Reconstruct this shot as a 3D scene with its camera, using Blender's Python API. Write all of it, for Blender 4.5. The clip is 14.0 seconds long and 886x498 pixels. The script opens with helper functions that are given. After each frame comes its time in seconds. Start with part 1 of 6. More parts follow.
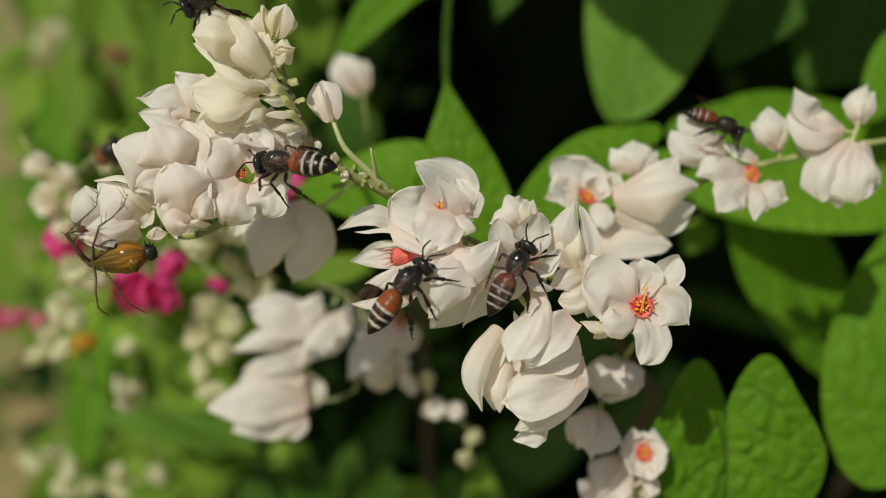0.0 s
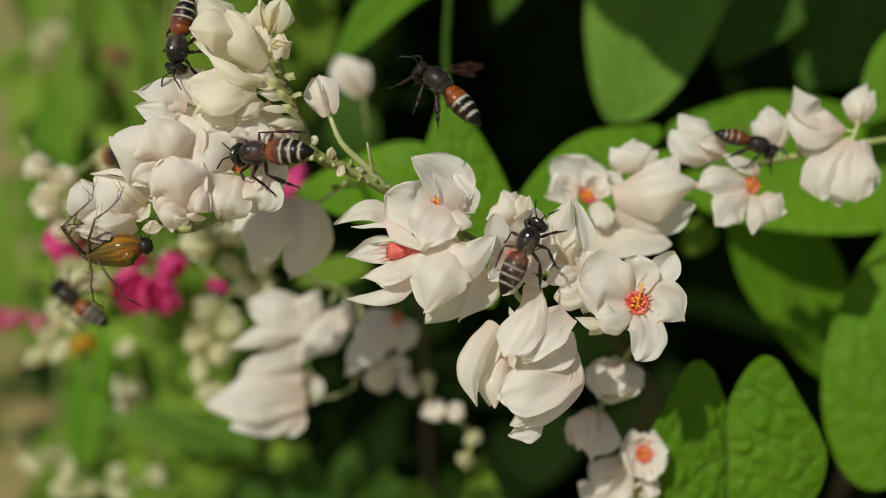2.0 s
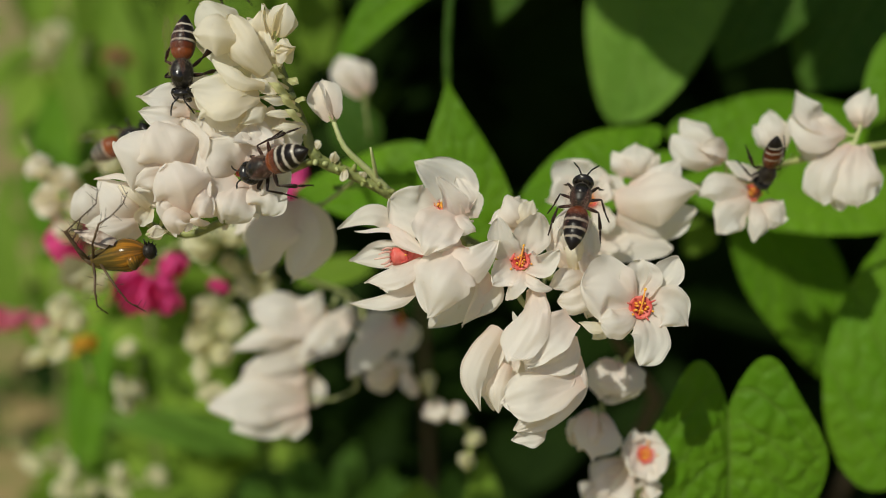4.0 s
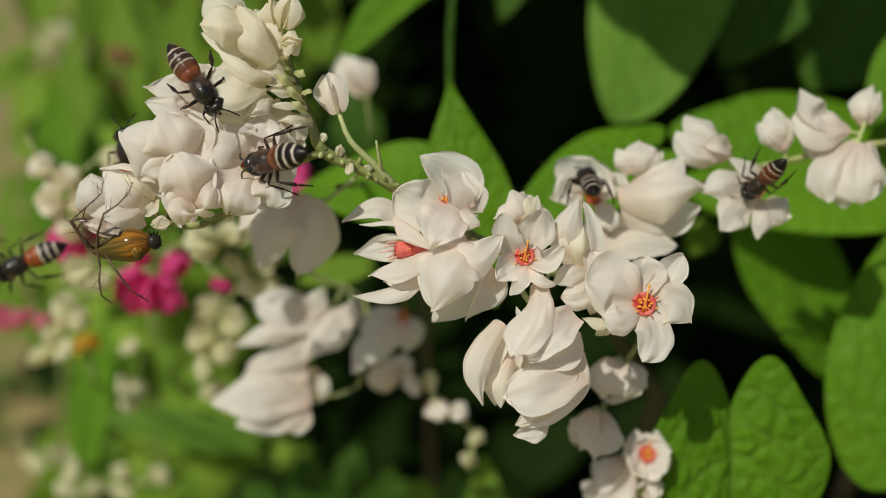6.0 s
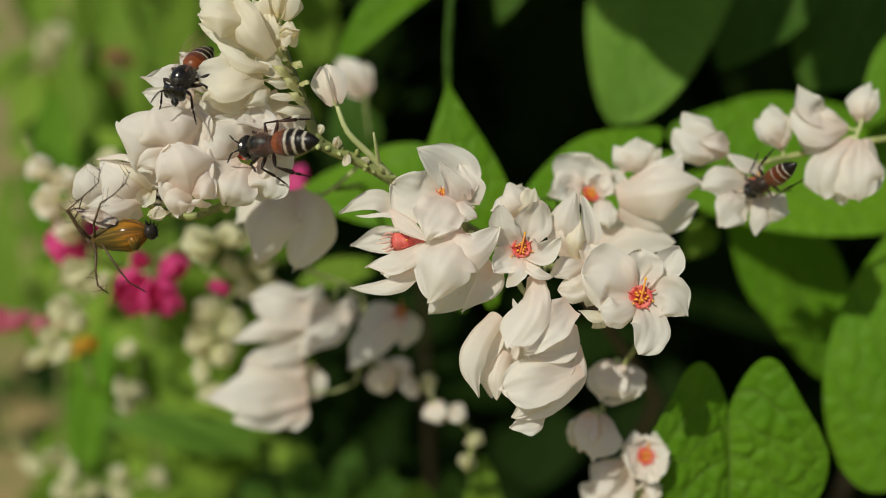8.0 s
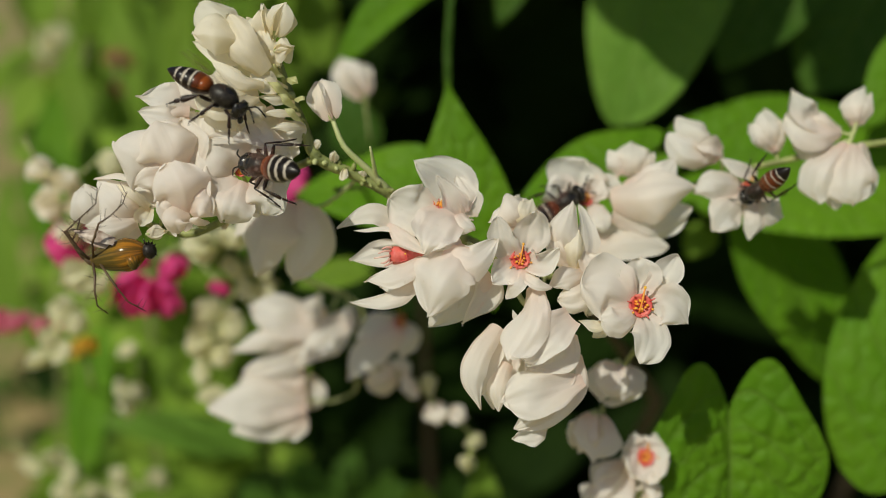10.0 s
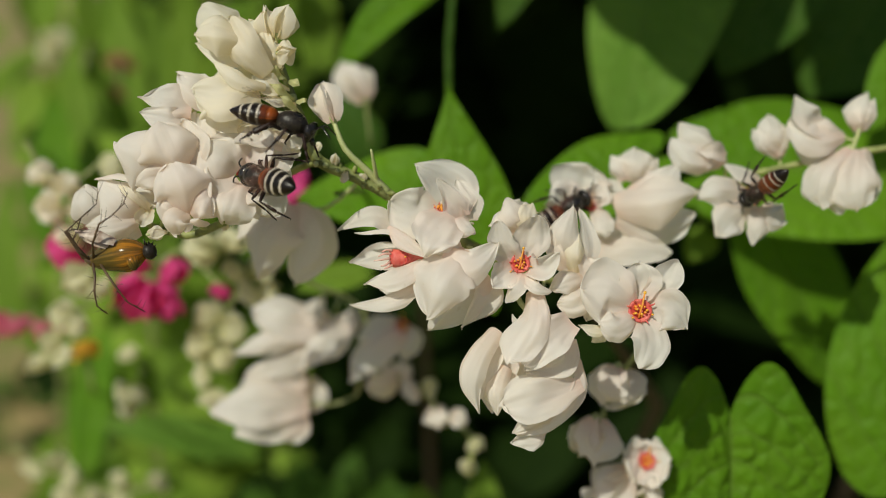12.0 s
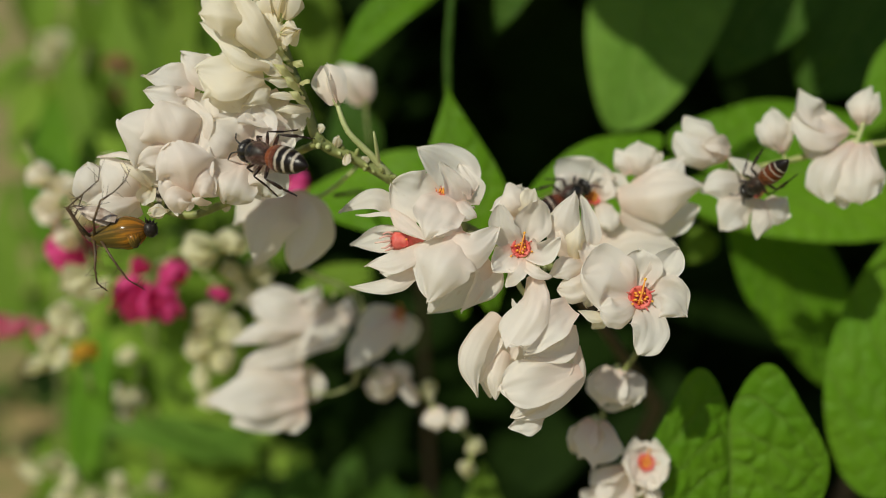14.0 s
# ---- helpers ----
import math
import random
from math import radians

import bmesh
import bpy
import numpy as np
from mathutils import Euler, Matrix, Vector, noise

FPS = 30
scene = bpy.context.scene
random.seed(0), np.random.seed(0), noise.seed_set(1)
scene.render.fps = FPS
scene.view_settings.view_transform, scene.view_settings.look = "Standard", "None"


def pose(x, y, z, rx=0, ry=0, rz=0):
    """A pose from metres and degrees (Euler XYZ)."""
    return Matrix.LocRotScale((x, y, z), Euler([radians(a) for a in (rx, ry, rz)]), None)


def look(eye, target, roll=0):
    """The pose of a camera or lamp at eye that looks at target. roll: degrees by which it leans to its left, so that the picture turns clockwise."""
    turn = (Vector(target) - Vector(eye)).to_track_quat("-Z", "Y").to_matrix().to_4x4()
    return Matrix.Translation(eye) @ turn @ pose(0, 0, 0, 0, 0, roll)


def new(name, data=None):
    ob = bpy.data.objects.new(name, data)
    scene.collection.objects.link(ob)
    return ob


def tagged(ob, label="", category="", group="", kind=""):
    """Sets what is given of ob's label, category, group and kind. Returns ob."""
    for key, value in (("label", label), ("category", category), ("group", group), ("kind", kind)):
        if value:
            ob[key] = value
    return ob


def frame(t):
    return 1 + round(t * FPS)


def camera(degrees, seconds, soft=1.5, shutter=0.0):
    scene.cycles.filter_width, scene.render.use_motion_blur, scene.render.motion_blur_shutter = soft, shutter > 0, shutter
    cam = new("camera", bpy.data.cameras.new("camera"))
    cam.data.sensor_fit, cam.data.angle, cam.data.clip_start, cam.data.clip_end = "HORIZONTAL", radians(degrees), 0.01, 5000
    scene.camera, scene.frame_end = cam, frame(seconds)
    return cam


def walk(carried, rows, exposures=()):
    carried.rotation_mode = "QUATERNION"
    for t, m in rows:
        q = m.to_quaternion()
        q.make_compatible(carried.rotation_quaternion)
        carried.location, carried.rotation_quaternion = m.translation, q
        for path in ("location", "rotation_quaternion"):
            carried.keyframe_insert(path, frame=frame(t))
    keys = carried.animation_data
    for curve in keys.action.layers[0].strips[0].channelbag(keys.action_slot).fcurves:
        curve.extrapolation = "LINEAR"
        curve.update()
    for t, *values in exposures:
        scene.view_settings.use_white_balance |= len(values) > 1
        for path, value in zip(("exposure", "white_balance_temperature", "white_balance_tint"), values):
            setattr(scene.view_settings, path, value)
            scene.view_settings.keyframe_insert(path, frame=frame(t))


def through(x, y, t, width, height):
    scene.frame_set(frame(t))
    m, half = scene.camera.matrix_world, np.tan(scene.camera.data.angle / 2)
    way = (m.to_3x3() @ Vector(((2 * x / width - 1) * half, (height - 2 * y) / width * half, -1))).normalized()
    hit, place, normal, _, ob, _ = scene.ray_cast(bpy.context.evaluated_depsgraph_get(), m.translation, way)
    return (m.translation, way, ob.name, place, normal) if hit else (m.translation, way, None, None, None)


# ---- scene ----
# A garden vine in flower, seen from a hand's width. Lengths in the plant's own space are millimetres:
# u to the right along the hedge, v up its face, w out of it towards the path.
cam = camera(55, 14.0, soft=1.0, shutter=0.2)
cam.data.dof.use_dof = True
cam.data.dof.focus_distance = 0.0795
cam.data.dof.aperture_fstop = 12.5
walk(cam, [
    (0, pose(0, 0, 1, 70, 0, 0)),
    (1, pose(0, 0, 1, 70.04, 0, 0.08)),
    (2, pose(0, 0, 1, 70.08, 0, 0)),
    (3, pose(0, 0, 1, 70.15, 0, 0)),
    (5.5, pose(0, 0, 1, 70.04, 0, 0.23)),
    (6.5, pose(0, 0, 1, 70.11, 0, 0.23)),
    (7.5, pose(0, 0, 1, 70.19, 0, 0.19)),
    (8, pose(0, 0, 1, 70.19, 0, 0.11)),
    (10.5, pose(0, 0, 1, 70.3, 0, 0.11)),
    (11.5, pose(0, 0, 1, 70.42, 0, 0.15)),
    (12.5, pose(0, 0, 1, 70.57, 0, 0.19)),
    (14, pose(0, 0, 1, 70.61, 0, 0.11))])

MM = 0.001
PLANT = pose(0, 0.07583, 0.9724, 70)


def mm(p):
    return Vector(p) * MM


# ---- light ----
world = bpy.data.worlds.new("sky")
scene.world = world
world.use_nodes = True
sky = world.node_tree.nodes.new("ShaderNodeTexSky")
sky.sky_type, sky.sun_disc = "NISHITA", False
sky.sun_elevation, sky.sun_rotation = radians(45.2), radians(214.5)
background = world.node_tree.nodes["Background"]
background.inputs[1].default_value = 0.068
world.node_tree.links.new(sky.outputs[0], background.inputs[0])
sun = new("sun", bpy.data.lights.new("sun", "SUN"))
sun.data.energy, sun.data.angle, sun.data.color = 4.1, radians(0.6), (0.965, 0.935, 0.765)
sun.matrix_world = look((-0.40, -0.582, 1.712), (0, 0, 1))
scene.view_settings.exposure = -0.36


# ---- materials ----
def material(name, colour, roughness=0.6, metal=0.0, translucent=0.0, through_colour=None):
    m = bpy.data.materials.new(name)
    m.use_nodes = True
    n, l = m.node_tree.nodes, m.node_tree.links
    b = n["Principled BSDF"]
    b.inputs["Base Color"].default_value = (*colour, 1)
    b.inputs["Roughness"].default_value, b.inputs["Metallic"].default_value = roughness, metal
    if translucent:
        t, mix = n.new("ShaderNodeBsdfTranslucent"), n.new("ShaderNodeMixShader")
        t.inputs[0].default_value = (*(through_colour or colour), 1)
        mix.inputs[0].default_value = translucent
        l.new(b.outputs[0], mix.inputs[1]), l.new(t.outputs[0], mix.inputs[2])
        l.new(mix.outputs[0], n["Material Output"].inputs[0])
        m["translucent"] = t.name
    return m


def add(m, kind, **settings):
    node = m.node_tree.nodes.new("ShaderNode" + kind)
    for key, value in settings.items():
        node.inputs[key.replace("_", " ")].default_value = value
    return node


def link(m, a, b):
    m.node_tree.links.new(a, b)


def ramp(m, source, *stops):
    node = m.node_tree.nodes.new("ShaderNodeValToRGB")
    e = node.color_ramp.elements
    while len(e) < len(stops):
        e.new(0.5)
    for i, (at, c) in enumerate(stops):
        e[i].position, e[i].color = at, (*c, 1)
    link(m, source, node.inputs[0])
    return node.outputs[0]


def math_node(m, op, a, b=None, c=None):
    node = m.node_tree.nodes.new("ShaderNodeMath")
    node.operation = op
    for i, v in enumerate((a, b, c)):
        if v is None:
            continue
        if isinstance(v, (int, float)):
            node.inputs[i].default_value = v
        else:
            link(m, v, node.inputs[i])
    return node.outputs[0]


def mix_colour(m, factor, a, b, blend="MIX"):
    node = m.node_tree.nodes.new("ShaderNodeMix")
    node.data_type, node.blend_type = "RGBA", blend
    for i, v in ((0, factor), (6, a), (7, b)):
        if isinstance(v, (int, float)):
            node.inputs[i].default_value = v
        elif isinstance(v, tuple):
            node.inputs[i].default_value = (*v, 1)
        else:
            link(m, v, node.inputs[i])
    return node.outputs[2]


def bump(m, height, strength, distance):
    node = add(m, "Bump", Strength=strength, Distance=distance)
    link(m, height, node.inputs["Height"])
    link(m, node.outputs[0], m.node_tree.nodes["Principled BSDF"].inputs["Normal"])


def colour_to(m, socket):
    link(m, socket, m.node_tree.nodes["Principled BSDF"].inputs["Base Color"])
    if m.get("translucent"):
        link(m, socket, m.node_tree.nodes[m["translucent"]].inputs[0])


def petal_material(name, body, base, base_end=0.3, through=0.5, glow=(0.97, 0.95, 0.85)):
    m = material(name, body, 0.5, 0, through)
    m.node_tree.nodes["Principled BSDF"].inputs["Specular IOR Level"].default_value = 0.3
    uv = add(m, "TexCoord")
    split = add(m, "SeparateXYZ")
    link(m, uv.outputs["UV"], split.inputs[0])
    info = add(m, "ObjectInfo")
    blush = add(m, "TexNoise", Scale=260.0, Detail=3.0)
    link(m, uv.outputs["Object"], blush.inputs["Vector"])
    along = math_node(m, "ADD", split.outputs[1], math_node(m, "MULTIPLY", blush.outputs[0], 0.12))
    c = ramp(m, along, (0.0, base), (base_end + 0.06, tuple((a + 2 * b) / 3 for a, b in zip(base, body))), (base_end + 0.4, body))
    c = mix_colour(m, math_node(m, "MULTIPLY", info.outputs["Random"], 0.5), c, tuple(v * f for v, f in zip(body, (0.98, 0.95, 0.90))))
    speck = add(m, "TexNoise", Scale=1500.0, Detail=2.0)
    link(m, uv.outputs["Object"], speck.inputs["Vector"])
    c = mix_colour(m, ramp(m, speck.outputs[0], (0.68, (0, 0, 0)), (0.8, (0.25, 0.25, 0.25))), c, (0.72, 0.62, 0.48))
    link(m, c, m.node_tree.nodes["Principled BSDF"].inputs["Base Color"])
    link(m, mix_colour(m, 1.0, c, glow, "MULTIPLY"), m.node_tree.nodes[m["translucent"]].inputs[0])
    fine = add(m, "TexNoise", Scale=14.0, Detail=3.0)
    stretch = add(m, "Mapping")
    stretch.inputs["Scale"].default_value = (1.0, 0.12, 1.0)
    link(m, uv.outputs["UV"], stretch.inputs[0])
    link(m, stretch.outputs[0], fine.inputs["Vector"])
    both = math_node(m, "ADD", math_node(m, "MULTIPLY", fine.outputs[0], 0.8), math_node(m, "MULTIPLY", blush.outputs[0], 1.0))
    bump(m, both, 0.16, 0.0003)
    return m


def leaf_material(name, body, pale, through, rib=(0.16, 0.24, 0.05), spread=0.15):
    m = material(name, body, 0.5, 0, 0.25, through)
    m.node_tree.nodes["Principled BSDF"].inputs["Specular IOR Level"].default_value = 0.09
    uv = add(m, "TexCoord")
    split = add(m, "SeparateXYZ")
    link(m, uv.outputs["UV"], split.inputs[0])
    across = math_node(m, "ABSOLUTE", math_node(m, "SUBTRACT", split.outputs[0], 0.5))
    # side ribs leave the midrib at a slant
    slant = math_node(m, "SUBTRACT", split.outputs[1], math_node(m, "MULTIPLY", across, 0.75))
    warp = add(m, "TexNoise", Scale=5.0, Detail=2.0)
    link(m, uv.outputs["UV"], warp.inputs["Vector"])
    slant = math_node(m, "ADD", slant, math_node(m, "MULTIPLY", warp.outputs[0], 0.06))
    wave = math_node(m, "ABSOLUTE", math_node(m, "SINE", math_node(m, "MULTIPLY", slant, 22.0)))
    side = math_node(m, "SUBTRACT", 1.0, math_node(m, "MINIMUM", math_node(m, "MULTIPLY", wave, 6.0), 1.0))
    mid = math_node(m, "SUBTRACT", 1.0, math_node(m, "MINIMUM", math_node(m, "MULTIPLY", across, 55.0), 1.0))
    ribs = math_node(m, "MAXIMUM", side, mid)
    cells = m.node_tree.nodes.new("ShaderNodeTexVoronoi")
    cells.feature = "DISTANCE_TO_EDGE"
    cells.inputs["Scale"].default_value = 320.0
    link(m, uv.outputs["Object"], cells.inputs["Vector"])
    net = ramp(m, cells.outputs["Distance"], (0.0, (1, 1, 1)), (0.16, (0, 0, 0)))
    tone = add(m, "TexNoise", Scale=70.0, Detail=4.0)
    link(m, uv.outputs["Object"], tone.inputs["Vector"])
    info = add(m, "ObjectInfo")
    c = mix_colour(m, ramp(m, tone.outputs[0], (0.35, (0, 0, 0)), (0.68, (1, 1, 1))), body, pale)
    geo = add(m, "NewGeometry")
    c = mix_colour(m, math_node(m, "MULTIPLY", info.outputs["Random"], 0.35), c, tuple(v * 0.72 for v in body))
    c = mix_colour(m, math_node(m, "MULTIPLY", geo.outputs["Random Per Island"], spread), c, tuple(v * f for v, f in zip(body, (0.28, 0.36, 0.3))))
    c = mix_colour(m, math_node(m, "MULTIPLY", net, 0.12), c, rib)
    c = mix_colour(m, math_node(m, "MULTIPLY", ribs, 0.5), c, rib)
    link(m, c, m.node_tree.nodes["Principled BSDF"].inputs["Base Color"])
    height = math_node(m, "SUBTRACT", math_node(m, "MINIMUM", math_node(m, "MULTIPLY", cells.outputs["Distance"], 4.0), 1.0),
                       math_node(m, "MULTIPLY", ribs, 1.3))
    bump(m, height, 0.45, 0.0007)
    return m


def noisy(name, dark, light, scale, roughness, relief=0.3, distance=0.0003, detail=4.0, gloss=0.5):
    m = material(name, dark, roughness)
    m.node_tree.nodes["Principled BSDF"].inputs["Specular IOR Level"].default_value = gloss
    co = add(m, "TexCoord")
    n = add(m, "TexNoise", Scale=scale, Detail=detail)
    link(m, co.outputs["Object"], n.inputs["Vector"])
    colour_to(m, ramp(m, n.outputs[0], (0.32, dark), (0.7, light)))
    bump(m, n.outputs[0], relief, distance)
    return m


PETAL = petal_material("white petal", (0.945, 0.915, 0.89), (0.92, 0.68, 0.60), 0.13, glow=(0.985, 0.94, 0.85))
CREAM = petal_material("cream petal", (0.94, 0.91, 0.83), (0.84, 0.72, 0.46), 0.16, 0.5, (0.98, 0.93, 0.72))
BLUSH = petal_material("blush petal", (0.945, 0.91, 0.885), (0.90, 0.72, 0.62), 0.24, glow=(0.985, 0.935, 0.85))
BUD_GREEN = petal_material("green-cream bud", (0.74, 0.75, 0.42), (0.50, 0.56, 0.20), 0.2)
PINK = petal_material("pink petal", (0.86, 0.10, 0.38), (0.70, 0.04, 0.24), 0.2)
ROSE = petal_material("rose petal", (0.86, 0.28, 0.42), (0.7, 0.14, 0.25), 0.2)
LEAF = leaf_material("leaf", (0.094, 0.235, 0.010), (0.14, 0.30, 0.014), (0.20, 0.38, 0.010))
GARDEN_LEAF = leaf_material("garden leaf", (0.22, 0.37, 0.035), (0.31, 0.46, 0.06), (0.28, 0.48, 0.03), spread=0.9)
# Paler leaf copy: a sheen of reflected sky is put into its colour.
SHEEN_LEAF = leaf_material("sheen leaf", (0.13, 0.27, 0.035), (0.18, 0.33, 0.05), (0.20, 0.38, 0.02))
# Leaf copy about a stop darker, with shade put into its colour.
HALF_SHADE_LEAF = leaf_material("half shade leaf", (0.045, 0.11, 0.014), (0.065, 0.145, 0.016), (0.06, 0.16, 0.01))
# Near-black copy of the leaf: the hedge's deep shade is put into its colour.
FULL_SHADE_LEAF = leaf_material("full shade leaf", (0.010, 0.024, 0.004), (0.016, 0.036, 0.005), (0.015, 0.045, 0.005), (0.05, 0.09, 0.02))
FULL_SHADE_LEAF.node_tree.nodes["Principled BSDF"].inputs["Specular IOR Level"].default_value = 0.03
STEM = noisy("green stem", (0.11, 0.13, 0.035), (0.36, 0.40, 0.14), 650.0, 0.55, 0.7, 0.0002)
PALE_STEM = noisy("pale stem", (0.36, 0.42, 0.16), (0.56, 0.58, 0.30), 900.0, 0.6, 0.4, 0.0001)
CUP = noisy("salmon disc", (0.58, 0.065, 0.06), (0.72, 0.19, 0.15), 1400.0, 0.5)
ROSY = noisy("rosy filament", (0.72, 0.36, 0.30), (0.85, 0.62, 0.54), 1400.0, 0.5)
STAMEN = noisy("orange stamen", (0.82, 0.26, 0.04), (0.86, 0.44, 0.06), 2000.0, 0.5)
ANTHER = noisy("yellow anther", (0.80, 0.36, 0.03), (0.86, 0.52, 0.06), 2500.0, 0.6)
BLACK = noisy("black shell", (0.008, 0.007, 0.006), (0.022, 0.018, 0.014), 1800.0, 0.22, gloss=0.6)
FUZZ = noisy("dark fuzz", (0.011, 0.009, 0.008), (0.036, 0.029, 0.023), 4200.0, 0.4, 0.35, 0.0001, gloss=0.3)
LIMB = noisy("dark limb", (0.010, 0.006, 0.005), (0.035, 0.015, 0.010), 2600.0, 0.4, gloss=0.25)
EYE = noisy("eye", (0.008, 0.007, 0.006), (0.02, 0.017, 0.015), 3000.0, 0.15)


def band_material(name, stops, roughness=0.32, belly=(0.022, 0.012, 0.008)):
    m = material(name, (0.1, 0.04, 0.02), roughness)
    m.node_tree.nodes["Principled BSDF"].inputs["Specular IOR Level"].default_value = 0.3
    uv = add(m, "TexCoord")
    split = add(m, "SeparateXYZ")
    link(m, uv.outputs["UV"], split.inputs[0])
    grain = add(m, "TexNoise", Scale=2600.0, Detail=3.0)
    link(m, uv.outputs["Object"], grain.inputs["Vector"])
    along = math_node(m, "ADD", split.outputs[1], math_node(m, "MULTIPLY", math_node(m, "SUBTRACT", grain.outputs[0], 0.5), 0.05))
    c = ramp(m, along, *stops)
    if belly:
        turn = math_node(m, "ABSOLUTE", math_node(m, "SUBTRACT", split.outputs[0], 0.25))
        turn = math_node(m, "ADD", turn, math_node(m, "MULTIPLY", math_node(m, "SUBTRACT", grain.outputs[0], 0.5), 0.12))
        c = mix_colour(m, ramp(m, turn, (0.19, (0, 0, 0)), (0.3, (0.85, 0.85, 0.85))), c, belly)
    colour_to(m, c)
    bump(m, grain.outputs[0], 0.3, 0.00012)
    return m


RUST, DARK, HOAR = (0.26, 0.062, 0.012), (0.010, 0.007, 0.006), (0.53, 0.47, 0.39)
BROWN, TAWNY, DULL = (0.13, 0.03, 0.009), (0.17, 0.048, 0.012), (0.34, 0.29, 0.24)
BANDS = band_material("banded abdomen", [
    (0.0, RUST), (0.2, RUST), (0.22, BROWN), (0.31, BROWN), (0.35, DARK), (0.375, HOAR), (0.4, HOAR), (0.42, DARK), (0.525, DARK), (0.545, HOAR), (0.57, HOAR),
    (0.59, DARK), (0.705, DARK), (0.725, HOAR), (0.75, HOAR), (0.77, DARK), (1.0, DARK)])
COPPER = band_material("copper abdomen", [
    (0.0, TAWNY), (0.16, TAWNY), (0.18, DARK), (0.2, TAWNY), (0.33, TAWNY), (0.35, DARK), (0.37, HOAR), (0.39, BROWN), (0.52, BROWN), (0.54, DARK), (0.56, HOAR), (0.58, BROWN), (0.68, DARK), (0.7, HOAR),
    (0.72, DARK), (1.0, DARK)])
NIGHT = band_material("black abdomen with thin pale bands", [
    (0.0, BROWN), (0.2, BROWN), (0.27, DARK), (0.33, DARK), (0.345, DULL), (0.38, DULL), (0.395, DARK), (0.52, DARK), (0.535, DULL), (0.57, DULL),
    (0.585, DARK), (0.7, DARK), (0.715, DULL), (0.745, DULL), (0.76, DARK), (1.0, DARK)])
RUSTY = band_material("rust and black abdomen", [
    (0.0, RUST), (0.17, RUST), (0.19, BROWN), (0.21, RUST), (0.36, RUST), (0.38, HOAR), (0.41, HOAR), (0.43, DARK), (0.53, DARK), (0.55, HOAR), (0.58, HOAR),
    (0.6, DARK), (0.7, DARK), (0.72, HOAR), (0.76, HOAR), (0.78, DARK), (1.0, DARK)])
AMBER = band_material("amber abdomen", [
    (0.0, (0.30, 0.11, 0.012)), (0.3, (0.38, 0.16, 0.016)), (0.5, (0.20, 0.115, 0.018)), (0.78, (0.11, 0.075, 0.018)), (1.0, (0.15, 0.08, 0.03))], 0.22, None)


def amber_streaks():
    streak = add(AMBER, "TexNoise", Scale=9.0, Detail=3.0)
    streak_map = add(AMBER, "Mapping")
    streak_map.inputs["Scale"].default_value = (3.2, 0.14, 1.0)
    link(AMBER, add(AMBER, "TexCoord").outputs["UV"], streak_map.inputs[0])
    link(AMBER, streak_map.outputs[0], streak.inputs["Vector"])
    amber_base = AMBER.node_tree.nodes["Principled BSDF"].inputs["Base Color"]
    colour_to(AMBER, mix_colour(AMBER, ramp(AMBER, streak.outputs[0], (0.42, (0, 0, 0)), (0.54, (0.7, 0.7, 0.7))),
                                amber_base.links[0].from_socket, (0.055, 0.045, 0.012)))


amber_streaks()
SPIDER_LIMB = noisy("spider limb", (0.05, 0.028, 0.016), (0.16, 0.10, 0.05), 2200.0, 0.5)

WING = material("clear wing", (0.55, 0.48, 0.42), 0.3)
WING.node_tree.nodes["Principled BSDF"].inputs["Specular IOR Level"].default_value = 0.2


def wing_veins():
    wing_uv = add(WING, "TexCoord")
    wing_cells = WING.node_tree.nodes.new("ShaderNodeTexVoronoi")
    wing_cells.feature = "DISTANCE_TO_EDGE"
    wing_cells.inputs["Scale"].default_value = 5.0
    wing_map = add(WING, "Mapping")
    wing_map.inputs["Scale"].default_value = (1.0, 0.7, 1.0)
    link(WING, wing_uv.outputs["UV"], wing_map.inputs[0])
    link(WING, wing_map.outputs[0], wing_cells.inputs["Vector"])
    wing_vein = ramp(WING, wing_cells.outputs["Distance"], (0.01, (0.4, 0.4, 0.4)), (0.03, (0.12, 0.12, 0.12)))
    link(WING, wing_vein, WING.node_tree.nodes["Principled BSDF"].inputs["Alpha"])
    colour_to(WING, ramp(WING, wing_cells.outputs["Distance"], (0.012, (0.36, 0.22, 0.18)), (0.035, (0.14, 0.05, 0.035))))


wing_veins()

GROUND = noisy("dry earth", (0.42, 0.28, 0.13), (0.15, 0.20, 0.04), 11.0, 0.95, 0.6, 0.01, 8.0)
BARK = noisy("woody stem", (0.05, 0.035, 0.02), (0.10, 0.075, 0.045), 400.0, 0.85, 0.6, 0.0006)
GRASS = leaf_material("grass", (0.07, 0.15, 0.02), (0.14, 0.20, 0.05), (0.12, 0.22, 0.03))
FAR_BUD = petal_material("far blossom", (0.84, 0.83, 0.60), (0.66, 0.66, 0.32), 0.15)
YELLOW = petal_material("yellow petal", (0.78, 0.50, 0.06), (0.7, 0.4, 0.04), 0.2)
DRY = noisy("dry bract", (0.30, 0.12, 0.06), (0.42, 0.22, 0.12), 300.0, 0.8)


# ---- builders ----
def part(name, data, material_, parent, label="", at=None):
    """data: points in millimetres, faces and, where there are any, the corners' surface coordinates."""
    points, faces, uvs = data
    me = bpy.data.meshes.new(name)
    me.from_pydata([Vector(p) * MM for p in points], [], faces)
    if uvs:
        layer = me.uv_layers.new(name="surface")
        flat = [c for f in faces for i in f for c in uvs[i]]
        layer.data.foreach_set("uv", flat)
    me.polygons.foreach_set("use_smooth", [True] * len(faces))
    me.materials.append(material_)
    ob = new(name, me)
    ob.parent = parent
    if at is not None:
        ob.location = mm(at)
    if label:
        ob["label"] = label
    return ob


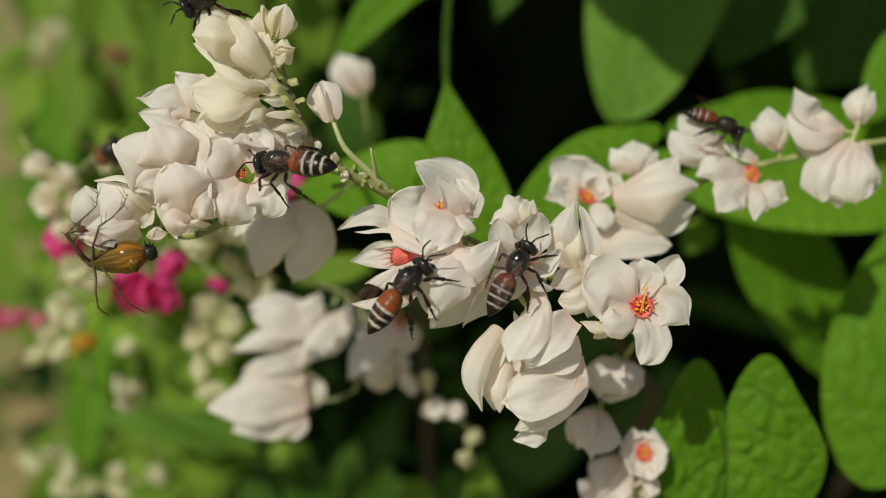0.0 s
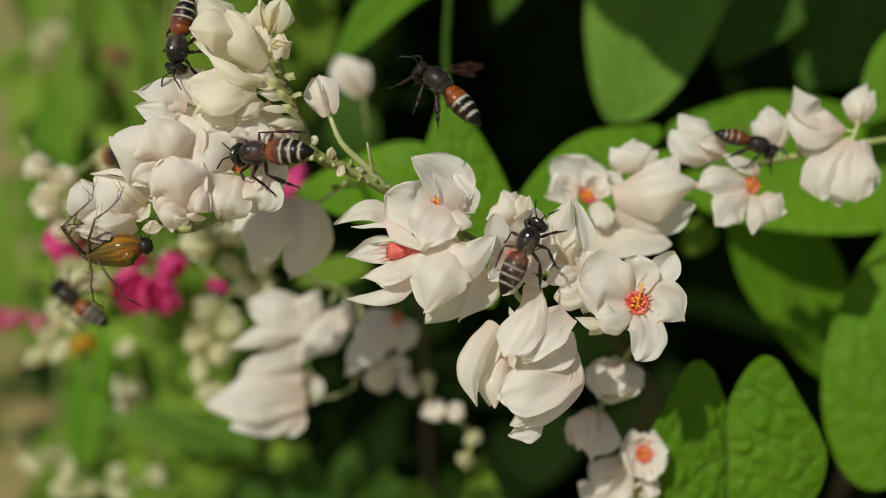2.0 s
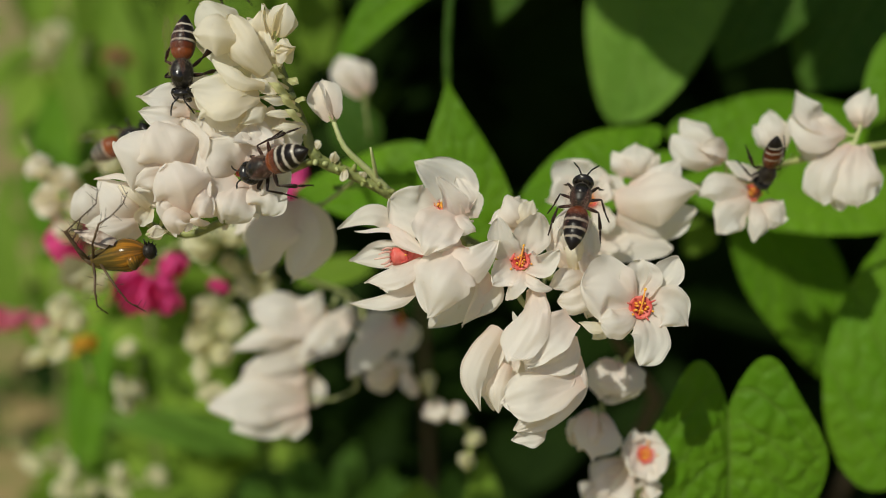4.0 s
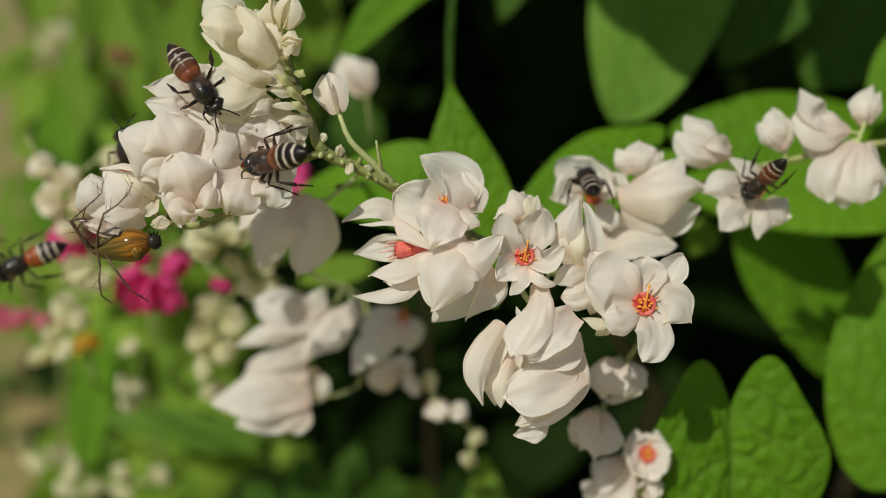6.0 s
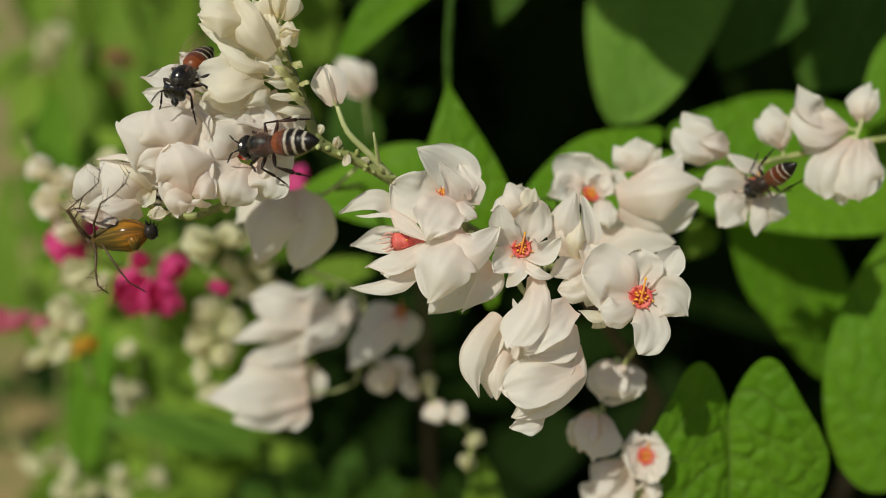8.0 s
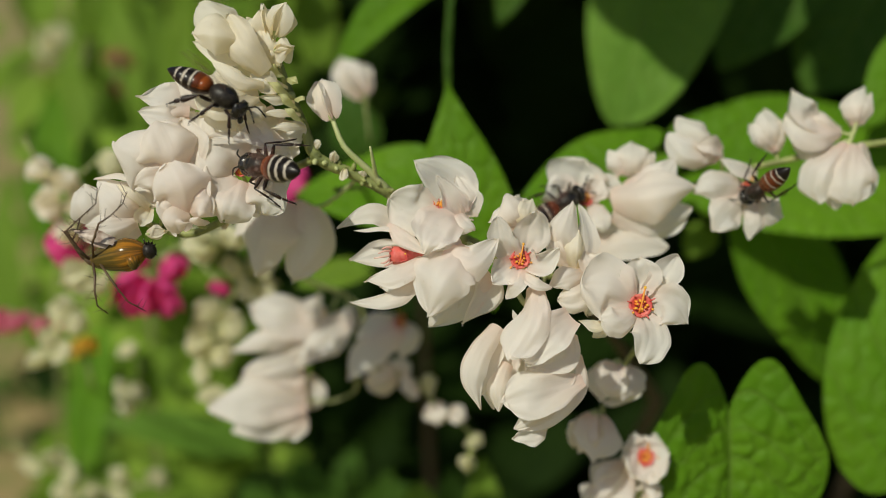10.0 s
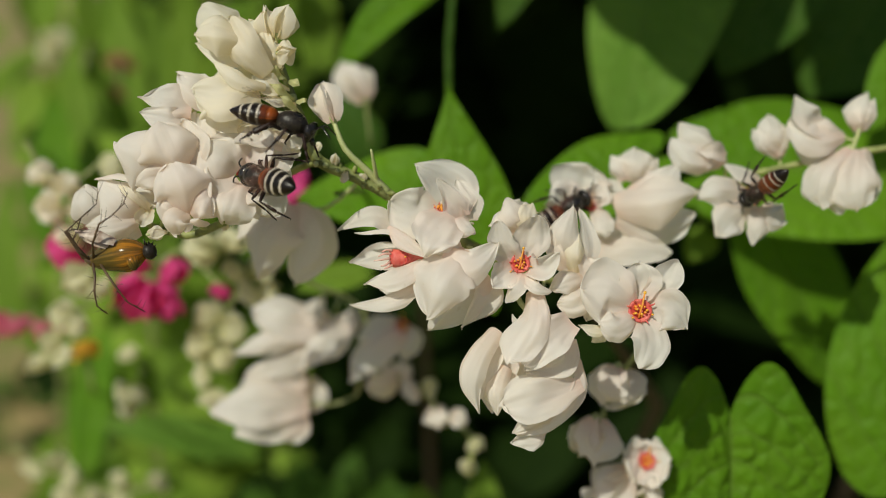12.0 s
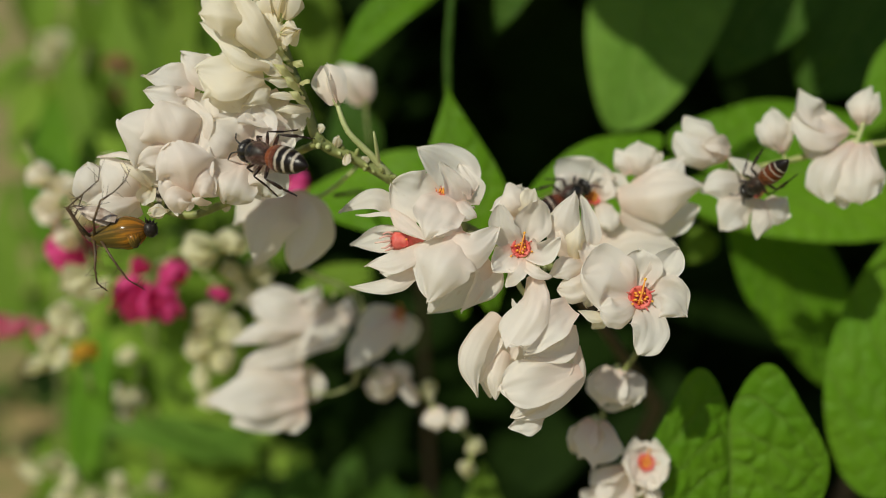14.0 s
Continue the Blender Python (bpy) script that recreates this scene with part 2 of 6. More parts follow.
def thing(name, label, category, m=PLANT, group="", kind=""):
    ob = new(name)
    ob.empty_display_size = 0.005
    ob.matrix_basis = m
    return tagged(ob, label, category, group, kind)


def joined(pieces):
    points, faces, uvs = [], [], []
    for p, f, u in pieces:
        n = len(points)
        points += p
        faces += [tuple(i + n for i in q) for q in f]
        uvs += u if u else [(0.5, 0.5)] * len(p)
    return points, faces, uvs


def sheet(n, k, spot):
    """A skin of n by k faces; spot(r, s) with r from -1 to 1 across and s from 0 to 1 along."""
    points = [spot(2 * i / n - 1, j / k) for j in range(k + 1) for i in range(n + 1)]
    uvs = [(i / n, j / k) for j in range(k + 1) for i in range(n + 1)]
    faces = [(j * (n + 1) + i, j * (n + 1) + i + 1, (j + 1) * (n + 1) + i + 1, (j + 1) * (n + 1) + i)
             for j in range(k) for i in range(n)]
    return points, faces, uvs


def petal(base, tip, width, face=(0, 0, 1), bow=0.1, cup=0.25, ruffle=0.07, tip_curl=0.0, crumple=1.0, n=14, k=16):
    """A petal from base to tip; bow bulges it towards its face, cup lifts its sides, its rim is wavy."""
    base, tip = Vector(base), Vector(tip)
    way = tip - base
    length = way.length
    t = way.normalized()
    out = Vector(face)
    out = (out - t * out.dot(t)).normalized()
    side = t.cross(out)
    a, b, c = random.uniform(0, 6), random.uniform(0, 6), random.uniform(0.8, 1.2)
    point = random.choice((-0.05, -0.02, 0.02, 0.045))
    skew = random.uniform(-0.12, 0.12)
    drift = Vector((random.uniform(0, 50), random.uniform(0, 50), random.uniform(0, 50)))

    e, g = random.uniform(0, 6), random.uniform(4.5, 7.0)
    crease = random.uniform(-0.5, 0.5)
    blunt = random.uniform(1.7, 2.8)
    bow, cup = 0.72 * bow, 0.8 * cup

    def spot(r, s):
        s = 1 - (1 - s) ** 1.5
        half = width / 2 * math.sin(math.pi * (0.07 + 0.6 * s ** 0.9)) ** 0.62
        half *= max(0.0, 1 - (max(0, s - 0.5) / 0.5) ** blunt) ** 0.5 + 0.01
        half *= 1 + 0.05 * math.sin(8 * s + (a if r > 0 else b)) + 0.025 * math.sin(19 * s + e)
        edge = r * r
        rim = max(edge * edge * min(1, 3 * s), max(0, s - 0.7) / 0.3 * s)
        lift = bow * length * 4 * s * (1 - s) + cup * half * edge * (0.35 + 0.65 * s) - tip_curl * length * max(0, s - 0.6) ** 2 * 4
        lift += ruffle * width * (math.sin(3.1 * c * r + a + 2 * s) * s * (0.25 + edge) + 0.6 * math.sin(7.5 * s + b + r) * edge)
        lift += crumple * 0.04 * width * rim * math.sin(g * (r * 1.4 + (1 - s) * 2.2 * (1 if r > 0 else -1)) + e)
        lift += crumple * 0.14 * width * noise.noise(drift + Vector((r * 1.3, s * 2.2, 0))) * min(1, 3 * s)
        lift += crumple * 0.05 * width * abs(r - crease) * min(1, 2 * s)
        pull = (edge * 0.10 * max(0, s - 0.25) - point * (1 - abs(r)) ** 2 * s + 0.03 * rim * math.sin(5 * r + a)) * width
        return base + t * (s * length - pull) + side * ((r + skew * s * s) * half) + out * lift

    return sheet(n, k, spot)


def tube(path, radii, sides=6, curve=3):
    """A round stalk along points, smoothed between them."""
    path = [Vector(p) for p in path]
    if curve > 1 and len(path) > 2:
        fine, rr = [], []
        for i in range(len(path) - 1):
            p0, p1, p2, p3 = path[max(0, i - 1)], path[i], path[i + 1], path[min(len(path) - 1, i + 2)]
            for q in range(curve):
                x = q / curve
                fine.append(0.5 * (2 * p1 + (p2 - p0) * x + (2 * p0 - 5 * p1 + 4 * p2 - p3) * x * x + (3 * p1 - p0 - 3 * p2 + p3) * x ** 3))
                rr.append(radii[i] + (radii[i + 1] - radii[i]) * x)
        path, radii = fine + [path[-1]], rr + [radii[-1]]
    points, uvs = [], []
    for i, p in enumerate(path):
        d = (path[min(i + 1, len(path) - 1)] - path[max(i - 1, 0)]).normalized()
        x = d.cross(Vector((0.3, 0.2, 1))).normalized()
        y = d.cross(x)
        for j in range(sides):
            a = 2 * math.pi * j / sides
            points.append(p + (x * math.cos(a) + y * math.sin(a)) * radii[i])
            uvs.append((j / sides, i / (len(path) - 1)))
    faces = [(i * sides + j, i * sides + (j + 1) % sides, (i + 1) * sides + (j + 1) % sides, (i + 1) * sides + j)
             for i in range(len(path) - 1) for j in range(sides)]
    faces += [tuple(range(sides))[::-1], tuple(range(len(points) - sides, len(points)))]
    return points, faces, uvs


def lathe(a, b, profile, sides=12, flat=1.0, up=(0, 0, 1), ridge=0.0, lobes=3):
    """A turned body from a to b; profile: (share of the way, radius). flat squeezes it along up."""
    a, b = Vector(a), Vector(b)
    d = (b - a).normalized()
    z = Vector(up)
    z = (z - d * z.dot(d)).normalized()
    y = z.cross(d)
    points, uvs = [], []
    for s, r in profile:
        for j in range(sides):
            q = 2 * math.pi * j / sides
            rr = r * (1 + ridge * math.cos(lobes * q))
            points.append(a + (b - a) * s + y * (rr * math.cos(q)) + z * (rr * flat * math.sin(q)))
            uvs.append((j / sides, s))
    rows = len(profile)
    faces = [(i * sides + j, i * sides + (j + 1) % sides, (i + 1) * sides + (j + 1) % sides, (i + 1) * sides + j)
             for i in range(rows - 1) for j in range(sides)]
    faces += [tuple(range(sides))[::-1], tuple(range((rows - 1) * sides, rows * sides))]
    return points, faces, uvs


def egg(a, b, radius, sides=12, rings=8, flat=1.0, up=(0, 0, 1), blunt=0.5):
    profile = [(0.5 - 0.5 * math.cos(math.pi * i / rings), max(0.02 * radius, radius * math.sin(math.pi * i / rings) ** (2 * blunt)))
               for i in range(rings + 1)]
    return lathe(a, b, profile, sides, flat, up)


def open_flower(spray, centre, petals, face=(0, 0, 1), size=1.1, skin=PETAL, label="", yellow=True):
    """An open flower: a salmon disc with a ring of filaments, petals round it. petals: tip, width, cup, bow."""
    face = Vector(face).normalized()
    c = Vector((0, 0, 0))
    disc = lathe(c - face * 0.5 * size, c + face * 0.55 * size,
                 [(0, 0.45 * size), (0.4, 0.8 * size), (0.85, 1.0 * size), (1.0, 0.95 * size), (0.8, 0.72 * size), (0.55, 0.3 * size)], 14, up=(0.3, 1, 0.2))
    flower = part("flower", disc, CUP, spray, label, centre)
    x = face.cross(Vector((0.2, 1, 0.1))).normalized()
    y = face.cross(x)
    hairs, knobs = [], []
    for i in range(8):
        a = 2 * math.pi * (i + random.uniform(-0.25, 0.25)) / 8
        d = x * math.cos(a) + y * math.sin(a)
        root = d * 0.88 * size + face * 0.45 * size
        tip = root + d * size * random.uniform(0.0, 0.45) + face * size * random.uniform(0.15, 0.5)
        part("filament", tube([root, (root + tip) / 2 + face * 0.06, tip], [0.11 * size, 0.07 * size, 0.05 * size], 5, 2), CUP, flower)
        if i in (1, 4):
            knobs.append(egg(tip - d * 0.1 * size, tip + d * 0.12 * size + face * 0.05, 0.1 * size, 6, 4))
    # a ring of short stamens in the cup, and one that stands out above it
    for i in range(9):
        a = 2 * math.pi * (i + random.uniform(-0.3, 0.3)) / 9
        q = random.uniform(0.42, 0.6) * size
        d = x * math.cos(a) + y * math.sin(a)
        low = d * q + face * 0.15 * size
        top = d * q * random.uniform(0.5, 0.95) + face * size * random.uniform(0.55, 0.85)
        hairs.append(tube([low, top], [0.13 * size, 0.1 * size], 5, 1))
        if i % 2:
            knobs.append(egg(top - x * 0.13 * size, top + x * 0.13 * size + face * 0.04, 0.11 * size, 6, 4))
    low, top = y * 0.6 * size + face * 0.4 * size, (y if y.y > 0 else -y) * 1.5 * size + face * 0.9 * size
    hairs.append(tube([low, (low + top) / 2 + face * 0.2, top], [0.11 * size, 0.09 * size, 0.07 * size], 5, 2))
    knobs.append(egg(top - x * 0.14 * size, top + x * 0.14 * size, 0.15 * size, 6, 4))
    for hair in hairs:
        part("stamen", hair, STAMEN, flower)
    for knob in knobs:
        part("anther", knob, ANTHER, flower)
    for tip, width, cup, bow in petals:
        tip = Vector(tip)
        root = (tip - face * tip.dot(face)).normalized() * 0.55 * size - face * 0.15 * size
        part("petal", petal(root, tip * 1.06, width * 1.24, face, bow, cup, 0.055, random.uniform(-0.05, 0.15), min(1, 0.17 * width)), skin, flower)
    stalk(spray, flower, Vector(centre) - face * 0.4)
    return flower


STEMS = {}


def stem(spray, path, radii, sides=6, skin=None):
    """A stem of a spray; the flowers built later send their stalks to it."""
    STEMS.setdefault(spray.name, []).extend(Vector(a).lerp(Vector(b), x / 8) for a, b in zip(path, path[1:]) for x in range(9))
    return part("stem", tube(path, radii, sides), skin or STEM, spray)


def stalk(spray, flower, base):
    """A thin bent stalk from a flower's foot to the nearest stem of its spray."""
    base = Vector(base)
    near = min(STEMS.get(spray.name, [base]), key=lambda p: (p - base).length + max(0, p.z - base.z))
    d = near - base
    if d.length > 0.5:
        mid = d * 0.5 + Vector((0, -0.12 * d.length, -0.1))
        part("stalk", tube([Vector((0, 0, 0)), mid, d], [0.2, 0.15, 0.2], 6, 3), PALE_STEM, flower)


def shut_flower(spray, base, tip, width, wide=0.3, count=5, skin=PETAL, face=(0, 0, 1), start=0.0, calyx=True, label=""):
    """A closed or half-open flower: petals wrapped round an axis from base to tip."""
    base, tip = Vector(base), Vector(tip)
    axis = tip - base
    d = axis.normalized()
    z = Vector(face)
    z = (z - d * z.dot(d)).normalized()
    y = z.cross(d)
    length = axis.length
    heart = lathe(-d * 0.1 * length, d * 0.22 * length,
                  [(0, 0.04 * width), (0.35, 0.13 * width), (0.7, 0.16 * width), (1, 0.05 * width)], 8)
    flower = part("flower" if wide > 0.16 else "bud", heart, PALE_STEM, spray, label, base)
    for i in range(count):
        a = 2 * math.pi * i / count + start + random.uniform(-0.25, 0.25)
        out = z * math.cos(a) + y * math.sin(a)
        round_ = d.cross(out)
        grow = random.uniform(0.82, 1.05)
        big = i % 2 == 0
        splay = wide * (0.65 if big else 0.3) * random.uniform(0.7, 1.2)
        end = d * length * grow + out * width * splay + round_ * width * random.uniform(-0.15, 0.15)
        w = width * (1.14 if big else 0.88) * random.uniform(0.92, 1.08)
        shape = petal(out * width * 0.07, end, w, out, 0.2 * width / length * (1 - 0.4 * wide), -0.5 + 0.75 * wide, 0.012 + 0.08 * wide, 0.15 * wide, 0.1 + 0.8 * wide)
        part("petal", shape, skin, flower)
    stalk(spray, flower, base)
    return flower


def bent(values, s):
    """A smooth way through three or four values, s from 0 to 1."""
    x = s * (len(values) - 1)
    i = min(int(x), len(values) - 2)
    x -= i
    p1, p2 = values[i], values[i + 1]
    p0 = values[i - 1] if i else p1 * 2 - p2
    p3 = values[i + 2] if i + 2 < len(values) else p2 * 2 - p1
    return 0.5 * (2 * p1 + (p2 - p0) * x + (2 * p0 - 5 * p1 + 4 * p2 - p3) * x * x + (3 * p1 - p0 - 3 * p2 + p3) * x ** 3)


def curved_petal(path, widths, face, cup, n=22, k=24):
    """A thin petal along a bent midline, with its width at each point of it; its rim is rounded, wavy and a little rolled."""
    path = [Vector(p) for p in path]
    wide = max(widths)
    length = sum((q - p).length for p, q in zip(path, path[1:]))
    drift = Vector((random.uniform(0, 50), random.uniform(0, 50), random.uniform(0, 50)))
    roll = (random.uniform(-0.5, 0.35), random.uniform(-0.5, 0.35))
    tip_roll, blunt = random.uniform(-0.6, 0.3), random.uniform(2.4, 3.6)
    notch, a, e = random.choice((0.0, 0.03, 0.05, 0.07)), random.uniform(0, 6), random.uniform(0, 6)
    skew = random.uniform(-0.1, 0.1)

    def spot(r, s):
        s = 1 - (1 - s) ** 1.4
        p = bent(path, s)
        t = (bent(path, min(1, s + 0.03)) - bent(path, max(0, s - 0.03))).normalized()
        out = Vector(face)
        out = (out - t * out.dot(t)).normalized()
        side = t.cross(out)
        half = 0.5 * max(0.05, bent(widths, s)) * (max(0.0, 1 - (max(0, s - 0.55) / 0.45) ** blunt) ** 0.5 + 0.012)
        half *= 1 + 0.2 * noise.noise(drift + Vector((30 if r > 0 else 0, s * 3.4, 3))) * min(1, 2.5 * s) + 0.02 * math.sin(21 * s + e) + 0.03 * noise.noise(drift + Vector((60 if r > 0 else 0, s * 13, 3)))
        edge = r * r
        lift = cup * half * (edge - 0.3) * 1.8 + half * roll[r > 0] * max(0, abs(r) - 0.5) ** 2 * 2.2
        lift += tip_roll * wide * max(0, s - 0.8) ** 2 * 5 * (1 - 0.4 * edge)
        lift += 0.16 * wide * noise.noise(drift + Vector((r * 1.1, s * 1.9, 0))) * min(1, 3 * s)
        lift += 0.095 * wide * noise.noise(drift + Vector((r * 2.4, s * 3.6, 9))) * min(1, 3 * s) * (0.3 + edge)
        lift += 0.035 * wide * math.sin(4.2 * (r + 2.3 * s) + a) * edge * s + 0.006 * wide * math.cos(15 * r + 3 * s * r + e) * min(1, 3 * s)
        pull = (edge * 0.06 * s + notch * (1 - abs(r)) ** 2 * s + 0.12 * noise.noise(drift + Vector((r * 1.8, 5, 5))) * s * s) * wide
        return p - t * pull + side * ((r + skew * s * s) * half) + out * lift

    return sheet(n, k, spot)


def laid_flower(spray, centre, skin=PETAL, disc=None, label=""):
    """The heart of a flower whose petals are laid one by one. disc: its face and size, where it shows."""
    if disc:
        flower = open_flower(spray, centre, [], disc[0], disc[1], skin, label)
    else:
        flower = part("flower", egg((-0.4, 0, -0.5), (0.4, 0, -0.5), 0.4, 8, 6), PALE_STEM, spray, label, centre)
        stalk(spray, flower, Vector(centre))
    SKINS[flower.name] = skin
    return flower


SKINS = {}


def laid_petal(flower, path, widths, face, cup, skin=None, own=False):
    """A petal in its spray's space; own: in the flower's."""
    c = Vector((0, 0, 0)) if own else flower.location / MM
    part("petal", curved_petal([Vector(p) - c for p in path], widths, face, cup), skin or SKINS[flower.name], flower)


def leaf(base, tip, width, face=(0, 0, 1), bow=0.06, fold=0.18, wave=0.05, skin=LEAF, stalk=None, name="leaf", parent=None,
         label="", n=26, k=44, crinkle=0.011, heart=0.16, sharp=0.75):
    """A heart-shaped leaf, base to tip, with its midrib sunk and its sides rippled."""
    base, tip = Vector(base), Vector(tip)
    way = tip - base
    length = way.length
    t = way.normalized()
    out = Vector(face)
    out = (out - t * out.dot(t)).normalized()
    side = t.cross(out)
    a, b = random.uniform(0, 6), random.uniform(0, 6)

    def spot(r, s):
        half = width / 2 * math.sin(math.pi * (0.16 + 0.84 * s) ** 0.8) ** sharp if s < 0.999 else width * 0.01
        back = heart * length * math.sin(math.pi * min(1, abs(r))) ** 0.8 * (1 - s) ** 3 if abs(r) < 0.999 else 0
        lift = bow * length * 4 * s * (1 - s) + fold * half * abs(r) - 0.45 * fold * half * r * r
        lift += wave * width * (math.sin(5 * s + a) * r * abs(r) + 0.5 * math.sin(9 * s + b) * r * r)
        vein = abs(math.sin(11 * (s - 0.375 * abs(r)) + 0.4))
        lift += crinkle * width * (min(1, 2.2 * vein) + 1.1 * noise.noise(Vector((r * 12 + a, s * 20, b)))) * min(1, 8 * abs(r)) * (1 - r ** 6) * min(1, 5 * s)
        return t * (s * length - back) + side * (r * half) + out * lift

    ob = part(name, sheet(n, k, spot), skin, parent, label, base)
    return ob


# ---- ground, hedge and what lies behind ----
def make_ground():
    def spot(r, s):
        x, y = r * 90000, -60000 + s * 240000
        return Vector((x, y, 12 * math.sin(x * 0.0011) * math.cos(y * 0.0013) if abs(x) < 9000 and abs(y) < 9000 else 0))
    g = part("ground", sheet(160, 200, spot), GROUND, None)
    tagged(g, "dry brown earth with sparse grass", "ground", "", "structure")


make_ground()


def leaf_shape(base, tip, width, face, n=4, k=6):
    """A plain folded leaf for foliage seen in bulk."""
    base, tip = Vector(base), Vector(tip)
    way = tip - base
    length = way.length
    t = way.normalized()
    out = Vector(face)
    out = (out - t * out.dot(t)).normalized()
    side = t.cross(out)
    a = random.uniform(0, 6)

    def spot(r, s):
        half = width / 2 * math.sin(math.pi * (0.14 + 0.86 * s) ** 0.8) ** 0.8 if s < 0.999 else width * 0.01
        lift = 0.07 * length * 4 * s * (1 - s) + 0.2 * half * abs(r) + 0.04 * width * math.sin(5 * s + a) * r
        return base + t * (s * length - 0.14 * length * abs(r) * (1 - s) ** 2) + side * (r * half) + out * lift

    return sheet(n, k, spot)


def foliage(name, label, category, skin, count, box, size, tilt, keep=None, droop=0.5, bare=None):
    """A mass of leaves in a box of the plant's space; bare: how patchy it is."""
    pieces = []
    (u0, u1), (v0, v1), (w0, w1) = box
    while len(pieces) < count:
        p = Vector((random.uniform(u0, u1), random.uniform(v0, v1), random.uniform(w0, w1)))
        if keep and not keep(p):
            continue
        length = random.uniform(*size)
        a = random.uniform(0, 2 * math.pi)
        way = Vector((math.cos(a), 0.7 * math.sin(a) - droop, random.uniform(-0.4, 0.5))).normalized()
        face = Vector((random.uniform(-tilt, tilt), random.uniform(0.1, 1.0), 1)).normalized()
        pieces.append(leaf_shape(p, p + way * length, length * random.uniform(0.6, 0.8), face))
    if bare is not None:
        pieces = [piece for piece in pieces if noise.noise(Vector(piece[0][0]) / 330) > bare]
    ob = part(name, joined(pieces), skin, None)
    ob.matrix_basis = PLANT
    return tagged(ob, label, category, "", "stuff")


# the dense inside of the hedge, shade in its leaf colour, and unseen leaves overhanging it
foliage("hedge_foliage", "deep mass of vine leaves with dark shade in their colour", "foliage", FULL_SHADE_LEAF, 1300,
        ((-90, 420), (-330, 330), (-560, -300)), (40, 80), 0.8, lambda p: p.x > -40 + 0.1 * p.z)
# Leaves above the view, added to keep the sun off the hedge.
foliage("overhanging_foliage", "unseen overhanging green leaves added to shade the hedge", "foliage", HALF_SHADE_LEAF, 1500,
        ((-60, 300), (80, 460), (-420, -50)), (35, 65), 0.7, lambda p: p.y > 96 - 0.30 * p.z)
foliage("undergrowth", "low leaves at the foot of the hedge, shade in their colour", "foliage", FULL_SHADE_LEAF, 9,
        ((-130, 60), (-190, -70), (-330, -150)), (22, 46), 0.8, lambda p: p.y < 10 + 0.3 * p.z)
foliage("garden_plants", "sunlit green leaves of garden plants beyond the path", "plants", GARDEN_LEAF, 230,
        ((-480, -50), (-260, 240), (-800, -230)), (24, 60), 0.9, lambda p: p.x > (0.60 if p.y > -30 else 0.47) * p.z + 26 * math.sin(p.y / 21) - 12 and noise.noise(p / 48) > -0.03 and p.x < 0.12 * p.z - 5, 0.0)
# Dark gaps between garden plants, their shade painted by near-black leaves.
foliage("garden_shade", "leaves low in the garden with dark shade in their colour", "plants", FULL_SHADE_LEAF, 240,
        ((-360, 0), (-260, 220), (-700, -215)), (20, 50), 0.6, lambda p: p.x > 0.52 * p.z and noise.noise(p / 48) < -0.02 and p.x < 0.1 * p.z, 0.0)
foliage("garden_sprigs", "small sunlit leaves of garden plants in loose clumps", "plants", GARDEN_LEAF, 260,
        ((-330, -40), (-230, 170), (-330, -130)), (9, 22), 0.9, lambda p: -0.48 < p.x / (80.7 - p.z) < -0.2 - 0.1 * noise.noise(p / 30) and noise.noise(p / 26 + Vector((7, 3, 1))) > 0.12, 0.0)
foliage("grass", "thin grass on dry earth", "grass", GRASS, 1500,
        ((-1300, 200), (-900, 300), (-3200, -900)), (30, 90), 0.9, lambda p: -60 < (PLANT @ (p * MM)).z * 1000 < 70, -0.8, 0.02)


def hedge_body():
    """The rest of the hedge, down to the ground and along the path."""
    pieces = []
    for i in range(1500):
        p = Vector((random.uniform(-60, 900), random.uniform(330, 800), random.uniform(15, 1350)))
        if p.z > 720 and p.x < 380:
            continue
        length = random.uniform(45, 85)
        a = random.uniform(0, 2 * math.pi)
        way = Vector((math.cos(a), random.uniform(-0.6, 0.2), math.sin(a) * 0.6 - 0.4)).normalized()
        pieces.append(leaf_shape(p, p + way * length, length * 0.7, (random.uniform(-0.5, 0.5), -1, random.uniform(0.2, 1.0)), 3, 4))
    ob = part("hedge_foliage", joined(pieces), HALF_SHADE_LEAF, None)
    tagged(ob, "dense green leaves of a vine-covered hedge", "foliage", "", "stuff")


hedge_body()


def on_ground(x, y, z=0.0):
    """A place of the garden, in metres, in the plant's space."""
    return (PLANT.inverted() @ Vector((x, y, z))) / MM


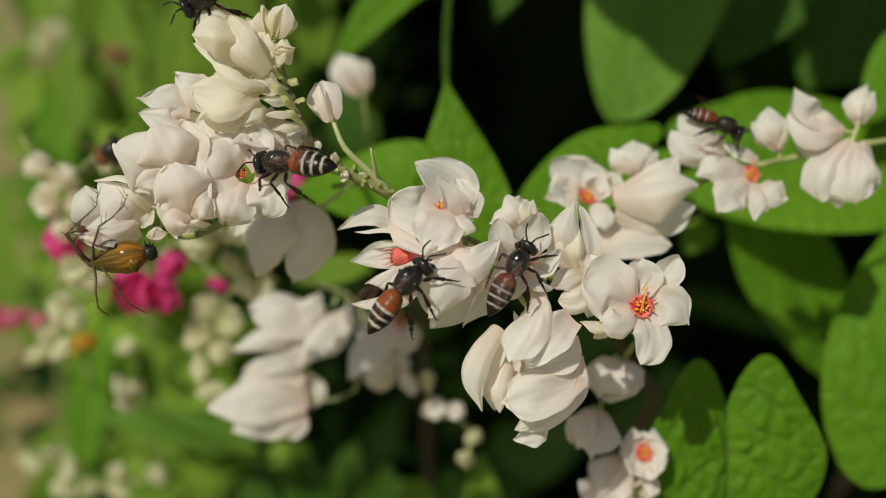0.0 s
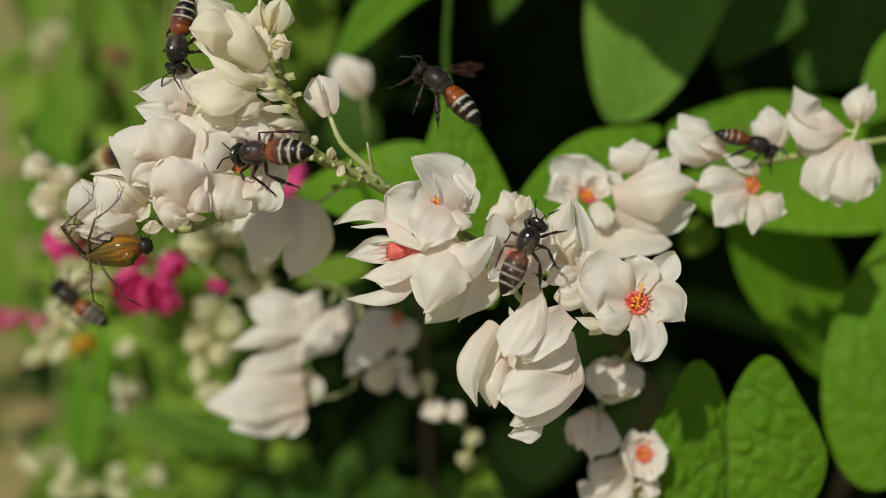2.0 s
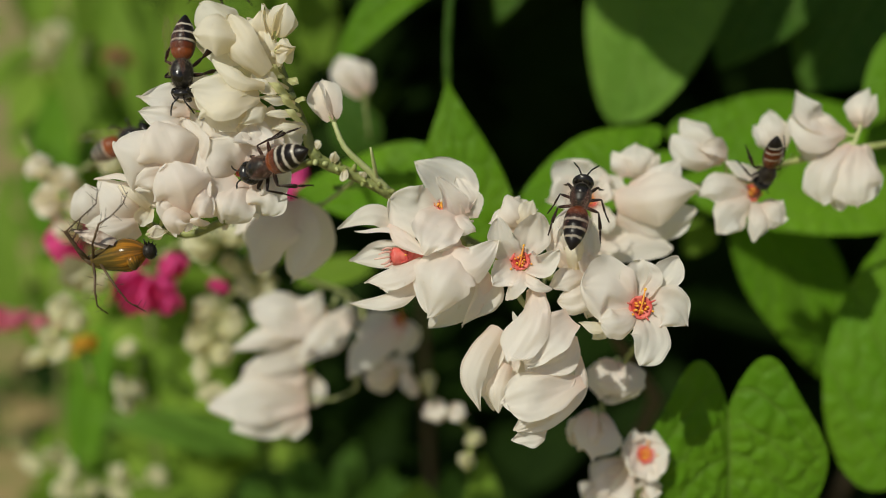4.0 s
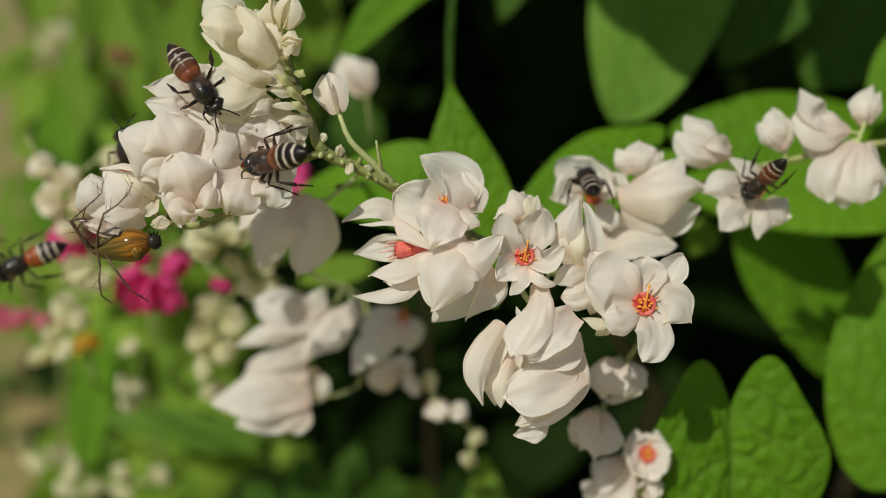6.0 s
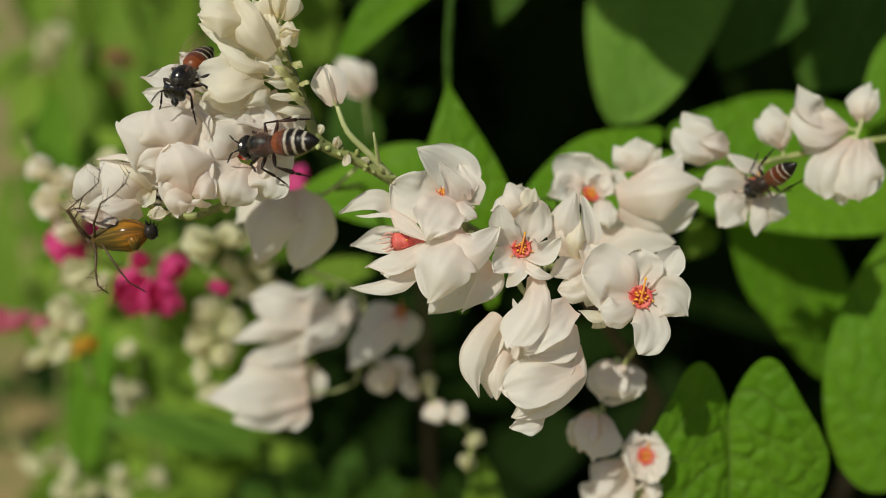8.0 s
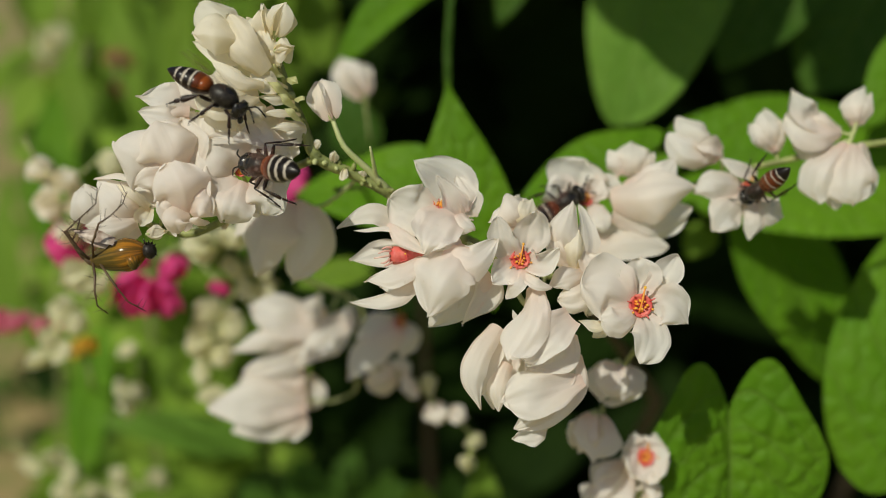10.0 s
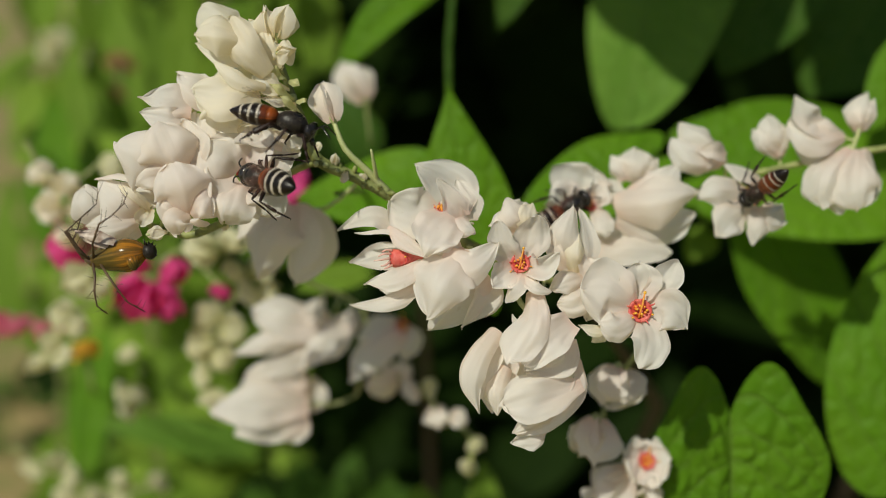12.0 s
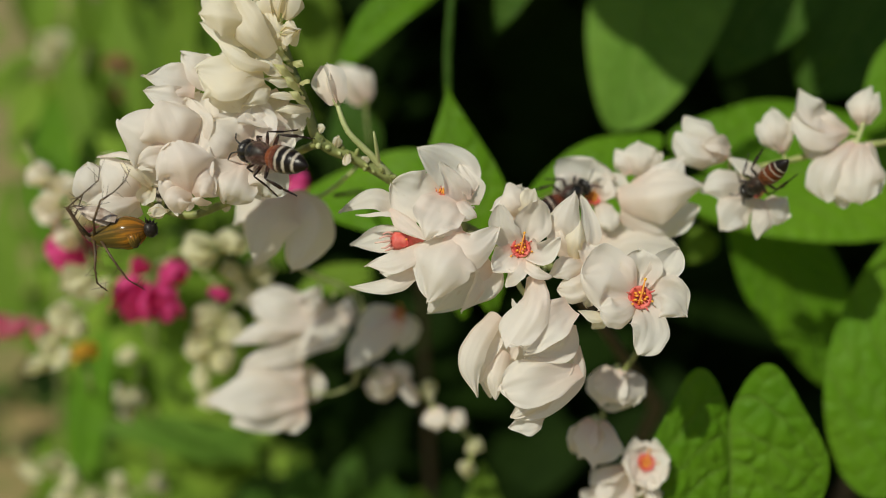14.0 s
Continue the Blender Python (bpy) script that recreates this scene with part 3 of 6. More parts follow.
def make_shrub():
    shrub = thing("garden_shrub", "leafy shrub with long soft green leaves in sunlight", "shrub")
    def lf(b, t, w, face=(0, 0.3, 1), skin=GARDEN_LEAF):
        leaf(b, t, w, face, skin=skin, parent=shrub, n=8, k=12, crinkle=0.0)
    lf((-94.97, 2.94, -130), (-101.68, 42.63, -140), 13.29, skin=LEAF)
    lf((-97.09, 17, -150), (-106.1, 60.88, -160), 11.03)
    lf((-92.2, 36.78, -170), (-101.07, 83.24, -180), 13.15)
    lf((-70.91, 35.31, -140), (-69.53, 76.73, -150), 8.64, (0.3, 0.2, 1))
    lf((-71.55, 48.63, -200), (-51.03, 86.44, -190), 14.2)
    lf((-35.79, 56.08, -160), (-38.19, 83.25, -160), 12.78)
    lf((-142.36, -22.17, -200), (-150.33, 27.21, -210), 10.99)
    lf((-80.26, -44.18, -110), (-79.81, -15.85, -120), 9.35, skin=LEAF)
    lf((-48.16, -44.6, -120), (-77.5, -37.6, -110), 9.6, (-0.4, 0.5, 0.9), SHEEN_LEAF)
    lf((-74.69, -34.83, -130), (-67.7, -20.84, -130), 10.07)
    lf((7.1, -51.92, -70), (6.82, -37.11, -75), 7, (0, 0.4, 1))
    lf((-5.76, -53.23, -80), (-4.16, -43.1, -80), 9.6, (0, 0.5, 1))
    for foot, tip, wide in (((-31.33, -68.4, -130), (-36.93, -50.21, -130), 12.59), ((-19.19, -66.48, -120), (-12.52, -50.49, -120), 10.66), ((-3.52, -70.18, -140), (-12.31, -59.92, -140), 11.72),
                            ((-46, -71.64, -140), (-50.4, -56.99, -140), 11.72), ((-28.18, -70.29, -150), (-23.58, -51.92, -150), 10.72), ((0.84, -64.2, -130), (2.24, -53.01, -130), 8.39)):
        lf(foot, tip, wide, (random.uniform(-0.5, 0.5), 0.4, 1), HALF_SHADE_LEAF)
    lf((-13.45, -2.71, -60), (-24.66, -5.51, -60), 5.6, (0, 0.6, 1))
    lf((-16.32, 20.51, -90), (-20.85, 31.84, -90), 10.2, (0, 0.4, 1), HALF_SHADE_LEAF)
    lf((43.53, 3.83, -60), (39.79, -0.84, -60), 5.6, (0, 0.6, 1))
    part("stem", tube([on_ground(-0.12, 0.42), on_ground(-0.11, 0.32, 0.5), (-78.72, -48.85, -150), (-79.48, -18.22, -150), (-75.65, 21.59, -150), (-71.06, 76.73, -150)], [2.2, 1.6, 0.9, 0.8, 0.7, 0.6], 7, 1), STEM, shrub)
    part("stem", tube([on_ground(-0.2, 0.45), on_ground(-0.2, 0.38, 0.4), (-121.12, -82.48, -190), (-122.91, -10.6, -190), (-119.32, 43.31, -190), (-108.54, 90.03, -190)], [2.2, 1.6, 0.9, 0.8, 0.7, 0.6], 7, 1), STEM, shrub)
    return shrub


make_shrub()


# ---- the two flower sprays in the sun ----
def make_spray():
    s = thing("flower_spray", "arching spray of white flowers and cream buds on green stem", "flowers")
    stem(s, [(-16.8, 21.19, -2), (-15.78, 17.28, -3), (-13.67, 12, -3), (-12.33, 8.83, -3), (-8.66, 7.25, -4), (-5.23, 5.46, -5), (-1.41, 2.71, -8), (2.71, 0.77, -8), (8.1, -1.73, -9), (13.46, -3.51, -9)], [0.25, 0.35, 0.5, 0.62, 0.6, 0.65, 0.6, 0.6, 0.5, 0.4], 8, STEM)
    stem(s, [(-12.33, 8.83, -3), (-16.53, 7.51, -7), (-19.8, 4.09, -6), (-22.72, 2.19, -4), (-25.53, 1.29, -4), (-28.9, 2.19, -4), (-31.23, 3.19, -5)], [0.4, 0.4, 0.38, 0.4, 0.42, 0.35, 0.2], 7, STEM)
    stem(s, [(-5.35, 5.63, -5), (-7.45, 7.83, -3), (-9.55, 9.83, -2), (-10.65, 12.41, -2)], [0.5, 0.35, 0.3, 0.22], 6, PALE_STEM)
    stem(s, [(-6.52, 6.69, -4), (-6.7, 8.29, -2), (-6.94, 9.71, -1)], [0.25, 0.2, 0.1], 5, PALE_STEM)
    for i in range(20):
        x = i / 19
        at = bent([Vector((-12.3, 8.9, -2.8)), Vector((-8.66, 7.25, -3.8)), Vector((-5.23, 5.46, -4.8)), Vector((-0.8, 2.5, -7.4))], x)
        out = Vector((random.uniform(-0.6, 0.6), random.uniform(-1, 1), random.uniform(0.2, 1))).normalized()
        size = random.uniform(0.16, 0.3)
        part("node", egg(at + out * 0.25, at + out * (0.6 + 2 * size) + Vector((0.3, 0.1, 0)), size, 8, 6), random.choice((STEM, PALE_STEM)), s)
    # cream top
    shut_flower(s, (-16.39, 19.87, 0), (-16.9, 22.9, 1), 2.3, 0.2, 4, CREAM)
    shut_flower(s, (-15.66, 19.9, 1), (-14.4, 22.6, 2), 2.5, 0.2, 4, CREAM)
    shut_flower(s, (-15.66, 18.4, 1), (-13.9, 18.5, 2), 2.0, 0.25, 4, CREAM)
    f = laid_flower(s, (-17.32, 18.71, 0), CREAM)
    laid_petal(f, ((-17.92, 19.5, 1), (-20.73, 20.18, 2.5), (-23.47, 20.06, 2)), (1.98, 4.02, 2.87), (-0.1, 0.4, 1), -0.3)
    laid_petal(f, ((-18.38, 18.42, 0), (-20.91, 18.37, 0.6), (-23.78, 19.54, 0)), (2.01, 2.26, 0.8), (0, -0.2, 1), 0.2)
    laid_petal(f, ((-16.63, 16.35, 1), (-18.37, 18.33, 2.4), (-20.13, 21.75, 1.5)), (1.72, 3.38, 3.02), (-0.35, 0.2, 1), -0.3)
    laid_petal(f, ((-16.09, 16.86, 0), (-17.21, 18.72, 1), (-18.68, 21.8, 0)), (1.47, 2.78, 2.28), (0.3, 0.2, 1), 0.35)
    laid_petal(f, ((-15.78, 17.79, -0.5), (-16.81, 19.66, 0.5), (-17.4, 22.15, 0)), (1.21, 2.26, 1.74), (0.4, 0.1, 1), -0.2)
    laid_petal(f, ((-19.18, 19.74, -1), (-21.55, 21.99, -0.5), (-23.77, 23.88, -1.5)), (2.03, 4.04, 2.73), (0, 0.4, 1), -0.2)
    f = laid_flower(s, (-17.77, 14.94, 0), CREAM)
    laid_petal(f, ((-16.67, 15.25, 1.2), (-18.78, 15.62, 2.6), (-21.42, 17.27, 2)), (0.92, 1.69, 1.05), (0, 0.5, 1), -0.2)
    laid_petal(f, ((-17.44, 14.85, 1), (-20.04, 14.24, 2.6), (-23.46, 14.59, 1.6)), (2.25, 4.67, 4.2), (-0.1, 0.3, 1), -0.3)
    laid_petal(f, ((-17.77, 12.88, 1), (-19.54, 12.84, 2.4), (-22.49, 11.8, 2)), (1.59, 3.9, 2.87), (0, 0.1, 1), -0.25)
    laid_petal(f, ((-17.12, 13.81, 0.4), (-17.85, 12.73, 1.8), (-19.18, 11.42, 1.6)), (1.33, 2.62, 1.44), (0.3, 0, 1), 0.2)
    laid_petal(f, ((-15.62, 14.99, 0), (-16.54, 15.34, 0.8), (-18.2, 16.14, 0.6)), (0.94, 2.12, 1.2), (0.2, 0.3, 1), 0.3)
    f = laid_flower(s, (-24.49, 13.56, -2), PETAL)
    laid_petal(f, ((-24.21, 13.92, -1), (-26.45, 14.22, 0), (-29.31, 14.42, -0.5)), (2.98, 3.22, 0.54), (-0.05, 0.35, 1), 0.12)
    laid_petal(f, ((-24.17, 12.19, -1), (-26.09, 12.08, 0.6), (-28.99, 12.92, 0)), (2.44, 2.53, 0.67), (0, 0.3, 1), 0.1)
    laid_petal(f, ((-21.38, 14.11, -1.6), (-23.98, 15.67, -1), (-25.94, 17.02, -1.6)), (2.73, 3.8, 1.64), (-0.1, 0.4, 1), -0.2)
    f = laid_flower(s, (-19.47, 12.2, -3), PETAL)
    laid_petal(f, ((-17.8, 12.23, -3), (-20.75, 11.64, -1.5), (-24.44, 11.09, -2)), (2.08, 4.09, 3.43), (-0.1, 0.3, 1), -0.2)
    laid_petal(f, ((-16.15, 13.38, -3), (-17.57, 11.52, -2), (-19.75, 10.64, -2)), (1.67, 3.16, 2.06), (0.2, 0.2, 1), 0.2)
    laid_petal(f, ((-17.9, 16.69, -3), (-20.57, 15.98, -2.6), (-23.97, 14.32, -3)), (2.08, 6.22, 4.86), (0, 0.3, 1), -0.15, CREAM)
    laid_petal(f, ((-16.13, 12.27, -3), (-14.88, 10.98, -2.4), (-14.09, 9.95, -2.8)), (1.25, 3.03, 1.8), (0.3, 0.1, 1), 0.2)
    f = laid_flower(s, (-14.79, 14.88, -2), BUD_GREEN)
    laid_petal(f, ((-15.65, 17.41, -1.6), (-15.83, 18, 0.4), (-16.3, 18.64, 0.8)), (0.44, 0.87, 0.2), (-0.2, 0.3, 1), -0.35, CREAM)
    laid_petal(f, ((-15.3, 16.32, -1.6), (-15.8, 16.83, 0.4), (-16.59, 17.35, 0.8)), (0.51, 1, 0.2), (-0.2, 0.3, 1), -0.35)
    laid_petal(f, ((-15.01, 15.56, -1.6), (-15.91, 15.86, 0.4), (-17.09, 16.17, 0.8)), (0.58, 1.13, 0.2), (-0.2, 0.3, 1), -0.35, CREAM)
    laid_petal(f, ((-14.6, 14.69, -1.6), (-15.39, 15.13, 0.4), (-16.44, 15.55, 0.8)), (0.51, 1, 0.2), (-0.2, 0.3, 1), -0.35)
    laid_petal(f, ((-14.37, 14.15, -1.6), (-15.69, 14.16, 0.4), (-17.26, 14.15, 0.8)), (0.65, 1.27, 0.2), (-0.2, 0.3, 1), -0.35, CREAM)
    laid_petal(f, ((-13.97, 13.39, -1.6), (-14.58, 13.92, 0.4), (-15.45, 14.4, 0.8)), (0.51, 1, 0.2), (-0.2, 0.3, 1), -0.35)
    laid_petal(f, ((-13.8, 12.96, -1.6), (-15.17, 12.78, 0.4), (-16.79, 12.57, 0.8)), (0.58, 1.13, 0.2), (-0.2, 0.3, 1), -0.35, CREAM)
    laid_petal(f, ((-13.45, 12.09, -1.6), (-14.05, 12.59, 0.4), (-14.89, 13.03, 0.8)), (0.48, 0.93, 0.2), (-0.2, 0.3, 1), -0.35)
    laid_petal(f, ((-13.28, 11.77, -1.6), (-14.58, 11.51, 0.4), (-16.12, 11.2, 0.8)), (0.58, 1.13, 0.2), (-0.2, 0.3, 1), -0.35, CREAM)
    laid_petal(f, ((-15.08, 16.33, -1.6), (-14.18, 15.85, 0.4), (-13.56, 15.4, 0.8)), (0.44, 0.87, 0.2), (-0.2, 0.3, 1), -0.35)
    laid_petal(f, ((-14.27, 14.37, -1.6), (-13.44, 14.1, 0.4), (-12.89, 13.82, 0.8)), (0.41, 0.8, 0.2), (-0.2, 0.3, 1), -0.35)
    laid_petal(f, ((-15.75, 19.16, -1.6), (-15.83, 19.28, 0.4), (-16.21, 19.49, 0.8)), (0.48, 0.93, 0.2), (-0.2, 0.3, 1), -0.35, CREAM)
    for foot, tip in (((-10.78, 8.39, -3), (-10.32, 9.83, -2)), ((-9.56, 7.72, -3), (-9.77, 6.09, -2)), ((-8.1, 6.92, -4), (-7.56, 7.83, -3)), ((-12.72, 9.78, -3), (-11.64, 10.49, -2)), ((-18.07, 5.93, -6), (-17.41, 4.84, -5)),
                      ((-20.71, 3.36, -5), (-20.92, 2.42, -4)), ((-21.85, 2.62, -5), (-21.82, 1.63, -4))):
        shut_flower(s, foot, Vector(foot).lerp(Vector(tip), 0.8), 0.8, 0.1, 3, CREAM)
    # the white flowers below the cream top
    f = laid_flower(s, (-26.34, 7.57, -0.5), PETAL)
    laid_petal(f, ((-25.02, 7.3, 0.6), (-27.55, 8.76, 2), (-30.58, 9.78, 1)), (2.89, 6.54, 4.46), (-0.25, 0.3, 1), -0.32)
    laid_petal(f, ((-24.79, 7.26, 1), (-25.45, 9.32, 2.4), (-26.92, 12.09, 1)), (2.45, 5.94, 4.46), (-0.05, 0.35, 1), -0.25)
    laid_petal(f, ((-24.38, 7.21, 0.6), (-23.55, 9.25, 1.4), (-24.61, 12.22, 0.6)), (2.17, 3.58, 2.17), (0.3, 0.3, 1), 0.25)
    laid_petal(f, ((-25.05, 6.89, 1), (-27.18, 6.36, 2), (-28.85, 5.65, 1.4)), (1.73, 2.84, 1), (-0.1, -0.2, 1), -0.2)
    laid_petal(f, ((-24.08, 8.49, -1), (-24.08, 10.91, -0.8), (-23.96, 13.48, -1.5)), (2.21, 4.42, 2.67), (0.1, 0.3, 1), 0.2)
    f = laid_flower(s, (-23.9, 3.4, 0.5), BLUSH)
    laid_petal(f, ((-23.62, 3.18, 1.4), (-24.17, 5.26, 3.2), (-25.48, 7.84, 2.2)), (2.58, 5.74, 4.25), (-0.05, 0.3, 1), -0.28)
    laid_petal(f, ((-23.36, 3.33, 1.6), (-21.92, 3.68, 3), (-21.24, 3.04, 2)), (2.14, 3.51, 1.85), (0.3, 0, 1), -0.3)
    laid_petal(f, ((-23.67, 3.11, 1.6), (-24.47, 2.49, 3), (-24.44, 0.98, 2)), (1.86, 2.95, 1.85), (-0.2, -0.1, 1), -0.3)
    laid_petal(f, ((-23.69, 3.46, 1.2), (-22.82, 5.7, 2.2), (-22.04, 7.32, 1)), (2.15, 3.26, 1.58), (0.25, 0.3, 1), 0.2)
    laid_petal(f, ((-24.17, 3.2, 1), (-25.55, 3.62, 2), (-26.74, 4.57, 1)), (2.16, 2.84, 1.87), (-0.3, 0.1, 1), -0.2)
    f = laid_flower(s, (-19.33, 7.24, -1), PETAL, disc=((0.1, 0.15, 1), 0.55))
    laid_petal(f, ((-19.52, 7.31, -0.2), (-20.74, 8.55, 1.2), (-22.7, 10.37, 0.4)), (2.63, 6.32, 4.5), (-0.15, 0.35, 1), 0.12)
    laid_petal(f, ((-18.72, 7.86, -0.2), (-17.49, 9.62, 1.2), (-18.05, 11.67, 0.3)), (2.05, 3.73, 2.18), (0.1, 0.4, 1), 0.15)
    laid_petal(f, ((-15.27, 9.77, -0.2), (-17.6, 10.74, 0.8), (-20.34, 12.63, 0)), (1.31, 2.74, 0.44), (0.05, 0.6, 1), 0.1)
    laid_petal(f, ((-19.5, 6.53, 0), (-21.41, 5.58, 1.6), (-23.43, 5.35, 0.8)), (2.48, 5.29, 3.9), (-0.25, 0.15, 1), -0.2)
    laid_petal(f, ((-19.28, 6.32, 0), (-19.9, 4.04, 1.6), (-20.54, 2.29, 0.6)), (2.33, 5, 3.76), (-0.1, 0, 1), -0.22)
    laid_petal(f, ((-18.41, 6.26, -0.2), (-16.94, 4.4, 1.2), (-17.38, 2.72, 0)), (2.48, 4.74, 3.35), (0.15, 0, 1), 0.15)
    laid_petal(f, ((-18.07, 6.65, -0.3), (-16.06, 6.31, 0.8), (-15.1, 4.93, -0.2)), (2.05, 4.33, 2.48), (0.3, 0.1, 1), 0.2)
    laid_petal(f, ((-18.13, 7.48, -0.5), (-15.97, 8.52, 0.2), (-14.56, 9.33, -0.8)), (1.91, 3.63, 2.21), (0.25, 0.3, 1), 0.2)
    f = laid_flower(s, (-28.66, 3.81, -1.5), CREAM)
    laid_petal(f, ((-29.22, 2.67, -1), (-29.75, 3.94, 0), (-31.62, 5.61, -1)), (1.18, 2.48, 1.92), (0.2, 0.1, 1), 0.3)
    laid_petal(f, ((-32.56, 2.36, -1.5), (-33.7, 3.98, -0.2), (-34.63, 6.19, -1)), (1.78, 3.94, 2.8), (-0.15, 0.35, 1), -0.25, PETAL)
    laid_petal(f, ((-28.79, 3.23, -1), (-30.45, 4.52, 0.6), (-32.97, 6.38, -0.4)), (1.92, 4.48, 2.34), (-0.05, 0.35, 1), -0.25, PETAL)
    laid_petal(f, ((-29.2, 2.81, -0.5), (-31.11, 2.15, 0.8), (-33.99, 1.97, 0)), (1.61, 3.03, 1.46), (0, 0.1, 1), -0.25, PETAL)
    laid_petal(f, ((-29.26, 1.77, -1.5), (-30.98, 0.94, -0.6), (-33.52, 1, -1)), (1.19, 2.06, 0.89), (0, -0.1, 1), -0.2, PETAL)
    laid_petal(f, ((-33.23, 6.55, -0.5), (-30.37, 6.68, 0.8), (-27.61, 5.46, 0.4)), (0.37, 1.01, 0.36), (0, 0.8, 0.6), 0.1, PETAL)
    laid_petal(f, ((-27.98, 3.75, -0.5), (-29.05, 4.85, 0.8), (-30.68, 5.91, 0.5)), (0.66, 1.08, 0.43), (0.2, 0.5, 1), 0.3)
    laid_petal(f, ((-27.98, 3.77, -0.8), (-28.25, 2.78, 0.2), (-28.7, 2.05, -0.2)), (0.74, 1.6, 0.73), (0.2, 0, 1), 0.3)
    f = laid_flower(s, (-22.42, 7.4, -3), PETAL)
    laid_petal(f, ((-22.42, 7.4, -3), (-24.23, 6.48, -2.6), (-25.41, 4.27, -3)), (3.02, 6.77, 4.53), (-0.1, 0.1, 1), -0.1)
    laid_petal(f, ((-22.42, 7.68, -3), (-24.29, 9.25, -2.6), (-25.02, 11.52, -3)), (3.02, 6.02, 3.78), (-0.1, 0.3, 1), -0.1)
    laid_petal(f, ((-27.11, 5.9, -3), (-29.19, 5.54, -2.6), (-30.7, 4.71, -3)), (3.02, 4.51, 3.02), (-0.1, 0.2, 1), -0.1)
    laid_petal(f, ((-17.16, 8.91, -3), (-16.05, 10.29, -2.8), (-15.35, 11.52, -3.4)), (3.02, 4.52, 2.58), (0.1, 0.3, 1), 0.1)
    shut_flower(s, (-27.62, 1.22, 1), (-25.71, 1.53, 1), 1.18, 0.12, 3, CREAM)
    shut_flower(s, (-10.65, 12.46, -2), (-12.0, 16.3, -2), 2.8, 0.17, 5, PETAL)
    # the middle
    f = laid_flower(s, (-0.19, 3.85, -1.5), PETAL, disc=((0.05, 0.85, 0.5), 0.7))
    laid_petal(f, ((1.58, 3.27, -2.2), (1.04, 6.1, -3.2), (-2.77, 8.46, -2.2)), (2.3, 4.9, 2.79), (-0.2, 0.1, 1), 0.3)
    laid_petal(f, ((1.74, 3.13, -1.6), (0.92, 4.89, -0.6), (-0.57, 6.91, 0.4)), (2.04, 2.49, 0.7), (0.35, 0, 1), 0.25)
    laid_petal(f, ((2.69, 2.96, -2.2), (2.58, 4.8, -1.8), (1.33, 7.14, -2.4)), (1.57, 2.41, 1.58), (0.5, 0, 1), 0.2)
    laid_petal(f, ((-0.46, 3.61, -1.4), (-2.6, 3.71, -0.2), (-5.13, 4.81, -0.6)), (1.8, 5.2, 3.09), (-0.15, 0.25, 1), 0.2)
    laid_petal(f, ((0.74, 3.37, -0.6), (-0.71, 1.74, 1.6), (-1.69, -0.56, 2.4)), (3.68, 4.85, 1.72), (0, 0.55, 1), -0.12)
    laid_petal(f, ((1.55, 3.16, -0.4), (2.25, 2.22, 0.6), (3.22, 1.66, 0.4)), (1.78, 2.11, 0.94), (0.25, 0.4, 1), -0.2)
    laid_petal(f, ((-4.03, 2.33, -1.4), (-6.73, 3.33, -0.8), (-10.21, 1.93, -1.6)), (1.68, 2.38, 0.48), (-0.05, 0.5, 1), -0.15)
    laid_petal(f, ((-2.55, 1.03, -0.4), (-4.99, 1.8, 0.4), (-8.36, 1.59, -0.2)), (0.83, 1, 0.3), (0, 0.9, 0.7), 0.1)
    laid_petal(f, ((-5.14, 2.24, 0), (-3.65, 0.94, 1.4), (-1.4, -0.64, 1.6)), (0.47, 1.62, 0.58), (-0.3, 0.5, 1), -0.1)
    f = laid_flower(s, (-3.06, -0.49, -0.5), PETAL, disc=((-0.95, 0.12, 0.32), 1.0))
    part("cup", lathe((1.3, -0.19, -0.1), (-1.91, -0.27, 0.3), [(0, 0.15), (0.15, 0.45), (0.5, 0.75), (0.85, 0.88), (1, 0.8), (0.85, 0.62), (0.6, 0.4)], 14), CUP, f, "red flower cup seen from its side")
    for path in (((-1.78, 0.16, 0.9), (-2.38, 0.14, 1.4), (-2.92, -0.09, 1.3)), ((-1.86, -0.27, 1.1), (-2.57, -0.4, 1.6), (-3.32, -0.52, 1.4)), ((-1.86, -0.59, 1), (-2.25, -0.92, 1.5), (-2.67, -0.98, 1.5)), ((-1.69, 0.48, 0.7), (-2.2, 0.52, 1.1), (-2.62, 0.29, 1.1)), ((-1.65, -0.91, 0.9), (-2.04, -1.13, 1.4), (-2.35, -1.24, 1.4))):
        part("filament", tube(path, [0.13, 0.1, 0.06], 6, 3), ROSY, f, "pale pink filament")
    laid_petal(f, ((-2.59, -0.23, -2.5), (-5.57, -0.57, -2.6), (-9.19, -1.27, -2.4)), (1.46, 3.16, 0.73), (-0.1, 0.35, 1), 0.2)
    laid_petal(f, ((-1.72, -1.12, 0.6), (-4.29, -2.6, 1.6), (-7.33, -3.26, 1)), (1.29, 2.66, 0.47), (-0.05, 0.6, 1), -0.15)
    laid_petal(f, ((-2.13, -1.33, -1), (-3.9, -3, -1.2), (-6.08, -3.93, -1.6)), (1.79, 2.63, 1.44), (0, 0.1, 1), 0.1)
    laid_petal(f, ((-2.23, -3.38, -0.2), (-5.05, -4.7, 0.6), (-8.8, -5.14, -0.2)), (1.42, 2.11, 0.59), (-0.05, 0.7, 1), -0.22)
    f = laid_flower(s, (2.72, 0.13, -1), PETAL)
    laid_petal(f, ((1.88, 0.25, 0), (-0.2, -2.23, 3), (-1.36, -6.32, 2.4)), (3.65, 6.13, 4.12), (-0.25, 0.25, 1), -0.2)
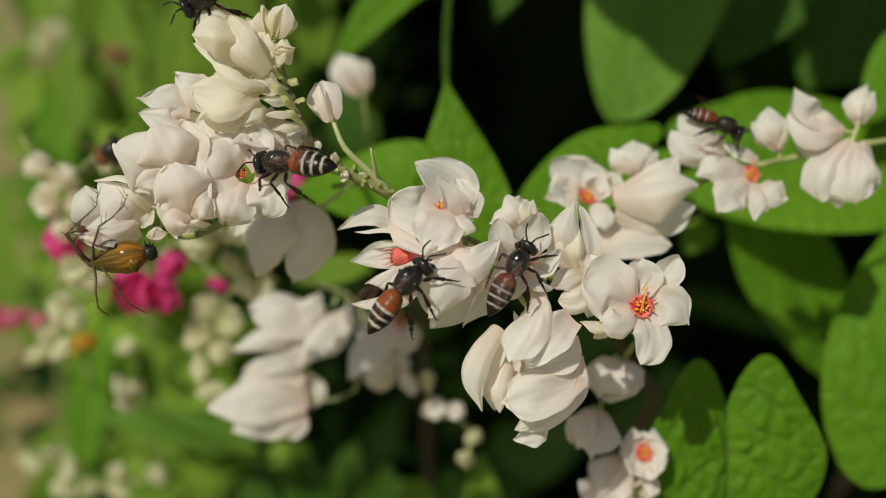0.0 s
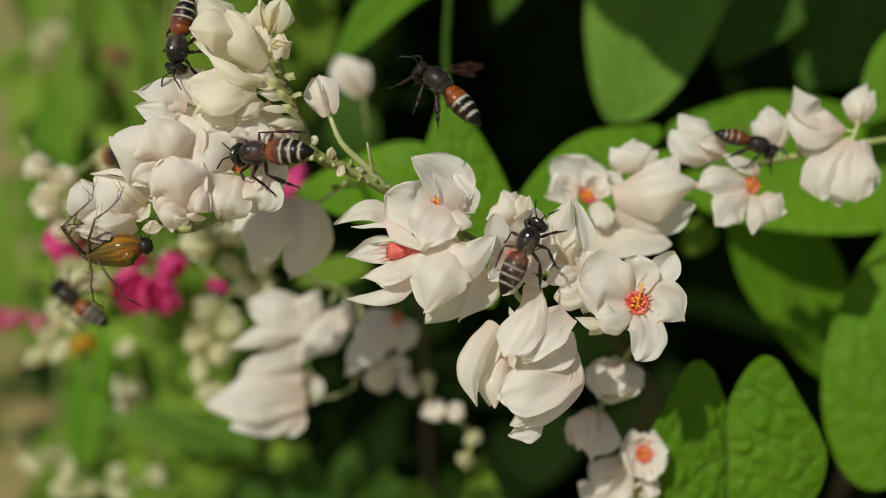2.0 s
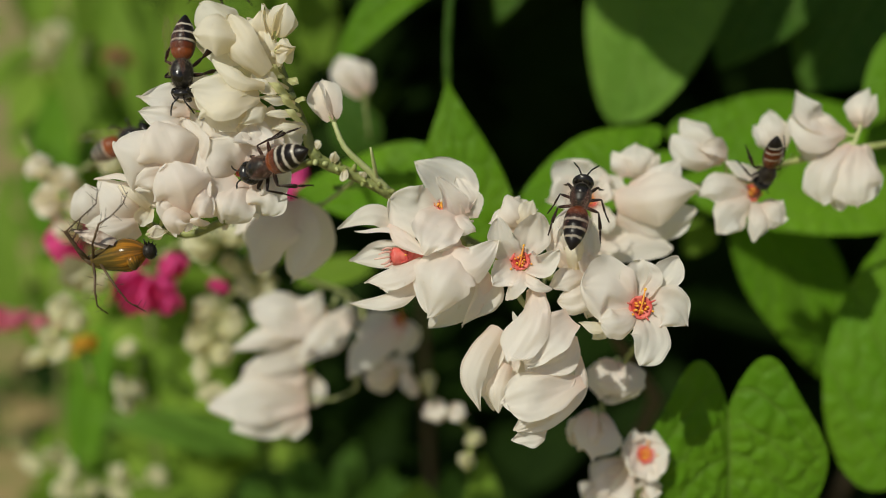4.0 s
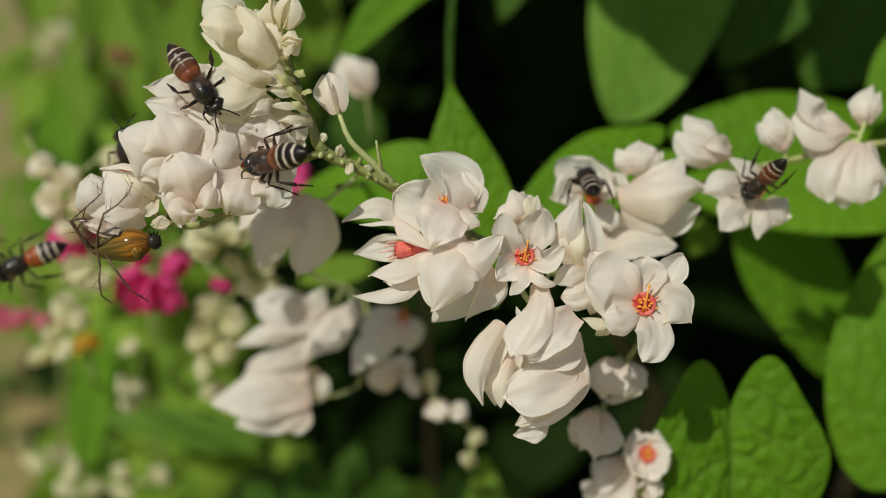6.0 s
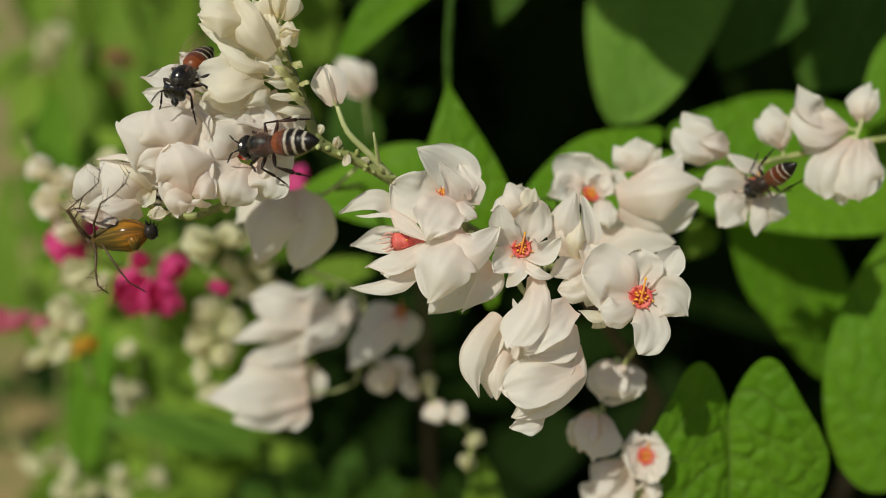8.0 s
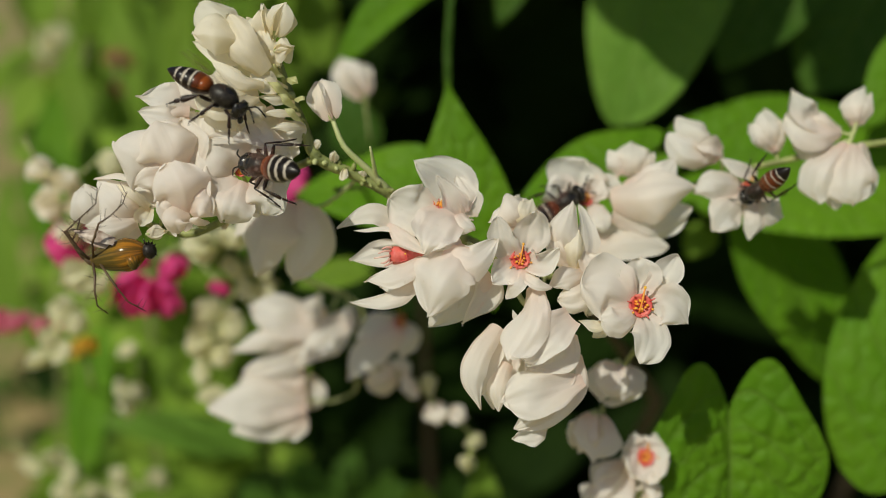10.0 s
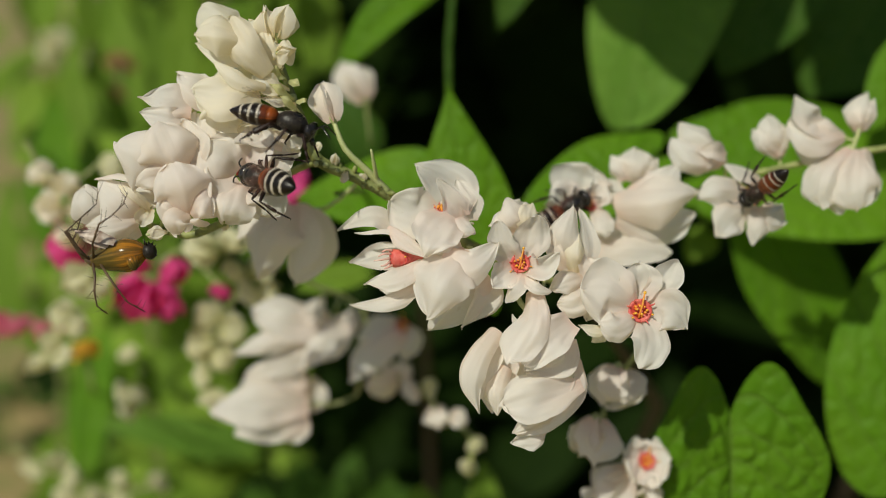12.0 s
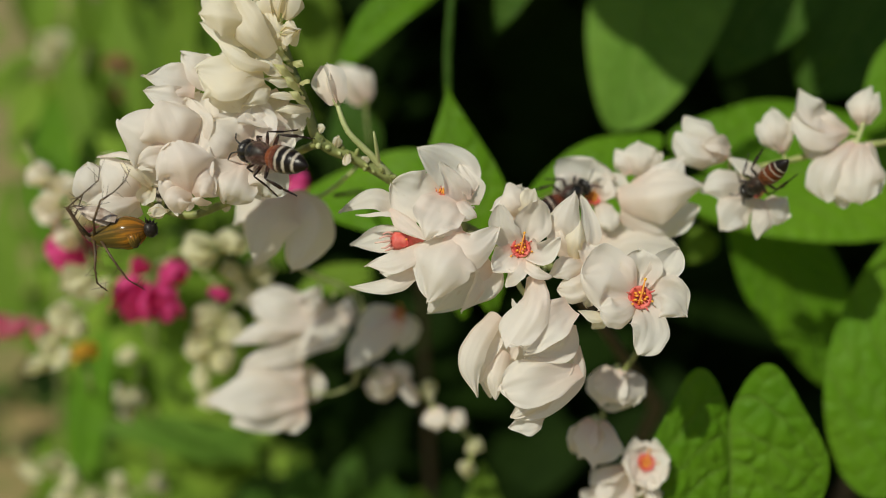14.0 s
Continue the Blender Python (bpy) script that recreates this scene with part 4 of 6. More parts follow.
    laid_petal(f, ((0.28, -0.23, 1.2), (2.79, -1.03, 2.4), (5.23, 0.84, 1)), (2.9, 3.55, 1.16), (0.2, 0.55, 1), -0.2)
    laid_petal(f, ((1.43, 1.11, -0.2), (0.26, 0.73, 0.8), (-0.67, -0.25, 1)), (2.01, 2.57, 1.51), (-0.1, 0.6, 1), -0.2)
    laid_petal(f, ((4.54, -2.37, -0.6), (1.88, -4.88, 0.2), (-1.27, -7.78, -0.4)), (2.85, 4.82, 1.78), (0.3, -0.2, 1), -0.15)
    laid_petal(f, ((4.68, -2.81, -1), (4.16, -4.7, -0.6), (1.96, -7.37, -1)), (2.39, 3.56, 1.31), (0.4, -0.2, 1), 0.1)
    f = laid_flower(s, (7.97, 2.1, -2.5), CREAM)
    laid_petal(f, ((8.05, 2.2, -2.2), (6.8, 3.63, -0.8), (6.2, 5.23, -2)), (1.57, 3.93, 2.66), (-0.1, 0.3, 1), -0.4, PETAL)
    laid_petal(f, ((8.19, 2.2, -2), (8.21, 3.45, -0.8), (8.63, 4.74, -2)), (1.21, 2.38, 1.21), (0.5, 0.2, 1), -0.3)
    laid_petal(f, ((7.65, 2.08, -2), (5.91, 3.08, -1), (4.48, 2.42, -1.4)), (1.45, 2.39, 0.72), (-0.2, 0.4, 1), -0.3, PETAL)
    laid_petal(f, ((8.31, 2.14, -3.2), (7.7, 3.79, -3), (7.7, 5.27, -3.4)), (1.47, 3.67, 2.46), (0, 0.2, 1), -0.3, PETAL)
    f = laid_flower(s, (7.43, -1.12, -0.6), PETAL, disc=((0, 0.1, 1), 0.95))
    laid_petal(f, ((6.87, -1.13, -0.4), (5.74, 0.54, 0.6), (5.03, 2.9, 1.8)), (2.01, 2.57, 1.61), (-0.3, 0.2, 1), 0.3)
    laid_petal(f, ((7.84, -0.46, -0.6), (8.52, 1.37, -0.2), (8.76, 3.64, 0.6)), (1.78, 3.66, 2.46), (0.1, 0.1, 1), 0.25)
    laid_petal(f, ((8.17, -1.43, -0.4), (9.43, -1.4, 0.8), (10.91, 0, 1.4)), (1.66, 2.45, 1.27), (0.2, 0.2, 1), 0.3)
    laid_petal(f, ((7.32, -2.09, -0.4), (6.84, -3.46, 1.2), (6.09, -4.89, 0.4)), (1.54, 1.86, 0.82), (-0.4, 0.3, 1), -0.2)
    laid_petal(f, ((7.76, -2.19, -0.4), (8.79, -3.21, 1.2), (10.38, -3.78, 0.4)), (1.54, 1.51, 0.82), (0.1, 0.8, 1), -0.3)
    laid_petal(f, ((6.88, -1.56, -0.4), (5.74, -2.44, 0.8), (4.68, -3.3, 1.2)), (1.9, 2.68, 1.74), (-0.2, 0, 1), 0.25)
    f = laid_flower(s, (13.21, -1.81, -3), BLUSH)
    laid_petal(f, ((12.03, -1.84, -2.5), (11.37, 1.25, -1), (12.64, 4.47, -1.6)), (1.58, 3.34, 1.56), (-0.3, 0.1, 1), -0.2)
    laid_petal(f, ((13.8, -1.8, -2.5), (14.07, 0.79, -1.8), (13.43, 4.38, -2.4)), (1.46, 2.17, 1.21), (0.4, 0.1, 1), 0.2)
    laid_petal(f, ((12.95, -2.09, -2), (12.67, -0.19, -0.8), (13.16, 1.85, -1.4)), (0.97, 1.9, 0.84), (0, 0.1, 1), -0.5, CREAM)
    laid_petal(f, ((11.87, -1.56, -2.2), (10.88, 0.05, -1.2), (10.1, 1.96, -1.8)), (0.97, 1.56, 0.96), (-0.4, 0.1, 1), 0.2)
    laid_petal(f, ((13.84, -2.4, -2), (11.86, -2.74, -0.4), (10.31, -3.65, -0.8)), (1.57, 2.61, 1.67), (-0.1, 0.3, 1), -0.3)
    laid_petal(f, ((14.9, -3.25, -2), (12.9, -4.67, -0.6), (10.91, -4.95, -1)), (2.17, 3.21, 1.91), (0, 0.1, 1), -0.25)
    laid_petal(f, ((15.23, -2.59, -2.4), (14.24, -1.24, -1.6), (13.9, -0.15, -2)), (1.82, 2.4, 1.33), (0.1, 0.3, 1), 0.2)
    laid_petal(f, ((15.12, -4.24, -2.2), (14.75, -5.44, -1.8), (14.22, -6.75, -2.4)), (2.06, 2.41, 1.21), (0.2, -0.1, 1), -0.2)
    f = laid_flower(s, (18.83, -5.5, -0.5), PETAL, disc=((0, 0.08, 1), 1.15))
    laid_petal(f, ((18.05, -5.19, -0.4), (15.63, -3.59, 0.8), (12.77, -3.43, 1.4)), (2.01, 6.07, 4.87), (-0.15, 0.15, 1), 0.12)
    laid_petal(f, ((18.73, -4.54, -0.6), (18.78, -2.8, -0.3), (18.82, -0.76, -0.2)), (1.78, 4.02, 2.84), (0, 0.15, 1), 0.2)
    laid_petal(f, ((19.64, -4.52, -0.8), (21.27, -2.64, -0.6), (22.74, -0.61, -1)), (1.79, 3.09, 2.03), (0.2, 0.2, 1), 0.2)
    laid_petal(f, ((19.82, -5.27, -0.6), (21.61, -5.52, 0), (23.47, -7.22, -0.4)), (2.14, 4.24, 2.25), (0.25, 0.1, 1), 0.15)
    laid_petal(f, ((19.1, -6.34, -0.2), (19.61, -8.26, 1), (18.51, -10.82, 1.4)), (1.77, 3.84, 2.9), (0.05, 0, 1), 0.15)
    laid_petal(f, ((18.2, -6.13, 0), (16.43, -6.82, 1.4), (14.56, -6.73, 1.8)), (1.65, 3.01, 2.19), (-0.1, 0.1, 1), -0.15)
    laid_petal(f, ((15.87, -7.19, -0.6), (14.37, -7.39, 0), (12.99, -6.88, 0.2)), (0.59, 1.3, 0.29), (0, 0.4, 1), 0.1, CREAM)
    laid_petal(f, ((16.03, -7.24, -1.4), (15.21, -7.99, -1), (14.53, -8.59, -1.4)), (0.84, 1.55, 0.72), (0.1, 0, 1), -0.2, CREAM)
    # the hanging one
    f = laid_flower(s, (9.57, -5.51, -3), PETAL)
    laid_petal(f, ((5.3, -7.43, -0.6), (3.44, -9.66, 1.2), (2.65, -12.37, 1.6), (3.69, -15.21, 0.8)), (1.78, 2.55, 2.43, 0.47), (-0.35, 0.15, 1), -0.3)
    laid_petal(f, ((5.59, -8.24, -1.4), (4.61, -10.36, -0.6), (3.82, -14.12, -0.4)), (1.56, 2.14, 1.18), (0.3, 0.1, 1), 0.2)
    laid_petal(f, ((8.83, -3.68, -0.6), (8.34, -6.58, 2.2), (6.13, -10.28, 3.6)), (1.54, 3.21, 4.73), (-0.25, 0.2, 1), -0.2)
    laid_petal(f, ((9.3, -4.05, -0.8), (9.1, -7.39, 1.6), (7.47, -10.52, 3)), (1.19, 2.89, 2.84), (0.15, 0.15, 1), -0.15)
    laid_petal(f, ((12.22, -6.44, 0.6), (9.93, -7.95, 2.2), (7.77, -10.97, 2.6)), (2.11, 3.78, 1.71), (0.15, 0.4, 1), 0.15)
    laid_petal(f, ((7.72, -7.58, -0.5), (7.07, -6.76, 0), (6.67, -5.85, 0)), (0.83, 0.71, 0.18), (-0.3, 0.2, 1), 0.1)
    laid_petal(f, ((12.5, -8.16, -1), (11.89, -10.49, 0.6), (8.2, -11.27, 1)), (1.07, 2.34, 0.81), (0.35, -0.1, 1), 0.25)
    laid_petal(f, ((11.04, -9.69, -0.8), (10.38, -10.76, 0.4), (7.96, -11.51, 0.8)), (1.79, 2.46, 1.4), (0.2, -0.2, 1), 0.1)
    laid_petal(f, ((5.96, -10.94, -1.2), (5.08, -13.09, -0.2), (5.38, -15.73, -0.6)), (1.79, 2.48, 0.95), (-0.2, 0.2, 1), -0.3)
    laid_petal(f, ((13.54, -12.61, -0.8), (9.23, -13.42, 1.6), (5.52, -14.37, 1.8)), (1.19, 4.39, 4.84), (-0.1, 0.3, 1), 0.12)
    laid_petal(f, ((13.1, -14.58, -1.2), (9.92, -15.15, 0.6), (6.8, -17.16, 0.2)), (0.84, 2.57, 1.41), (0.05, -0.2, 1), -0.1)
    laid_petal(f, ((13.32, -10.29, -1.8), (13.09, -13.4, -0.6), (10.15, -16.13, 0.2), (7.23, -17.49, -0.4)), (0.6, 1.9, 1.65, 0.59), (0.4, -0.1, 1), 0.2)
    laid_petal(f, ((10.02, -16.75, -1.4), (8.66, -17.82, -0.6), (6.76, -18.32, -1)), (1.32, 2.38, 0.95), (0.1, -0.2, 1), -0.15)
    laid_petal(f, ((6.82, -8.85, -2.4), (5.51, -12.16, -2.2), (5.16, -15.72, -2.4)), (2.43, 4, 2.06), (-0.1, 0.1, 1), -0.15)
    laid_petal(f, ((9.68, -7.76, -3.5), (9.59, -12.75, -3.2), (9.29, -17.62, -3)), (3.07, 7.97, 4.28), (0, 0, 1), -0.15)
    stem(s, [(8.29, -5.71, -2), (7.53, -4.44, -4), (7.45, -2.27, -7)], [0.3, 0.3, 0.3], 6, PALE_STEM)
    return s


spray = make_spray()


def make_side_spray():
    s = thing("flower_spray", "white vine flowers and pointed buds strung along a thin green stem", "flowers")
    stem(s, [(17.72, 1.35, -16), (23.74, 5.25, -17), (29.27, 7.64, -16), (33.77, 9.05, -16), (38.5, 10.1, -15), (43.75, 11.25, -14), (51.3, 12.32, -14)], [0.35, 0.35, 0.35, 0.35, 0.35, 0.4, 0.4], 7, STEM)
    stem(s, [(45.01, 11.25, -14), (45.77, 12.64, -14), (46.27, 14.21, -14)], [0.3, 0.25, 0.2], 5, PALE_STEM)
    f = laid_flower(s, (15.87, 5.67, -13), PETAL, disc=((0.15, 0.4, 1), 1.0))
    laid_petal(f, ((15.65, 6.33, -13.5), (15.41, 8.22, -13.6), (15.91, 10.24, -13.2)), (3.16, 6.62, 5.02), (-0.05, 0.25, 1), 0.3)
    laid_petal(f, ((14.94, 5.98, -13), (13.24, 6.25, -12.4), (11.33, 5.91, -12)), (2.58, 4.27, 2.83), (-0.3, 0.1, 1), 0.3)
    laid_petal(f, ((16.24, 5.96, -12.6), (16.92, 6.74, -11.6), (17.62, 7.71, -11.4)), (1.57, 2.82, 1.69), (0.2, 0.2, 1), 0.3)
    laid_petal(f, ((16.65, 5.23, -12.8), (17.25, 3.67, -11.4), (17.54, 1.95, -11)), (1.43, 2.53, 1.82), (0.1, 0, 1), -0.15)
    laid_petal(f, ((17.08, 6.67, -13.8), (18.48, 7.41, -13.6), (19.29, 8.53, -13.6)), (2.16, 3.17, 1.87), (0.3, 0.2, 1), 0.2)
    f = laid_flower(s, (19.19, 5.74, -14), PETAL)
    laid_petal(f, ((18.67, 5.94, -12.4), (22.58, 6.62, -10), (27.4, 6.91, -10.6)), (2.84, 6.37, 1.81), (0.05, 0.4, 1), -0.3)
    laid_petal(f, ((20.32, 6.53, -12), (23.34, 7.94, -10.6), (25.56, 9.79, -11.4)), (2.83, 3.9, 2.39), (0.15, 0.5, 1), -0.25)
    laid_petal(f, ((18.98, 4.12, -13), (23.27, 3.21, -12), (27.69, 4.59, -12.4)), (2.15, 4.53, 3.13), (0.05, -0.3, 1), -0.25)
    laid_petal(f, ((16.5, 0.39, -13), (20.35, 0.5, -11.6), (25.11, 0.5, -12)), (1.86, 3.95, 2.12), (0, 0.5, 1), -0.2)
    laid_petal(f, ((16.99, 1.65, -14), (20.62, 2.27, -13.4), (23.17, 2.4, -13.6)), (2.17, 3.59, 2.16), (0, 0.2, 1), 0.1)
    f = laid_flower(s, (21.49, 8.35, -15), PETAL)
    laid_petal(f, ((21.4, 8.38, -14.6), (21.42, 10.29, -13.6), (21.48, 12.4, -14.4)), (3.2, 5.33, 3.34), (0, 0.3, 1), -0.3)
    laid_petal(f, ((22.11, 8.36, -14.4), (23.1, 9.81, -13.8), (23.88, 11.01, -14.4)), (1.89, 2.6, 1.31), (0.4, 0.2, 1), -0.2)
    laid_petal(f, ((20.53, 8.61, -14.4), (19.5, 9.96, -14), (18.7, 11.26, -14.4)), (1.6, 2.31, 1.02), (-0.4, 0.2, 1), -0.2)
    f = laid_flower(s, (31.32, 10.72, -14), PETAL)
    laid_petal(f, ((31.18, 10.79, -13.6), (28.38, 12.35, -12.2), (25.83, 14.67, -12.8)), (1.3, 3.83, 2.28), (-0.05, 0.4, 1), -0.3)
    laid_petal(f, ((30.87, 10.52, -13.4), (27.21, 10.97, -12), (24.91, 12.9, -12.6)), (1.58, 3.82, 2.42), (-0.2, 0.1, 1), -0.3)
    laid_petal(f, ((31.18, 10.67, -13.6), (28.62, 10.18, -12.6), (26.88, 9.35, -13)), (1.15, 2.42, 1.29), (0, -0.2, 1), -0.3)
    laid_petal(f, ((31.17, 10.87, -13.2), (29.6, 11.31, -11.8), (27.58, 11.41, -11.6)), (1, 2.12, 0.99), (0.3, 0.2, 1), 0.2, BLUSH)
    f = laid_flower(s, (37.87, 11.09, -15), PETAL)
    laid_petal(f, ((37.71, 11.17, -14.6), (36.49, 13.15, -13.4), (35.97, 15.75, -14)), (1.16, 3.45, 2.46), (-0.1, 0.3, 1), -0.3)
    laid_petal(f, ((37.5, 11.27, -14.4), (35.56, 12.8, -13.6), (34.27, 14.11, -14)), (1.02, 2.59, 1.3), (-0.3, 0.1, 1), -0.3)
    laid_petal(f, ((37.76, 11.15, -14.4), (37.89, 12.83, -13.8), (37.85, 14.74, -14)), (1.02, 2.16, 1.3), (0.4, 0.1, 1), -0.2)
    f = laid_flower(s, (44.87, 13.31, -14.5), BLUSH)
    laid_petal(f, ((44.51, 13.24, -14), (40.67, 13.25, -12.4), (37.99, 15.17, -12.8)), (1.16, 4.55, 3.14), (0, 0.45, 1), -0.3)
    laid_petal(f, ((42.57, 13.43, -13.6), (39.64, 14.95, -12.6), (38.69, 17.51, -13)), (1.87, 3.56, 1.43), (0.1, 0.3, 1), 0.2)
    laid_petal(f, ((44.32, 12.99, -14), (41.27, 11.69, -12.8), (38.57, 12.22, -13)), (1.01, 3.14, 2), (0, -0.15, 1), -0.3)
    laid_petal(f, ((44.63, 13.49, -14), (42.48, 14.65, -13.4), (41.16, 15.72, -13.8)), (0.87, 1.87, 0.87), (0.2, 0.5, 1), -0.2)
    f = laid_flower(s, (45.39, 12.11, -14), PETAL)
    laid_petal(f, ((44.85, 11.9, -13.4), (41.41, 8.6, -11.6), (41.34, 5.19, -12)), (1.29, 4.09, 3.4), (-0.3, 0.2, 1), -0.3)
    laid_petal(f, ((45.75, 11.75, -13.2), (44.42, 7.93, -11), (44.74, 4.91, -11.4)), (1.15, 5.04, 5.49), (0, 0.25, 1), -0.15)
    laid_petal(f, ((46.72, 11.9, -13.4), (46.86, 8.41, -12.2), (47.03, 5.61, -12.8)), (1.01, 3.12, 2.14), (0.4, 0.1, 1), -0.2)
    laid_petal(f, ((44.85, 11.7, -13.8), (43.47, 7.83, -12.6), (43.53, 4.38, -13)), (1.3, 3.56, 1.86), (-0.1, 0, 1), -0.2)
    f = laid_flower(s, (46.76, 13.89, -15), PETAL)
    laid_petal(f, ((46.59, 13.93, -14.4), (46.35, 15.9, -13.4), (47.25, 18.37, -14.2)), (1.31, 3.31, 1.74), (0, 0.2, 1), -0.4)
    laid_petal(f, ((46.11, 14.02, -14.2), (45.7, 15.56, -13.6), (46.37, 17.68, -14.2)), (1.01, 1.87, 0.87), (-0.5, 0.1, 1), -0.3)
    laid_petal(f, ((46.99, 14.02, -14.2), (47.57, 15.68, -13.6), (48, 17.68, -14.2)), (1.01, 2.02, 0.87), (0.5, 0.1, 1), -0.3)
    nod = laid_flower(s, (33.71, 8.15, -13), BLUSH, disc=((0, 0.05, 1), 1.0), label="open flower bowed under a bee")
    laid_petal(nod, ((-0.39, 0.31, 0.35), (-3.75, 0.6, 1.52), (-6.38, -0.2, 1.46)), (1.8, 3.84, 0.96), (-0.1, 0.3, 1), -0.15, own=True)
    laid_petal(nod, ((1.05, 1.51, -0.06), (-0.97, 2.37, 0.6), (-3.12, 3.51, 0.19)), (1.25, 1.79, 0.69), (0, 0.5, 1), 0.15, own=True)
    laid_petal(nod, ((-0.46, -0.58, 0.71), (-2.67, -2.12, 2.4), (-4.18, -4.19, 2.57)), (1.8, 4.09, 2.87), (-0.15, 0.1, 1), -0.15, own=True)
    laid_petal(nod, ((0.59, -1.07, 0.8), (0.25, -3.07, 2.57), (-0.33, -5.17, 2.54)), (1.52, 2.73, 0.96), (0.1, 0, 1), -0.2, own=True)
    laid_petal(nod, ((1.21, -0.89, 0.77), (2.11, -1.92, 1.96), (3.62, -2.57, 1.67)), (1.66, 3.56, 2.06), (0.2, 0.1, 1), -0.15, own=True)
    return s, nod


side_spray, nodding = make_side_spray()


def make_low_spray():
    s = thing("flower_spray", "white vine flowers hanging in the half shade behind", "flowers")
    stem(s, [(-9.13, 8.50, -15), (-13.80, 5.08, -18), (-18.23, 4.26, -20), (-19.76, -3.24, -34), (-11.6, -8.2, -41), (-12.67, -20.4, -42)], [0.22, 0.22, 0.25, 0.3, 0.3, 0.25], 6, PALE_STEM)
    f = laid_flower(s, (-17.48, 4.64, -16), PETAL)
    laid_petal(f, ((-17.79, 5.25, -16), (-19.47, 2.07, -13), (-20.42, -3.08, -13)), (3.99, 7.38, 5.08), (-0.35, 0.15, 1), -0.3)
    laid_petal(f, ((-17.06, 5.25, -16), (-14.30, 1.51, -14), (-16.51, -3.67, -13)), (3.63, 6.05, 3.63), (0.55, 0.05, 1), -0.25)
    laid_petal(f, ((-17.98, 5.63, -17), (-21.23, 4.57, -15), (-23.52, 1.55, -15)), (3.02, 4.84, 2.66), (-0.2, 0.5, 1), -0.2)
    f = laid_flower(s, (-16.61, -9.44, -38), PETAL)
    laid_petal(f, ((-16.08, -9.61, -37), (-21.03, -9.02, -35), (-26.26, -7.95, -35)), (3.37, 6.47, 4.07), (0, 0.4, 1), -0.15)
    laid_petal(f, ((-19.82, -11.1, -36), (-23.89, -12, -34), (-28.61, -13.84, -34)), (2.73, 3.28, 0.9), (-0.1, 0.2, 1), -0.15)
    laid_petal(f, ((-20.21, -10.09, -36), (-18.11, -7.94, -35), (-16.57, -5.83, -36)), (2.58, 3.31, 1.06), (0.2, 0.4, 1), -0.15)
    laid_petal(f, ((-17.64, -12.89, -37), (-22.14, -15.28, -36), (-27.41, -16.84, -36)), (3.37, 4.1, 1.67), (0, 0.1, 1), -0.15)
    f = laid_flower(s, (-12.91, -9.05, -38), PETAL)
    laid_petal(f, ((-12.8, -8.98, -37), (-15.8, -11.78, -35), (-19.62, -15.65, -34)), (2.6, 4.97, 2.24), (-0.1, 0.2, 1), -0.15)
    laid_petal(f, ((-14.12, -11.33, -37), (-13, -9.31, -36), (-12.64, -7.42, -37)), (2.3, 2.58, 1.23), (0.1, 0.4, 1), -0.15)
    f = laid_flower(s, (-6.13, -10.62, -38), PETAL, disc=((0.6, 0.5, 0.6), 1.2))
    laid_petal(f, ((-5.92, -10.7, -37), (-9.96, -13.62, -35), (-12.77, -17.32, -34)), (3.06, 4.97, 2.54), (-0.2, 0.2, 1), -0.15)
    laid_petal(f, ((-5.81, -10.3, -38), (-4.98, -12.1, -37), (-5.76, -15.23, -37)), (2.63, 3.98, 2.14), (0.3, 0.1, 1), -0.15)
    laid_petal(f, ((-6.36, -9.99, -38), (-9.44, -10.54, -37), (-12.17, -12.11, -37)), (2.32, 3.68, 1.84), (0, 0.4, 1), -0.15)
    f = laid_flower(s, (-19.12, -21.03, -39), PETAL)
    laid_petal(f, ((-18.96, -20.71, -38), (-25.01, -20.08, -35), (-31.77, -21.62, -35)), (3.86, 7.53, 4.22), (-0.05, 0.45, 1), -0.15)
    laid_petal(f, ((-18.96, -23.23, -38), (-23.68, -23.8, -36), (-29.1, -24.89, -36)), (3.86, 4.4, 2.73), (0, 0.1, 1), -0.15)
    laid_petal(f, ((-19.36, -18.11, -38), (-23.5, -17.43, -37), (-28.19, -17.75, -37)), (3.09, 3.83, 1.84), (0, 0.5, 1), -0.15)
    laid_petal(f, ((-20.54, -23.23, -38), (-20.6, -24.46, -37), (-21.92, -26.17, -37)), (3.09, 3.83, 2.3), (0.2, 0, 1), -0.15)
    laid_petal(f, ((-19.8, -18.3, -41), (-18.1, -20.3, -40), (-18.7, -22.6, -40)), (2.4, 3.1, 1.7), (0.2, 0.1, 1), -0.15)
    return s


low_spray = make_low_spray()


